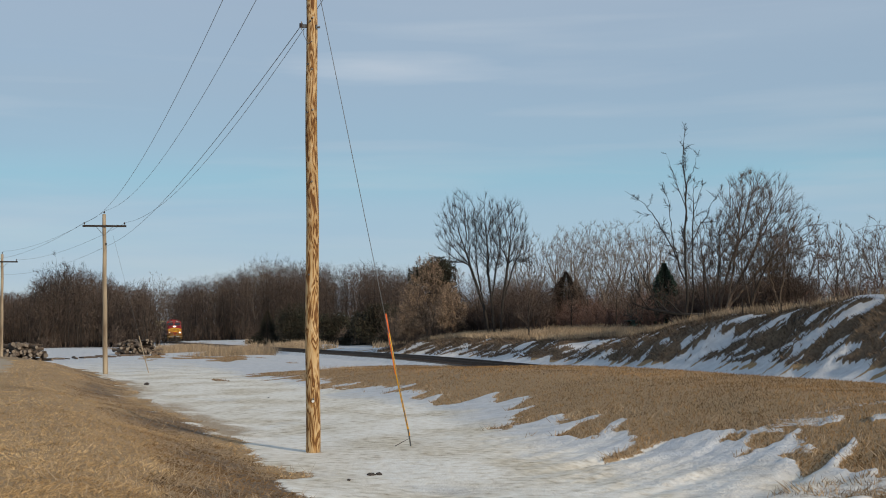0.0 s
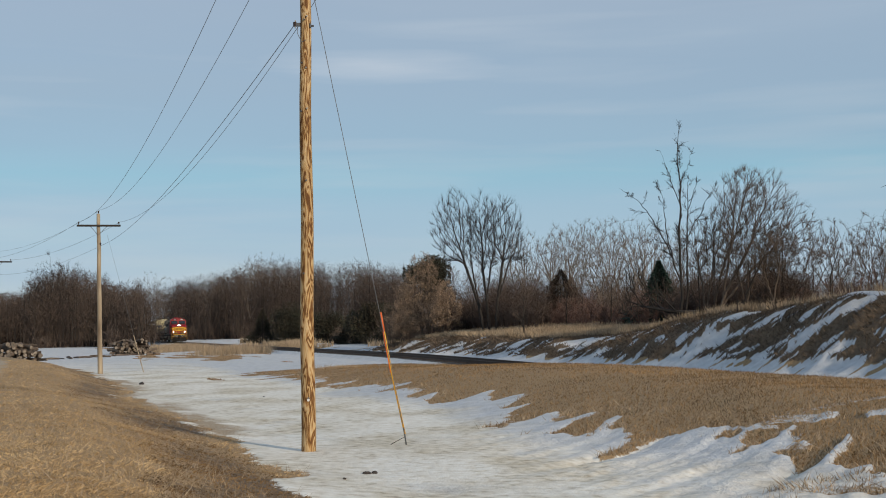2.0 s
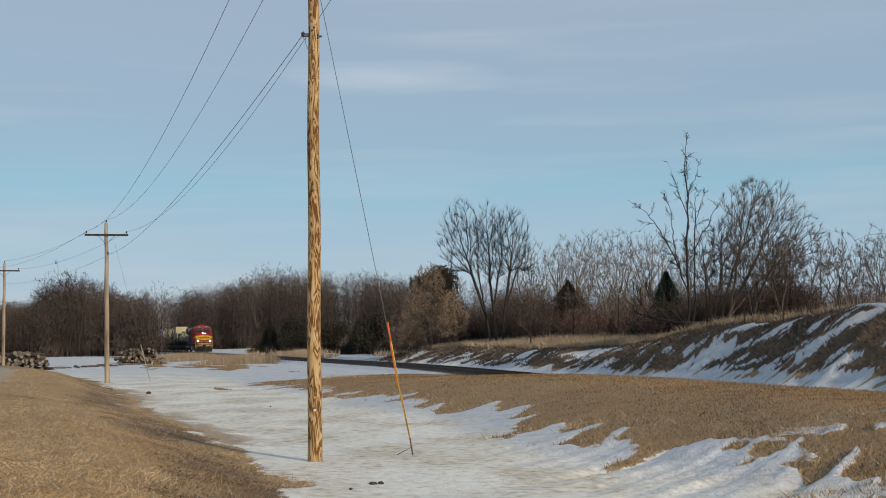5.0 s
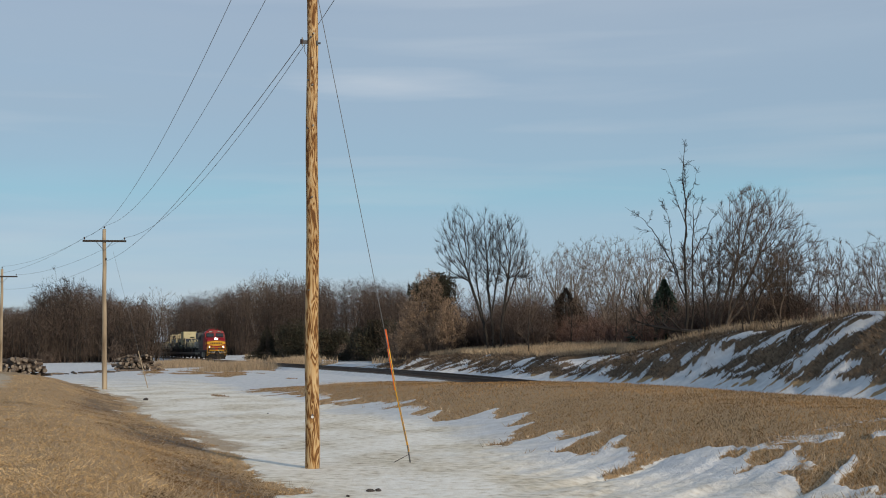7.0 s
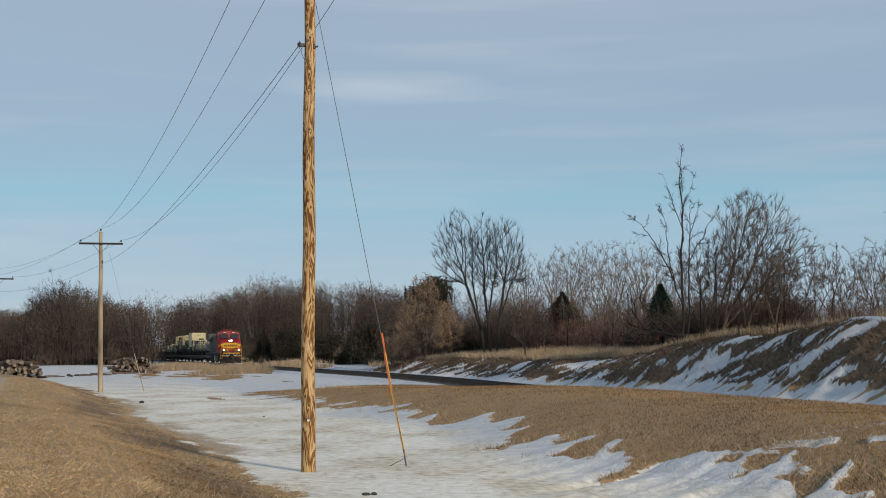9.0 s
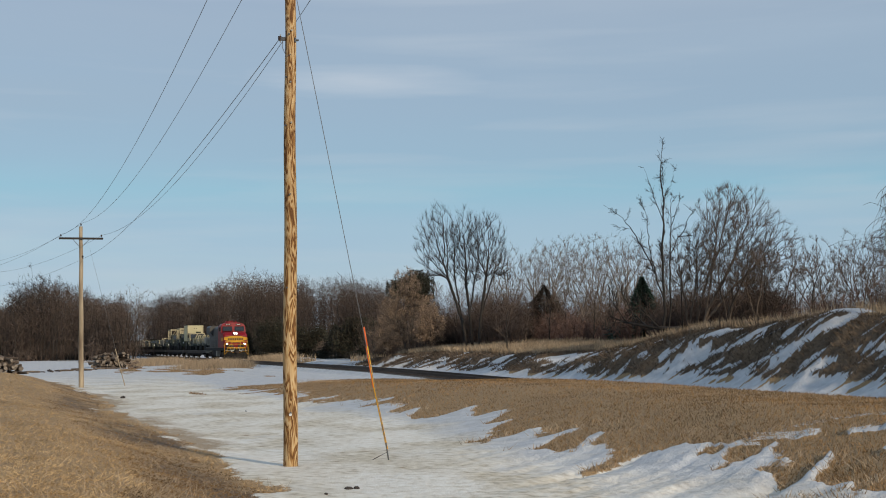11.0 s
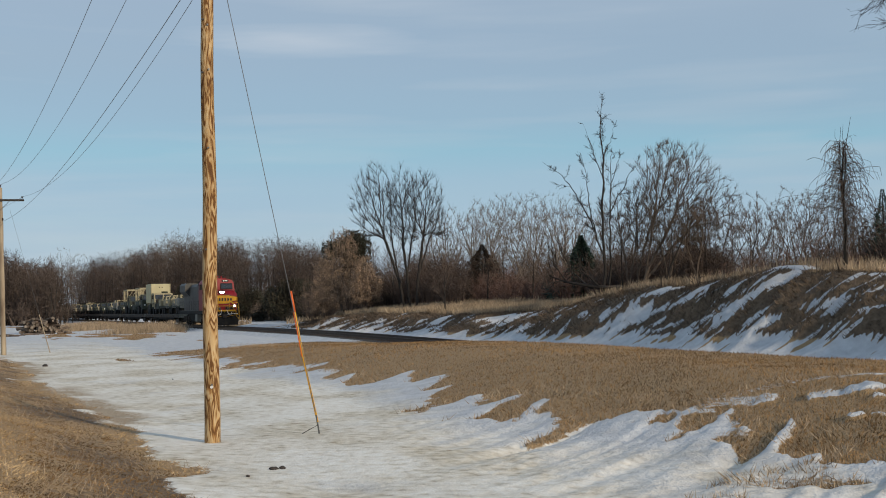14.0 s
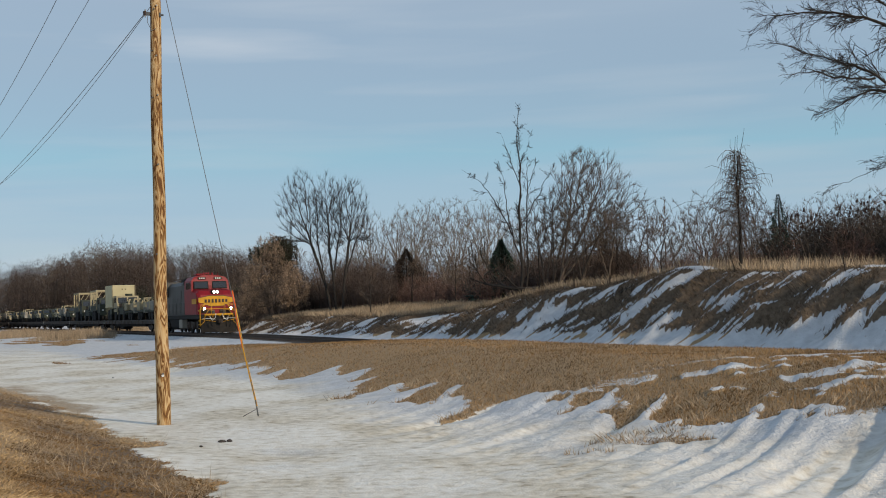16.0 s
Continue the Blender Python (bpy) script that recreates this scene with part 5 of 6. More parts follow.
def crown_tree(t, rng, stems, blobs, n, step, thick, thin, foot_r=0.1, tip=0.006, keep=0.7, rise=0.0, per=3, twig=0.6, twig_w=0.013, spread=0.7, limb=0.03, heart=(0, 0, 0)):
    """Trunk, crown of limbs and fine twigs of one bare tree, under the thing t."""
    pos, par, way, r = colonise(rng, stems, blobs, n, step, keep, rise, tip, foot_r, heart)
    k = par >= 0
    p0, p1, r0, r1 = pos[par[k]], pos[k], np.minimum(r[par[k]], r[k] * 1.5), r[k]
    big = r1 > limb
    part("trunk", stick_mesh("trunk", p0[big], p1[big], r0[big], r1[big], thick, 7), None, t)
    part("crown", stick_mesh("crown", p0[~big], p1[~big], r0[~big], r1[~big], thin, 3), None, t)
    q, e = fine_twigs(rng, pos, way, r, tip * 2.6, per, twig, spread, 0.1, heart)
    part("twig_spray", sliver_mesh("twig_spray", q, e, np.full(len(q), twig_w) * rng.uniform(0.7, 1.3, len(q)), thin, rng), None, t)
    return t


def limb_sprays(rng, way, r, every, length, droop=0.0, forward=0.9):
    """Sticks of one drawn limb with side branches and their twigs: rows p0, p1, r0, r1, level."""
    way = np.asarray(way, float)
    # soften the drawn line
    t = np.linspace(0, len(way) - 1, 5 * (len(way) - 1) + 1)
    i = np.minimum(t.astype(int), len(way) - 2)
    f = (t - i)[:, None]
    pts = way[i] * (1 - f) + way[i + 1] * f
    for _ in range(3):
        pts[1:-1] = (pts[:-2] + 2 * pts[1:-1] + pts[2:]) / 4
    pts[1:-1] += rng.normal(size=pts[1:-1].shape) * 0.035
    n = len(pts) - 1
    rows = []
    rad = [r * (1 - 0.88 * k / n) for k in range(n + 1)]
    for k in range(n):
        rows.append((*pts[k], *pts[k + 1], rad[k], rad[k + 1], 0 if rad[k] > 0.02 else 2))

    def shoot(p, d, ln, rr, lev):
        m = 4 if lev == 0 else 3
        for k in range(m):
            d = unit(d + rng.normal(size=3) * 0.09 + [0, 0, -droop * 0.25])
            e = p + d * ln / m
            rows.append((*p, *e, rr * (1 - 0.2 * k), rr * (1 - 0.2 * (k + 1)), 2))
            if lev < 2:
                for _ in range(2 if lev == 0 else 1):
                    w = unit(d + rng.normal(size=3) * 0.42)
                    shoot(p + (e - p) * rng.random(), w, ln * rng.uniform(0.3, 0.6), rr * 0.6, lev + 1)
            p = e

    run = np.linalg.norm(np.diff(pts, axis=0), axis=1).sum()
    for _ in range(int(run / every)):
        k = rng.uniform(0.12, 1.0) * n * 0.999
        i = int(k)
        p = pts[i] + (pts[i + 1] - pts[i]) * (k - i)
        d = unit(unit(pts[i + 1] - pts[i]) * forward + unit(rng.normal(size=3)) * 0.75)
        shoot(p, d, length * rng.uniform(0.4, 1.2) * (1.1 - 0.6 * k / n), max(rad[i] * 0.45, 0.006), 0)
    return rows


def build_trees():
    # many-stemmed maple by the line: three crowns like fans
    lab = "bare grey maple with upright branching stems"
    for b, u, foot_r, seed, stems, blobs in (
            (0.0375, 10.6, 0.14, 11, [((0, 0, -0.1), (-0.35, 0, 2.2), (-1.25, 0, 5.0), (-1.7, 0.1, 6.4)), ((-0.5, 0, 2.8), (-1.0, 0.2, 6.0))], [(-2.3, 0, 9.0, 1.9, 1.7, 3.2), (-1.6, 0, 7.0, 1.2, 1.2, 1.8), (-3.3, 0, 8.6, 1.1, 1.0, 1.9)]),
            (0.0415, 11.0, 0.13, 12, [((0, 0, -0.1), (-0.15, 0, 2.5), (-0.5, 0, 5.4), (-0.45, 0, 6.6)), ((-0.2, 0, 3.0), (0.25, 0.1, 6.0))], [(-0.55, 0.2, 8.8, 1.5, 1.6, 2.9), (-0.2, 0, 6.9, 1.2, 1.2, 1.8)]),
            (0.0465, 10.8, 0.13, 13, [((0, 0, -0.1), (0.15, 0, 2.4), (0.5, 0, 4.8), (0.7, 0, 6.2)), ((0.3, 0, 3.0), (1.1, 0.1, 5.6))], [(0.75, 0, 8.4, 1.75, 1.6, 2.9), (1.4, 0, 7.2, 1.2, 1.2, 2.0)])):
        t = thing("tree", on_land(*beside(b, u)), lab, "tree", "bare trees beside the line")
        crown_tree(t, np.random.default_rng(seed), stems, blobs, 900, 0.27, bark, bark, foot_r * 0.85, 0.0048, 1.0, 0.1, 5, 0.75, 0.0095, 0.42, 0.03, (blobs[0][0] * 0.5, 0, 3.6))
    # gaunt dead tree on the bank's edge
    t = thing("tree", on_land(*beside(0.1985, 9.6)), "gaunt bare tree with few crooked limbs", "tree", "bare trees beside the line")
    rng = np.random.default_rng(25)
    rows = []
    for way, r, every, ln in ((((0, 0, -0.1), (-0.1, 0, 2.5), (-0.08, 0, 5.2), (0.05, 0, 7.6), (-0.1, 0, 9.6), (0.05, 0, 11.4)), 0.12, 0.55, 1.0),
                   (((0.14, 0.1, -0.1), (0.36, 0.1, 3), (0.32, 0, 5.4), (0.5, 0, 7.4), (0.48, 0.1, 8.6)), 0.08, 0.6, 0.8),
                   (((-0.08, 0, 2.6), (-0.55, 0.1, 4.2), (-1.4, 0.2, 5.9), (-2.2, 0.2, 7.1), (-3.4, 0.1, 7.9)), 0.065, 0.45, 1.0),
                   (((-0.5, 0, 4.0), (-0.85, 0, 5.7), (-0.95, 0, 7.2), (-1.3, 0, 8.4)), 0.045, 0.5, 0.8),
                   (((0.0, 0, 6.9), (-0.45, 0, 8.1), (-0.75, 0, 9.2), (-1.05, 0, 10.0)), 0.035, 0.5, 0.7),
                   (((0.35, 0, 5.0), (1.0, 0, 6.2), (1.6, 0, 7.3), (2.1, 0, 8.0)), 0.04, 0.45, 0.8),
                   (((0.4, 0, 6.6), (0.9, 0.1, 7.8), (1.0, 0.2, 8.6)), 0.028, 0.5, 0.7),
                   (((0.0, 0, 8.0), (0.4, 0, 9.0), (0.75, 0, 9.9)), 0.028, 0.5, 0.6),
                   (((0.05, 0, 9.0), (0.05, 0.1, 10.2), (-0.25, 0.1, 11.1)), 0.022, 0.5, 0.5)):
        rows += limb_sprays(rng, way, r * 0.8, every, ln)
    tree_parts(t, np.array(rows), bark, bark, 0.0062)
    # a fan of fine twigs leaning away beside it
    lab = "bare bushy tree with a fan of fine pale twigs"
    for b, u, foot_r, seed, n, stems, blobs in (
            (0.2260, 12.0, 0.12, 31, 1000, [((0, 0, -0.1), (0.5, 0, 1.6), (1.6, 0, 3.6), (2.2, 0, 4.8)), ((0.2, 0, 0.8), (1.9, 0, 2.8), (3.1, 0, 4.0)), ((0.3, 0, 1.0), (0.9, 0, 4.4))], [(2.6, 0, 6.4, 2.3, 2.0, 2.3), (4.0, 0, 5.4, 1.6, 1.6, 2.0), (1.4, 0.2, 5.2, 1.2, 1.3, 1.9)]),
            (0.2215, 13.0, 0.1, 32, 700, [((0, 0, -0.1), (0.4, 0, 2.2), (1.1, 0, 4.4), (1.6, 0, 5.4)), ((0.2, 0, 1.4), (0.3, 0, 4.2))], [(1.9, 0, 7.2, 1.7, 1.7, 2.2), (0.8, 0, 5.4, 1.3, 1.3, 1.7)]),
            (0.2170, 12.4, 0.08, 33, 520, [((0, 0, -0.1), (-0.1, 0, 1.8), (-0.3, 0, 3.4)), ((0.05, 0, 0.9), (0.5, 0, 3.2))], [(-0.5, 0, 4.6, 1.2, 1.2, 1.8), (0.6, 0, 4.6, 1.2, 1.2, 2.0)]),
            (0.2480, 13.4, 0.08, 34, 520, [((0, 0, -0.1), (0.3, 0, 1.5), (0.9, 0, 3.0)), ((0.1, 0, 0.9), (-0.3, 0, 2.8))], [(0.9, 0, 4.0, 1.4, 1.3, 1.7), (-0.4, 0, 3.6, 1.2, 1.2, 1.6)]),
            (0.2720, 14.5, 0.07, 36, 420, [((0, 0, -0.1), (0.1, 0, 1.4), (0.4, 0, 2.8)), ((0.05, 0, 0.8), (-0.5, 0, 2.6))], [(0.4, 0, 3.7, 1.2, 1.2, 1.5), (-0.6, 0, 3.4, 1.0, 1.0, 1.3)])):
        t = thing("tree", on_land(*beside(b, u)), lab, "tree", "bare trees beside the line")
        crown_tree(t, np.random.default_rng(seed), stems, blobs, int(n * 1.25), 0.22, bark_warm, bark_warm, foot_r * 0.75, 0.0042, 0.9, 0.0, 5, 0.5, 0.0075, 0.45, 0.024, (0, 0, -0.5))
    # pale row of tall spreading trees behind
    rng = np.random.default_rng(40)

    def spreading(x, y, top, wide, pale, label, group, n=420):
        t = thing("tree", on_land(x, y), label, "tree", group)
        fork = top * rng.uniform(0.2, 0.32)
        stems = [((0, 0, -0.1), (rng.normal() * 0.2, 0, fork))]
        for k in range(3):
            a = rng.uniform(0, 6.28)
            stems.append(((0, 0, fork * 0.85), (wide * 0.3 * math.cos(a), wide * 0.2 * math.sin(a), top * 0.5)))
        blobs = [(0, 0, top * 0.66, wide * 0.42, wide * 0.4, top * 0.33)]
        for k in range(4):
            a = rng.uniform(0, 6.28)
            blobs.append((wide * 0.3 * math.cos(a), wide * 0.25 * math.sin(a), top * rng.uniform(0.55, 0.8), wide * 0.22, wide * 0.22, top * 0.18))
        crown_tree(t, rng, stems, blobs, n, top * 0.036, pale, pale, 0.075 if top < 11 else 0.11, 0.005, 0.8, 0.0, 7, top * 0.055, 0.012, 0.55, 0.05, (0, 0, top * 0.3))
        return t

    for px, y, tall, wide in ((912, 150, 168, 5.0), (936, 160, 180, 6.5), (965, 152, 160, 6.0), (992, 166, 176, 7.0), (1022, 150, 186, 7.5), (1052, 158, 192, 8.0), (1082, 148, 188, 7.5), (1112, 160, 184, 8.0), (1140, 150, 188, 7.0), (1168, 158, 178, 7.0), (1196, 150, 172, 6.0), (1006, 178, 160, 8.0), (1068, 180, 176, 8.0), (1126, 182, 166, 8.0)):
        spreading((px - 784) / 2185 * y, y, tall / 2185 * y * 1.06 + 0.9, wide, bark_pale, "tall bare tree with pale grey branches", "row of tall bare trees")
    for px in list(range(1225, 1390, 38)) + list(range(1395, 1600, 29)) + list(range(1610, 2000, 40)):
        y = rng.uniform(115, 135)
        spreading((px - 784 + rng.uniform(-6, 6)) / 2185 * y, y, rng.uniform(132, 168) / 2185 * y * 1.06 + 0.9, rng.uniform(4.0, 6.0), bark_warm, "tall bare tree with grey brown branches", "row of tall bare trees", 300)
    # crowns that stand out of the far wood
    for px, y, tall, wide, mat in ((100, 232, 136, 8.5, bark), (128, 240, 128, 8.0, bark), (82, 238, 112, 7.0, bark), (272, 330, 102, 11.0, bark_pale), (300, 335, 96, 9.0, bark_pale), (452, 325, 128, 10.0, bark_pale), (478, 330, 130, 11.0, bark_pale), (385, 330, 102, 9.0, bark_pale)):
        spreading((px - 784) / 2185 * y, y, tall / 2185 * y + 2.6, wide, mat, "tall spreading bare tree rising out of the far wood", "tall trees of the far wood", 700)
    # thin young trees in the thicket
    for px, u, top, seed in ((700, 12, 6.0, 51), (936, 9.5, 4.4, 52), (1010, 14, 4.6, 53), (1090, 15, 4.4, 54), (1320, 13, 5.0, 55), (845, 13, 8.0, 56), (905, 14, 5.5, 57), (960, 16, 5.0, 58), (1250, 14, 6.5, 59), (1400, 16, 5.6, 60), (1480, 17, 5.2, 61), (720, 14, 7, 62), (800, 12, 7, 63), (1040, 18, 5, 64), (1130, 17, 4.4, 65), (1360, 17, 6, 66)):
        t = thing("tree", on_land(*beside((px - 784) / 2185, u)), "slender young bare tree in the thicket", "tree", "young trees of the thicket")
        tree_parts(t, scaled(grow(np.random.default_rng(seed), 4.6, (0.05, 0), 0.56, 5, (3, 5), 0.56, 0.16, 0.06, 0.15, 0.08), top), bark, twig_brown, 0.008)


def build_big_tree():
    """The wide tree at the cutting's edge whose limbs reach over the line."""
    x, y = 29.0, 44.0
    t = thing("tree", on_land(x, y), "large bare oak with long spreading dark limbs", "tree")
    rng = np.random.default_rng(71)
    rows = []
    for way, r, every, ln in ((((0, 0, -0.2), (0.1, 0, 4), (-0.2, 0, 8), (0.3, 0, 12), (0.2, 0, 15)), 0.32, 0.6, 2.0),
                   (((0, 0, 6.2), (-2.4, 0, 8.0), (-4.6, 0, 9.1), (-6.6, 0, 9.9), (-8.6, 0.2, 10.0), (-10.6, 0.1, 9.8)), 0.11, 0.22, 1.9),
                   (((-3.6, 0, 8.6), (-5.4, -0.4, 10.2), (-7.2, -0.5, 10.9), (-9.2, -0.4, 10.8)), 0.06, 0.22, 1.6),
                   (((0, 0, 5.0), (-2.4, 0.2, 6.0), (-4.6, 0.2, 6.8), (-6.3, 0.2, 7.8), (-7.8, 0.1, 8.2), (-10.2, 0, 8.8)), 0.1, 0.22, 1.8),
                   (((-4.4, 0.2, 6.7), (-5.8, 0.5, 7.0), (-7.0, 0.6, 6.5), (-8.2, 0.6, 5.9)), 0.06, 0.22, 1.3),
                   (((-5.8, 0.2, 7.4), (-7.4, -0.3, 7.3), (-8.8, -0.4, 7.6), (-10.0, -0.3, 7.4)), 0.05, 0.32, 1.3),
                   (((0, 0, 4.2), (-2.6, 0, 4.9), (-4.6, 0, 4.8), (-5.5, 0.1, 3.9), (-7.0, 0.1, 3.4), (-7.9, 0, 3.0)), 0.035, 0.35, 1.1),
                   (((0, 0, 8.0), (-2.4, 0.2, 10.2), (-4.8, 0.22, 11.6), (-7.0, 0.22, 12.4), (-9.6, 0.22, 12.0)), 0.12, 0.22, 1.9),
                   (((0, 0, 7.0), (1.5, 1.5, 9.5), (3.2, 2.6, 11.5), (4.6, 3.0, 13.0)), 0.13, 0.4, 2.0),
                   (((0, 0, 6.0), (1.2, -1.8, 8.0), (2.4, -3.4, 9.8), (3.0, -4.6, 11.2)), 0.13, 0.4, 2.0)):
        rows += limb_sprays(rng, way, r, every, ln, 0.12)
    tree_parts(t, np.array(rows), bark, bark, 0.005)


def leaf_cloud(name, label, at, rx, rz, base, n, mat, seed, stem_mat, size=(0.1, 0.22), stems=9, cone=False, parent_name="bush", cat="bush", group=""):
    """A shrub or conifer: stems and a crown of many small leaf clumps with an uneven outline."""
    rng = np.random.default_rng(seed)
    t = thing(parent_name, on_land(*at), label, cat, group)
    if cone:
        h = rng.random(n) ** 1.3
        layer = 0.72 + 0.28 * np.abs(np.sin(h * 26 + rng.normal(size=n) * 0.4))
        lump = 1 + 0.22 * np.sin(h * 9 + 1) + 0.25 * rng.normal(size=n)
        r = rx * (1 - h) ** 1.1 * layer * lump * np.sqrt(0.25 + 0.75 * rng.random(n)) + 0.04
        a = rng.random(n) * 2 * math.pi
        c = np.stack([r * np.cos(a), r * np.sin(a), base + h * (rz * 2)], 1)
        d = np.stack([np.cos(a), np.sin(a), -0.12 + 0.25 * rng.normal(size=n)], 1)
    else:
        lumps = np.clip(rng.normal(size=(14, 3)), -1.4, 1.4) * [rx * 0.5, rx * 0.5, rz * 0.48]
        c = lumps[rng.integers(0, 14, n)] + np.clip(rng.normal(size=(n, 3)), -1.7, 1.7) * [rx * 0.27, rx * 0.27, rz * 0.26]
        c[:, 2] += base + rz
        c[:, 2] = np.maximum(c[:, 2], 0.15)
        d = rng.normal(size=(n, 3)) + unit(c - [0, 0, base + rz * 0.6]) * 1.2 + [0, 0, 0.3]
    d = unit(d)
    ln = rng.uniform(*size, n) * ((1 - 0.65 * h) if cone else 1.0)
    part("crown", sliver_mesh("crown", c, c + d * ln[:, None], ln * 0.42, mat, rng), None, t)
    if stems:
        sp, se = [], []
        for k in range(stems):
            a = rng.random() * 6.28
            q = np.array([0.15 * math.cos(a), 0.15 * math.sin(a), -0.1])
            for j in range(4):
                e = q + np.array([rx * 0.16 * math.cos(a), rx * 0.16 * math.sin(a), (base + 1.5 * rz) / 4]) * rng.uniform(0.7, 1.2)
                sp.append(q)
                se.append(e)
                q = e
        r = np.tile([0.035, 0.03, 0.022, 0.015], stems)
        part("stem", stick_mesh("stem", sp, se, r, r * 0.75, stem_mat, 5), None, t)
    else:
        part("trunk", Geo().rod((0, 0, -0.1), (0, 0, base + rz * 1.9), 0.11, 0.02), stem_mat, t)
    return t


def build_tan_tree(bearing, u, wide, top, seed, full):
    """A many-stemmed young oak that keeps its dry leaves."""
    rng = np.random.default_rng(seed)
    t = thing("oak_tree", on_land(*beside(bearing, u)), "many-stemmed young oak keeping its dry tan leaves", "tree", "tan-leaved oaks by the line")
    stems = []
    for k in range(6):
        a = k * 1.05 + rng.uniform(-0.3, 0.3)
        c, q = math.cos(a), math.sin(a)
        stems.append(((0.15 * c, 0.15 * q, -0.1), (wide * 0.25 * c, wide * 0.25 * q, top * 0.25), (wide * 0.42 * c, wide * 0.42 * q, top * 0.45)))
    blobs = [(0, 0, top * 0.72, wide * 0.55, wide * 0.55, top * 0.28), (-wide * 0.4, 0, top * 0.48, wide * 0.6, wide * 0.6, top * 0.26), (wide * 0.4, 0, top * 0.46, wide * 0.6, wide * 0.6, top * 0.26), (0, 0, top * 0.28, wide * 0.9, wide * 0.8, top * 0.2)]
    pos, par, way, r = colonise(rng, stems, blobs, int(900 * full), 0.27, 0.7, 0.1, 0.006, 0.06)
    k = par >= 0
    part("trunk", stick_mesh("trunk", pos[par[k]], pos[k], r[par[k]] * 0.9, r[k], bark_warm, 4), None, t)
    q, e = fine_twigs(rng, pos, way, r, 0.016, 4, 0.6, 0.6)
    part("twig_spray", sliver_mesh("twig_spray", q, e, np.full(len(q), 0.012), bark_warm, rng), None, t)
    i = rng.integers(0, len(q), int(17000 * full))
    i = i[(pos[:, 2].min() + q[i, 2]) > top * 0.16 * rng.random(len(i))]
    c = q[i] + (e - q)[i] * rng.random((len(i), 1)) + rng.normal(size=(len(i), 3)) * 0.06
    d = unit(rng.normal(size=c.shape) + [0, 0, -0.4])
    ln = rng.uniform(0.06, 0.14, len(i))
    part("foliage", sliver_mesh("foliage", c, c + d * ln[:, None], ln * 0.5, leaf_tan, rng), None, t)


def build_evergreens():
    build_tan_tree(-0.0105, 9.3, 2.7, 8.2, 81, 1.0)
    build_tan_tree(-0.026, 10.2, 1.7, 5.6, 82, 0.6)
    build_tan_tree(0.006, 10.0, 1.4, 5.0, 83, 0.5)
    leaf_cloud("c", "dark green rounded cedar behind the bare trees", beside(-0.006, 13.0), 2.3, 1.9, 5.2, 11000, needle_dark, 83, bark, (0.14, 0.34), 6, parent_name="cedar_tree", cat="tree")
    leaf_cloud("c", "dark green pointed cedar with a brown flush", beside(0.1, 19.0), 3.4, 2.5, 0.3, 16000, needle_brown, 84, bark, (0.16, 0.36), 0, True, "cedar_tree", "tree")
    leaf_cloud("c", "blue-green spruce with layered boughs", beside(0.18, 18.0), 1.85, 2.3, 0.3, 18000, needle_blue, 85, bark, (0.22, 0.45), 0, True, "spruce_tree", "tree")
    leaf_cloud("c", "small dark green spruce among the brush", (25.6, 60), 0.9, 1.9, 0.3, 4000, needle_blue, 86, bark, (0.1, 0.22), 0, True, "spruce_tree", "tree")
    for k, (px, y, rx, rz) in enumerate(((474, 198, 2.6, 2.7), (515, 192, 3.2, 2.9), (548, 196, 2.4, 2.4), (588, 186, 2.2, 2.2), (632, 168, 2.6, 2.3), (668, 162, 2.9, 2.4), (700, 152, 2.4, 2.2))):
        leaf_cloud("c", "low dark cedar at the edge of the wood", ((px - 784) / 2185 * y, y), rx, rz, 0.2, 12000, needle_dark, 90 + k, bark, (0.16, 0.34), 0, k % 2 == 0, "cedar_tree", "tree", "dark cedars before the wood")


def build_vine_tree():
    """A snag smothered in hanging vines."""
    rng = np.random.default_rng(101)
    x, y = 19.6, 50.0
    t = thing("tree", on_land(x, y), "dead snag smothered in drooping bare vines", "tree")
    part("trunk", Geo().tube([(0, 0, -0.1), (0.05, 0, 1.8), (-0.05, 0, 3.6), (0.1, 0, 5.0)], [0.1, 0.07, 0.045, 0.02], 8).tube([(0.0, 0, 3.0), (0.16, 0, 4.2), (0.14, 0, 4.9), (0.3, 0, 5.6), (0.42, 0, 6.2)], [0.035, 0.022, 0.016, 0.01, 0.006], 6).tube([(0, 0, 3.4), (-0.12, 0, 4.5), (-0.06, 0, 5.2), (0.0, 0, 5.8)], [0.03, 0.016, 0.01, 0.006], 6).tube([(0.15, 0, 4.9), (0.05, 0, 5.4), (0.1, 0, 5.9)], [0.012, 0.008, 0.005], 5).tube([(-0.08, 0, 5.0), (-0.26, 0, 5.4), (-0.24, 0, 5.7)], [0.01, 0.007, 0.004], 5), bark, t)
    p0, p1, r = [], [], []
    for k in range(820):
        h = 1.0 + 4.2 * rng.random() ** 0.85
        a = rng.random() * 6.28
        w = 0.3 + 1.9 * (1 - h / 5.5)
        q = np.array([0.05 * math.cos(a), 0.05 * math.sin(a), h])
        d = np.array([math.cos(a), math.sin(a), rng.uniform(0.0, 0.9)])
        rad = rng.uniform(0.004, 0.011)
        step = w * rng.uniform(0.1, 0.44) * (0.7 + 0.5 * math.sin(3 * a + h * 2.2))
        for j in range(5):
            e = q + d / np.linalg.norm(d) * step
            p0.append(q)
            p1.append(e)
            r.append(rad)
            q = e
            d = d * [0.75, 0.75, 1] + [0, 0, -0.5] + rng.normal(size=3) * 0.25
    r = np.array(r)
    part("vines", stick_mesh("vines", p0, p1, r, r * 0.8, twig_brown, 3), None, t)


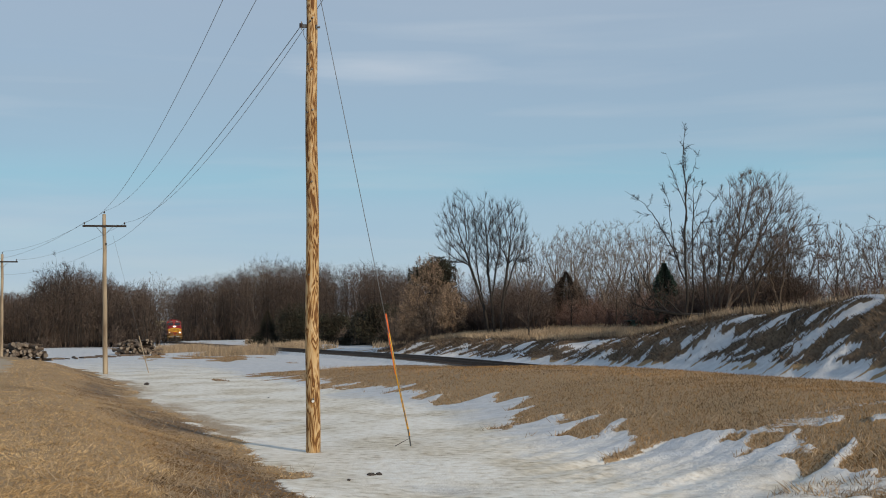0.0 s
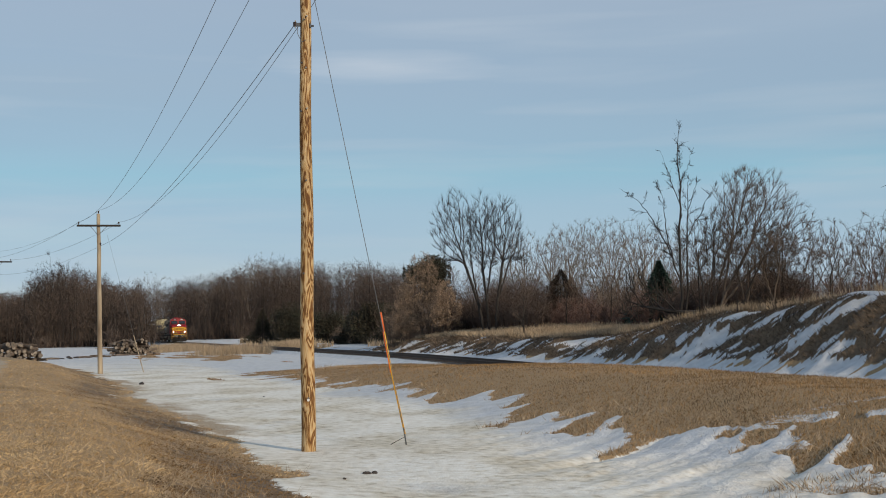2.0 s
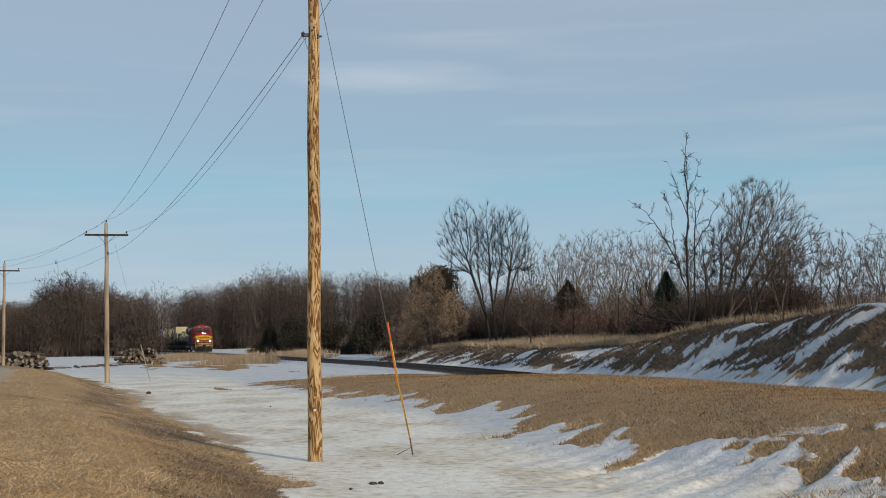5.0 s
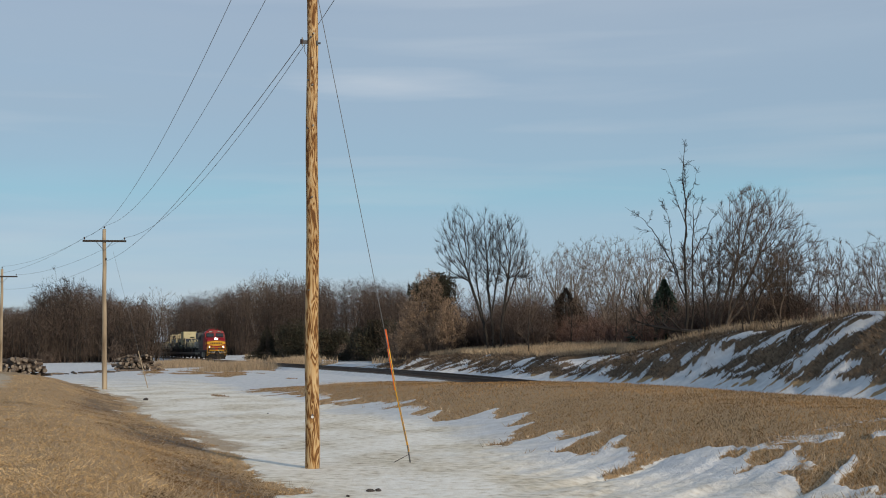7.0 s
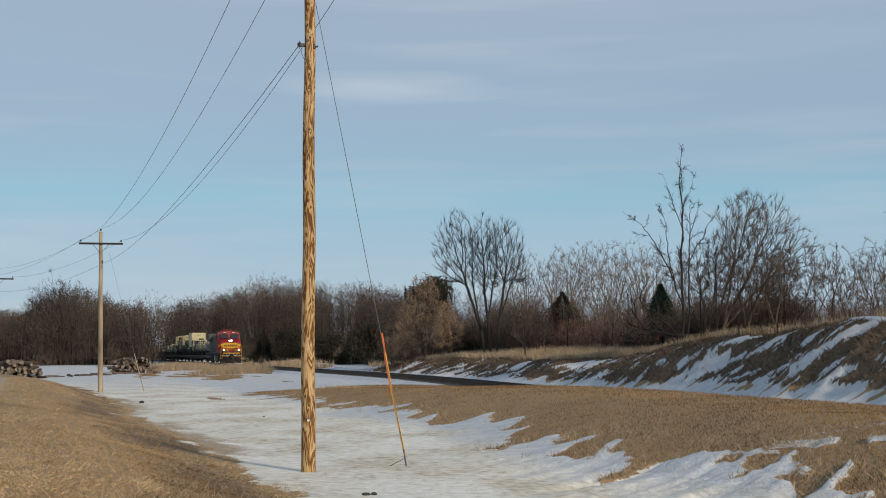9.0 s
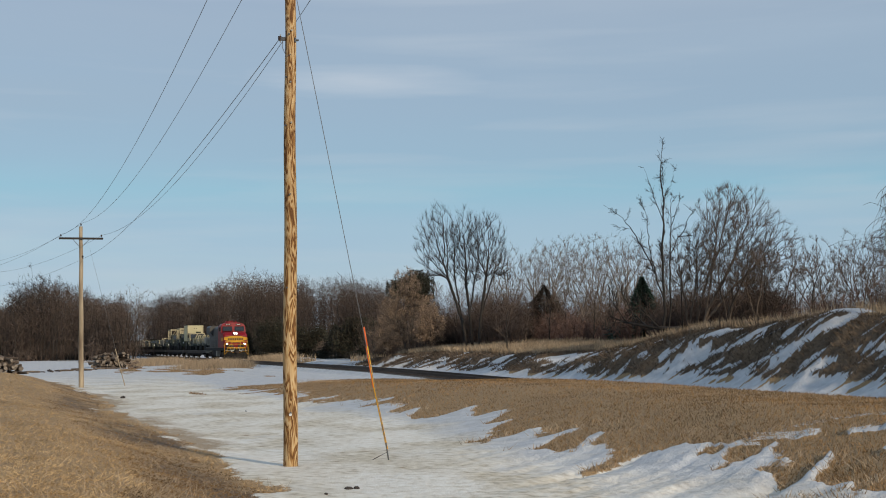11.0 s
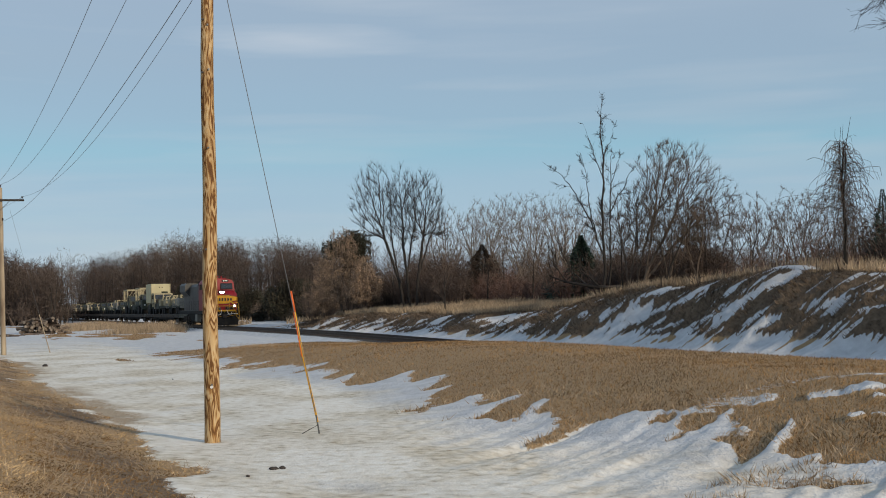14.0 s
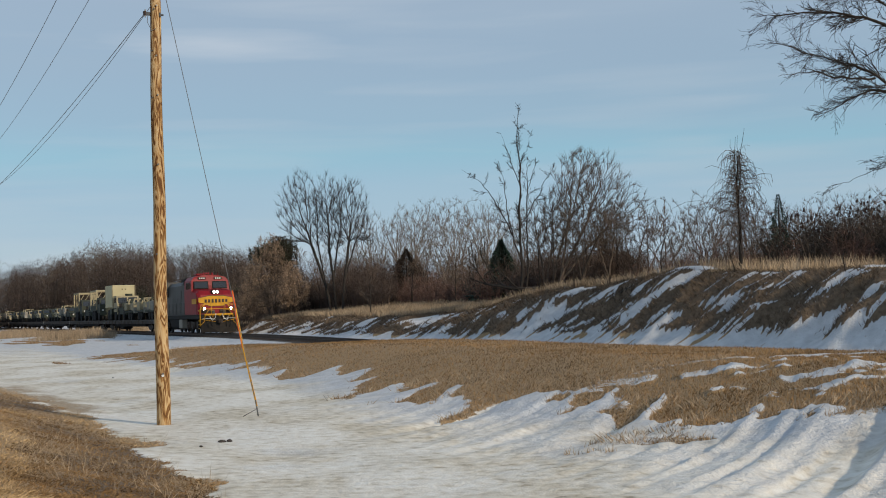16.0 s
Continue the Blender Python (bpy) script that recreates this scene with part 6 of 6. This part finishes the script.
def brush(name, label, spots, mat, seed, stems=16, twigs=9, width=0.022, category="brush"):
    """Thicket of many-stemmed shrubs; spots are x, y, height, radius."""
    rng = np.random.default_rng(seed)
    spots = np.array(spots)
    z = land(spots[:, 0], spots[:, 1])[0]
    base = np.repeat(np.column_stack([spots[:, :2], z]), stems, 0)
    tall, rad = np.repeat(spots[:, 2], stems), np.repeat(spots[:, 3], stems)
    n = len(base)
    base[:, :2] += rng.normal(size=(n, 2)) * rad[:, None] * 0.35
    tip = base + np.column_stack([rng.normal(size=(n, 2)) * rad[:, None] * 0.6, tall * rng.uniform(0.55, 1.05, n)])
    k = rng.uniform(0.25, 0.95, (n, twigs, 1))
    q = base[:, None] + (tip - base)[:, None] * k
    d = unit(rng.normal(size=(n, twigs, 3)) * [1, 1, 0.5] + [0, 0, 0.75])
    e = q + d * (tall[:, None, None] * 0.32 * rng.uniform(0.5, 1.2, (n, twigs, 1)))
    p0 = np.concatenate([base, q.reshape(-1, 3)])
    p1 = np.concatenate([tip, e.reshape(-1, 3)])
    w = np.concatenate([np.full(n, width * 2.0), np.full(n * twigs, width)]) * rng.uniform(0.7, 1.3, n * (twigs + 1))
    ob = new(name, sliver_mesh(name, p0, p1, w, mat, rng))
    return tagged(ob, label, category, kind="stuff")


def build_brush():
    rng = np.random.default_rng(120)
    # reddish thicket behind the low bank
    spots = []
    for _ in range(760):
        px = rng.uniform(830, 1330)
        if 1155 < px < 1205 and _ % 4:
            continue
        spots.append((*beside((px - 784) / 2185, rng.uniform(15, 36)), rng.uniform(1.4, 2.6) * (1 + 0.3 * math.sin(px * 0.05)), 0.9))
    brush("thicket", "dense reddish brown thicket of bare shrubs", spots, twig_red, 121, 12, 8, 0.03)
    spots = []
    for _ in range(1000):
        px = rng.uniform(690, 1390)
        spots.append((*beside((px - 784) / 2185, rng.uniform(21, 46) if px > 850 else rng.uniform(13, 42)), rng.uniform(2.5, 5.4) * (1.0 if px < 850 else 0.72), 1.3))
    brush("tall_brush", "tall grey brown bare brush", spots, twig_brown, 122, 12, 12, 0.026)
    spots = []
    for _ in range(520):
        px, u = (rng.uniform(795, 965), rng.uniform(12.5, 24)) if _ % 5 < 3 else (rng.uniform(1205, 1420), rng.uniform(15, 26))
        spots.append((*beside((px - 784) / 2185, u), rng.uniform(2.2, 4.6) if px < 1000 else rng.uniform(1.8, 3.6), 1.1))
    brush("understorey", "dense dark brown understorey of bare shrubs", spots, twig_dusk, 128, 14, 14, 0.022)
    # brush along the top of the high bank
    spots = []
    for _ in range(700):
        s, u = rng.uniform(-66, 5), rng.uniform(13, 34)
        spots.append((*xy(u, s), rng.uniform(0.8, 2.0) * (0.7 + 0.02 * u), 0.7))
    brush("bank_brush", "reddish brown bare brush on the bank", spots, twig_red, 123, 11, 8, 0.022)
    spots = []
    for _ in range(620):
        s, u = rng.uniform(-66, 5), rng.uniform(20, 50)
        spots.append((*xy(u, s), rng.uniform(1.8, 3.9), 1.1))
    brush("tall_bank_brush", "tall grey brown bare brush behind the bank", spots, twig_brown, 124, 12, 9, 0.028)
    spots = []
    for _ in range(950):
        s, u = rng.uniform(-60, 5), rng.uniform(15, 38)
        spots.append((*xy(u, s), rng.uniform(1.4, 2.8) + 0.07 * (u - 16), 1.0))
    brush("dark_brush", "dark tangled brush", spots, twig_dark, 125, 14, 9, 0.026)
    # low scrub along the wood's foot, both sides of the line far off
    spots = []
    for _ in range(330):
        px = rng.uniform(560, 830)
        spots.append((*beside((px - 784) / 2185, rng.uniform(15, 30)), rng.uniform(1.2, 2.8), 1.0))
    brush("scrub", "grey brown scrub beside the snowfield", spots, twig_brown, 126, 10, 8, 0.035)
    # a few bare saplings standing in the grass of the crest
    spots = [(*xy(rng.uniform(7.5, 12), rng.uniform(-62, -5)), rng.uniform(0.6, 1.3), 0.25) for _ in range(40)]
    brush("saplings", "small bare saplings on the crest of the bank", spots, twig_dark, 127, 2, 7, 0.022)
    # broken branches lying at the dead tree's foot
    g = thing("fallen_branch", on_land(*beside(0.186, 8.6), 0.3), "fallen dead branch lying on the bank", "branch")
    arr = grow(np.random.default_rng(131), 4.2, (0, 0), 0.7, 4, (4, 5), 0.5, -0.1, 0.14, 0.2)
    arr[:, [0, 2]] = arr[:, [2, 0]] * [-1, 1]
    arr[:, [3, 5]] = arr[:, [5, 3]] * [-1, 1]
    arr[:, 0] += 1.8
    arr[:, 3] += 1.8
    arr[:, 2] = np.abs(arr[:, 2]) * 2.2 + 0.6
    arr[:, 5] = np.abs(arr[:, 5]) * 2.2 + 0.6
    tree_parts(g, arr, bark, bark, 0.02)


def build_sumac():
    """Upright shrubs with dark seed heads."""
    rng = np.random.default_rng(140)
    p0, p1, r, heads = [], [], [], []
    for _ in range(300):
        u, s = rng.uniform(16, 32), rng.uniform(-58, -2)
        x, y = xy(u, s)
        z = height(x, y)
        h = rng.uniform(1.8, 3.3)
        for k in range(5):
            a = rng.random() * 6.28
            q = np.array([x, y, z])
            e = q + [0.25 * math.cos(a), 0.25 * math.sin(a), h * 0.55]
            f = e + [0.35 * math.cos(a) + rng.normal() * 0.1, 0.35 * math.sin(a), h * rng.uniform(0.3, 0.5)]
            p0 += [q, e]
            p1 += [e, f]
            r += [0.018, 0.013]
            heads.append(f)
    r = np.array(r)
    tagged(new("sumac_stems", stick_mesh("sumac_stems", p0, p1, r, r * 0.8, twig_dark, 3)), "bare upright shrub stems on the bank", "brush", kind="stuff")
    heads = np.array(heads)
    n = len(heads)
    up = heads + np.column_stack([rng.normal(size=(n, 2)) * 0.03, rng.uniform(0.1, 0.2, n)])
    tagged(new("sumac_heads", stick_mesh("sumac_heads", heads, up, np.full(n, 0.065), np.full(n, 0.025), seed_head, 5)), "dark upright seed heads", "brush", kind="stuff")


def build_woods():
    """The far wood, row behind row of bare trees."""
    rng = np.random.default_rng(150)
    prof_x = [-300, 0, 60, 90, 130, 170, 200, 240, 300, 350, 390, 440, 480, 560, 610, 650, 700, 740, 800, 1600]
    prof_y = [75, 68, 82, 112, 122, 112, 96, 84, 84, 92, 96, 118, 122, 116, 112, 118, 104, 98, 90, 90]
    rows = []
    for k in range(840):
        px = rng.uniform(-330, 800) if k < 650 else rng.uniform(800, 1700)
        if px < 282:
            y = rng.uniform(228, 300)
            if (px - 784) / 2185 * y > 25.5 - 0.312 * y - 5.5:
                continue
        else:
            y = rng.uniform(318, 420)
        x = (px - 784) / 2185 * y
        if abs(us(x, y)[0]) < 6:
            continue
        top = np.interp(px, prof_x, prof_y) * rng.uniform(0.92, 1.12) / 2185 * y + 2.6
        rows.append((x, y, top, rng.uniform(2.6, 4.2) * y / 300))
    rows = np.array(rows)
    z = land(rows[:, 0], rows[:, 1])[0]
    nt_, nk = len(rows), 840
    # trunks and main limbs
    nl = 7
    foot = np.repeat(np.column_stack([rows[:, :2], z]), nl, 0)
    foot[:, :2] += rng.normal(size=(len(foot), 2)) * 0.8
    tall, rad = np.repeat(rows[:, 2], nl), np.repeat(rows[:, 3], nl)
    tip = foot + np.column_stack([rng.normal(size=(len(foot), 2)) * rad[:, None] * 0.42, tall * rng.uniform(0.6, 0.95, len(foot))])
    w1 = rng.uniform(0.1, 0.22, len(foot))
    tagged(new("wood_trunks", sliver_mesh("wood_trunks", foot, tip, w1, bark, rng)), "grey trunks of the far bare wood", "wood", kind="stuff")
    # twigs
    i = np.repeat(np.arange(nt_ * nl), nk // nl)
    k = rng.random(len(i)) ** 0.7
    q = foot[i] + (tip - foot)[i] * (0.06 + 0.94 * k)[:, None]
    q[:, :2] += rng.normal(size=(len(i), 2)) * (rad[i] * 0.4 * np.sqrt(np.clip(1.12 - k, 0.05, 1)))[:, None]
    d = unit(rng.normal(size=(len(i), 3)) * [1, 1, 0.6] + [0, 0, 0.85])
    ln = tall[i] * rng.uniform(0.05, 0.13, len(i)) * (1.2 - 0.5 * k)
    tagged(new("wood_twigs", sliver_mesh("wood_twigs", q, q + d * ln[:, None], rng.uniform(0.03, 0.065, len(i)), twig_far, rng)), "brown haze of bare twigs in the far wood", "wood", kind="stuff")
    # brush at the wood's foot
    spots = [(a, b, rng.uniform(2, 5.0), 2.2) for a, b in rows[:, :2] + rng.normal(size=(nt_, 2)) * 3 if abs(us(a, b)[0]) > 8]
    brush("wood_brush", "dark tangled undergrowth of the far wood", spots, twig_far, 151, 26, 10, 0.055)


def build_grass():
    rng = np.random.default_rng(160)

    def patch(name, label, mat, n, region, tall, width, keep, lean=0.5, drift=(0, 0), bent=False):
        x, y = region(n)
        z, snow, dirt, soil, road, ballast = land(x, y)
        ok = keep(x, y, snow, soil, road, ballast)
        x, y, z = x[ok], y[ok], z[ok]
        m = len(x)
        h = rng.uniform(*tall, m) * (0.75 + 0.5 * rng.random(m))
        # blades stand in tufts of one lean
        gx, gy = vnoise(x * 2.3, y * 2.3, 0), vnoise(x * 2.3 + 40, y * 2.3, 1)
        side = np.stack([gx, gy], 1) * lean + rng.normal(size=(m, 2)) * lean * 0.6 + drift
        p0 = np.column_stack([x, y, z - 0.01])
        p1 = p0 + np.column_stack([side * h[:, None], h])
        far = np.maximum(1, y / 30)
        ob = new(name, sliver_mesh(name, p0, p1, width * far * rng.uniform(0.7, 1.3, m), mat, rng, np.column_stack([-side * h[:, None] * 0.12, h * 0.08]) if bent else None))
        tagged(ob, label, "grass", kind="stuff")

    def wedge(y0, y1, k0, k1):
        def f(n):
            y = y0 * (y1 / y0) ** rng.random(n)
            return y * rng.uniform(k0, k1, n), y
        return f

    def strip(u0, u1, s0, s1):
        def f(n):
            return xy(rng.uniform(u0, u1, n), rng.uniform(s0, s1, n))
        return f

    patch("roadside_grass", "matted golden brown grass on the road's shoulder", stubble_l, 215000, wedge(8.5, 75, -0.48, 0.04), (0.014, 0.04), 0.012, lambda x, y, sn, so, ro, ba: (us(x, y)[0] < -19) & (sn < 0.5) & (ro < 0.5) & (so < 0.34), 1.6, bent=True)
    patch("wet_matted_grass", "dark brown matted grass on the ditch side", wet_grass, 170000, wedge(8.5, 75, -0.48, 0.04), (0.014, 0.04), 0.012, lambda x, y, sn, so, ro, ba: (us(x, y)[0] < -19) & (sn < 0.5) & (ro < 0.5) & (so > 0.3), 1.6, bent=True)
    patch("roadside_stalks", "pale dry stalks on the road's shoulder", straw, 5000, wedge(12, 60, -0.48, 0.04), (0.08, 0.26), 0.006, lambda x, y, sn, so, ro, ba: (us(x, y)[0] < -19) & (sn < 0.5) & (ro < 0.5), 0.7)
    patch("mown_grass", "short brown mown grass beside the line", stubble, 290000, wedge(11, 95, -0.22, 0.6), (0.035, 0.075), 0.013, lambda x, y, sn, so, ro, ba: (us(x, y)[0] > np.where(x > 2, -20.5, -18.5)) & (us(x, y)[0] < -2.4) & (sn < 0.5) & (ro < 0.4), 0.6)
    patch("far_stubble", "dull brown grass in strips far along the ditch", stubble, 40000, wedge(90, 210, -0.3, 0.0), (0.05, 0.12), 0.008, lambda x, y, sn, so, ro, ba: (us(x, y)[0] > -22) & (us(x, y)[0] < -2.2) & (sn < 0.5), 0.6)
    patch("edge_tufts", "pale tufts at the snow's edge", straw, 90000, wedge(15, 85, -0.1, 0.6), (0.06, 0.16), 0.011, lambda x, y, sn, so, ro, ba: (us(x, y)[0] > -16.5) & (us(x, y)[0] < -8) & (sn < 0.66) & (sn > 0.06), 0.9)
    patch("slope_grass", "dead grey brown grass lying down the bank", soil_grass, 150000, strip(3.4, 11, -125, 0), (0.06, 0.19), 0.018, lambda x, y, sn, so, ro, ba: (sn < 0.4) & (so > 0.4), 0.8, (-0.35, -0.1))
    patch("crest_grass", "tall straw-coloured grass along the crest", straw, 60000, strip(7.5, 19, -122, 5), (0.2, 0.6), 0.016, lambda x, y, sn, so, ro, ba: (sn < 0.75) & (so < 0.6) & (vnoise(x * 0.35, y * 0.35, 2) > -0.1), 0.35)
    patch("meadow_grass", "pale dry meadow grass above the low bank", straw, 60000, strip(8.0, 15, -120, -62), (0.18, 0.5), 0.014, lambda x, y, sn, so, ro, ba: so < 0.7, 0.5)
    patch("far_straw", "pale tall grass beyond the line", straw, 14000, wedge(140, 240, -0.16, 0.02), (0.4, 0.95), 0.02, lambda x, y, sn, so, ro, ba: (us(x, y)[0] > 3.5) & (us(x, y)[0] < 16) & (vnoise(x * 0.2, y * 0.06, 1) > 0.25), 0.3)
    for px, py, w, d, n in ((318, 158, 3.6, 7, 14000), (425, 128, 3.2, 5, 12000), (500, 160, 3.4, 9, 12000)):
        cx = (px - 784) / 2185 * py
        patch("straw_clump", "clump of tall pale straw by the line", straw, n, lambda m, cx=cx, py=py, w=w, d=d: (cx + rng.normal(size=m) * w * 0.5, py + rng.normal(size=m) * d * 0.5), (0.4, 1.0), 0.007, lambda x, y, sn, so, ro, ba: np.abs(us(x, y)[0]) > 2.4, 0.45)


build_trees()
build_big_tree()
build_evergreens()
build_vine_tree()
build_brush()
build_sumac()
build_woods()
build_grass()

# ---------------------------------------------------------------- wood piles


def build_woodpile(at, wide, deep, tall, n, seed, label, turn, r=(0.1, 0.24)):
    rng = random.Random(seed)
    x, y = at
    pile = thing("woodpile", pose(x, y, height(x, y), 0, 0, turn), label, "woodpile")
    done = 0
    layer = 0
    while done < n:
        z = 0.13 + layer * 0.27
        if z > tall:
            break
        half = wide / 2 * (1 - 0.55 * (z / tall) ** 1.5)
        a = -half
        while a < half and done < n:
            rad = rng.uniform(*r)
            ln = deep * rng.uniform(0.6, 1.1)
            off = rng.uniform(-0.35, 0.35)
            yaw, dip = rng.gauss(0, 0.55), rng.uniform(-0.25, 0.25)
            d = Vector((math.sin(yaw), math.cos(yaw), dip)) * (ln / 2)
            c = Vector((a + rad, off, z + rng.uniform(-0.05, 0.07)))
            lg = part("log", Geo().tube([c - d, c + Vector((rng.uniform(-0.04, 0.04), 0, 0.03)), c + d], [rad, rad * 0.95, rad * 0.88], 9), log_bark, pile, smooth=False)
            q = d.normalized()
            part("cut_end", Geo().rod(c - d - q * 0.012, c - d + q * 0.01, rad * 0.9, n=9), log_end, lg)
            a += rad * 2 * rng.uniform(0.95, 1.3)
            done += 1
        layer += 1


build_woodpile((-38.3, 112), 4.2, 2.2, 1.5, 85, 201, "stacked split logs with pale cut ends on the snow", 20)
build_woodpile((-36.0, 145), 4.6, 2.6, 1.55, 80, 202, "dark heap of weathered logs beside the line", 25, (0.08, 0.2))


def build_debris():
    """Loose wood strewn between the piles, and odd stones on the ice."""
    rng = random.Random(211)
    for k in range(34):
        f = rng.random()
        x, y = -37.5 + 5.5 * f + rng.uniform(-0.6, 0.6), 114 + 26 * f + rng.uniform(-2, 2)
        a = rng.uniform(0, 3.14)
        ln, r = rng.uniform(0.6, 1.8), rng.uniform(0.05, 0.12)
        b = thing("fallen_log", pose(x, y, height(x, y) + r * 0.8, 0, 0, math.degrees(a)), "loose weathered log lying on the snow", "log", "loose logs")
        part("log", Geo().tube([(-ln / 2, 0, 0), (0, rng.uniform(-0.08, 0.08), 0.03), (ln / 2, 0, 0)], [r, r, r * 0.8], 8), log_bark, b)
    for x, y, r, n in ((-1.12, 20.0, 0.055, 6), (-13.4, 56.0, 0.16, 1), (-1.45, 18.9, 0.04, 1), (-6.2, 44.0, 0.06, 1)):
        for j in range(n):
            xx, yy = x + rng.uniform(-0.14, 0.14) * (n > 1), y + rng.uniform(-0.06, 0.06)
            g = Geo()
            rr = r * rng.uniform(0.5, 1.0)
            pts = [Vector((math.cos(a) * math.cos(e), math.sin(a) * math.cos(e), math.sin(e) * 0.6)) * rr * rng.uniform(0.75, 1.15) for e in (-0.9, -0.2, 0.5, 1.2) for a in [k * 1.047 for k in range(6)]]
            g.loft([pts[i * 6:(i + 1) * 6] for i in range(4)])
            ob = part("stone", g, stone_mat)
            ob.matrix_basis = pose(xx, yy, height(xx, yy) + rr * 0.3)
            tagged(ob, "dark clod lying on dirty ice", "stone", "clods on the ice")


build_debris()

motions()
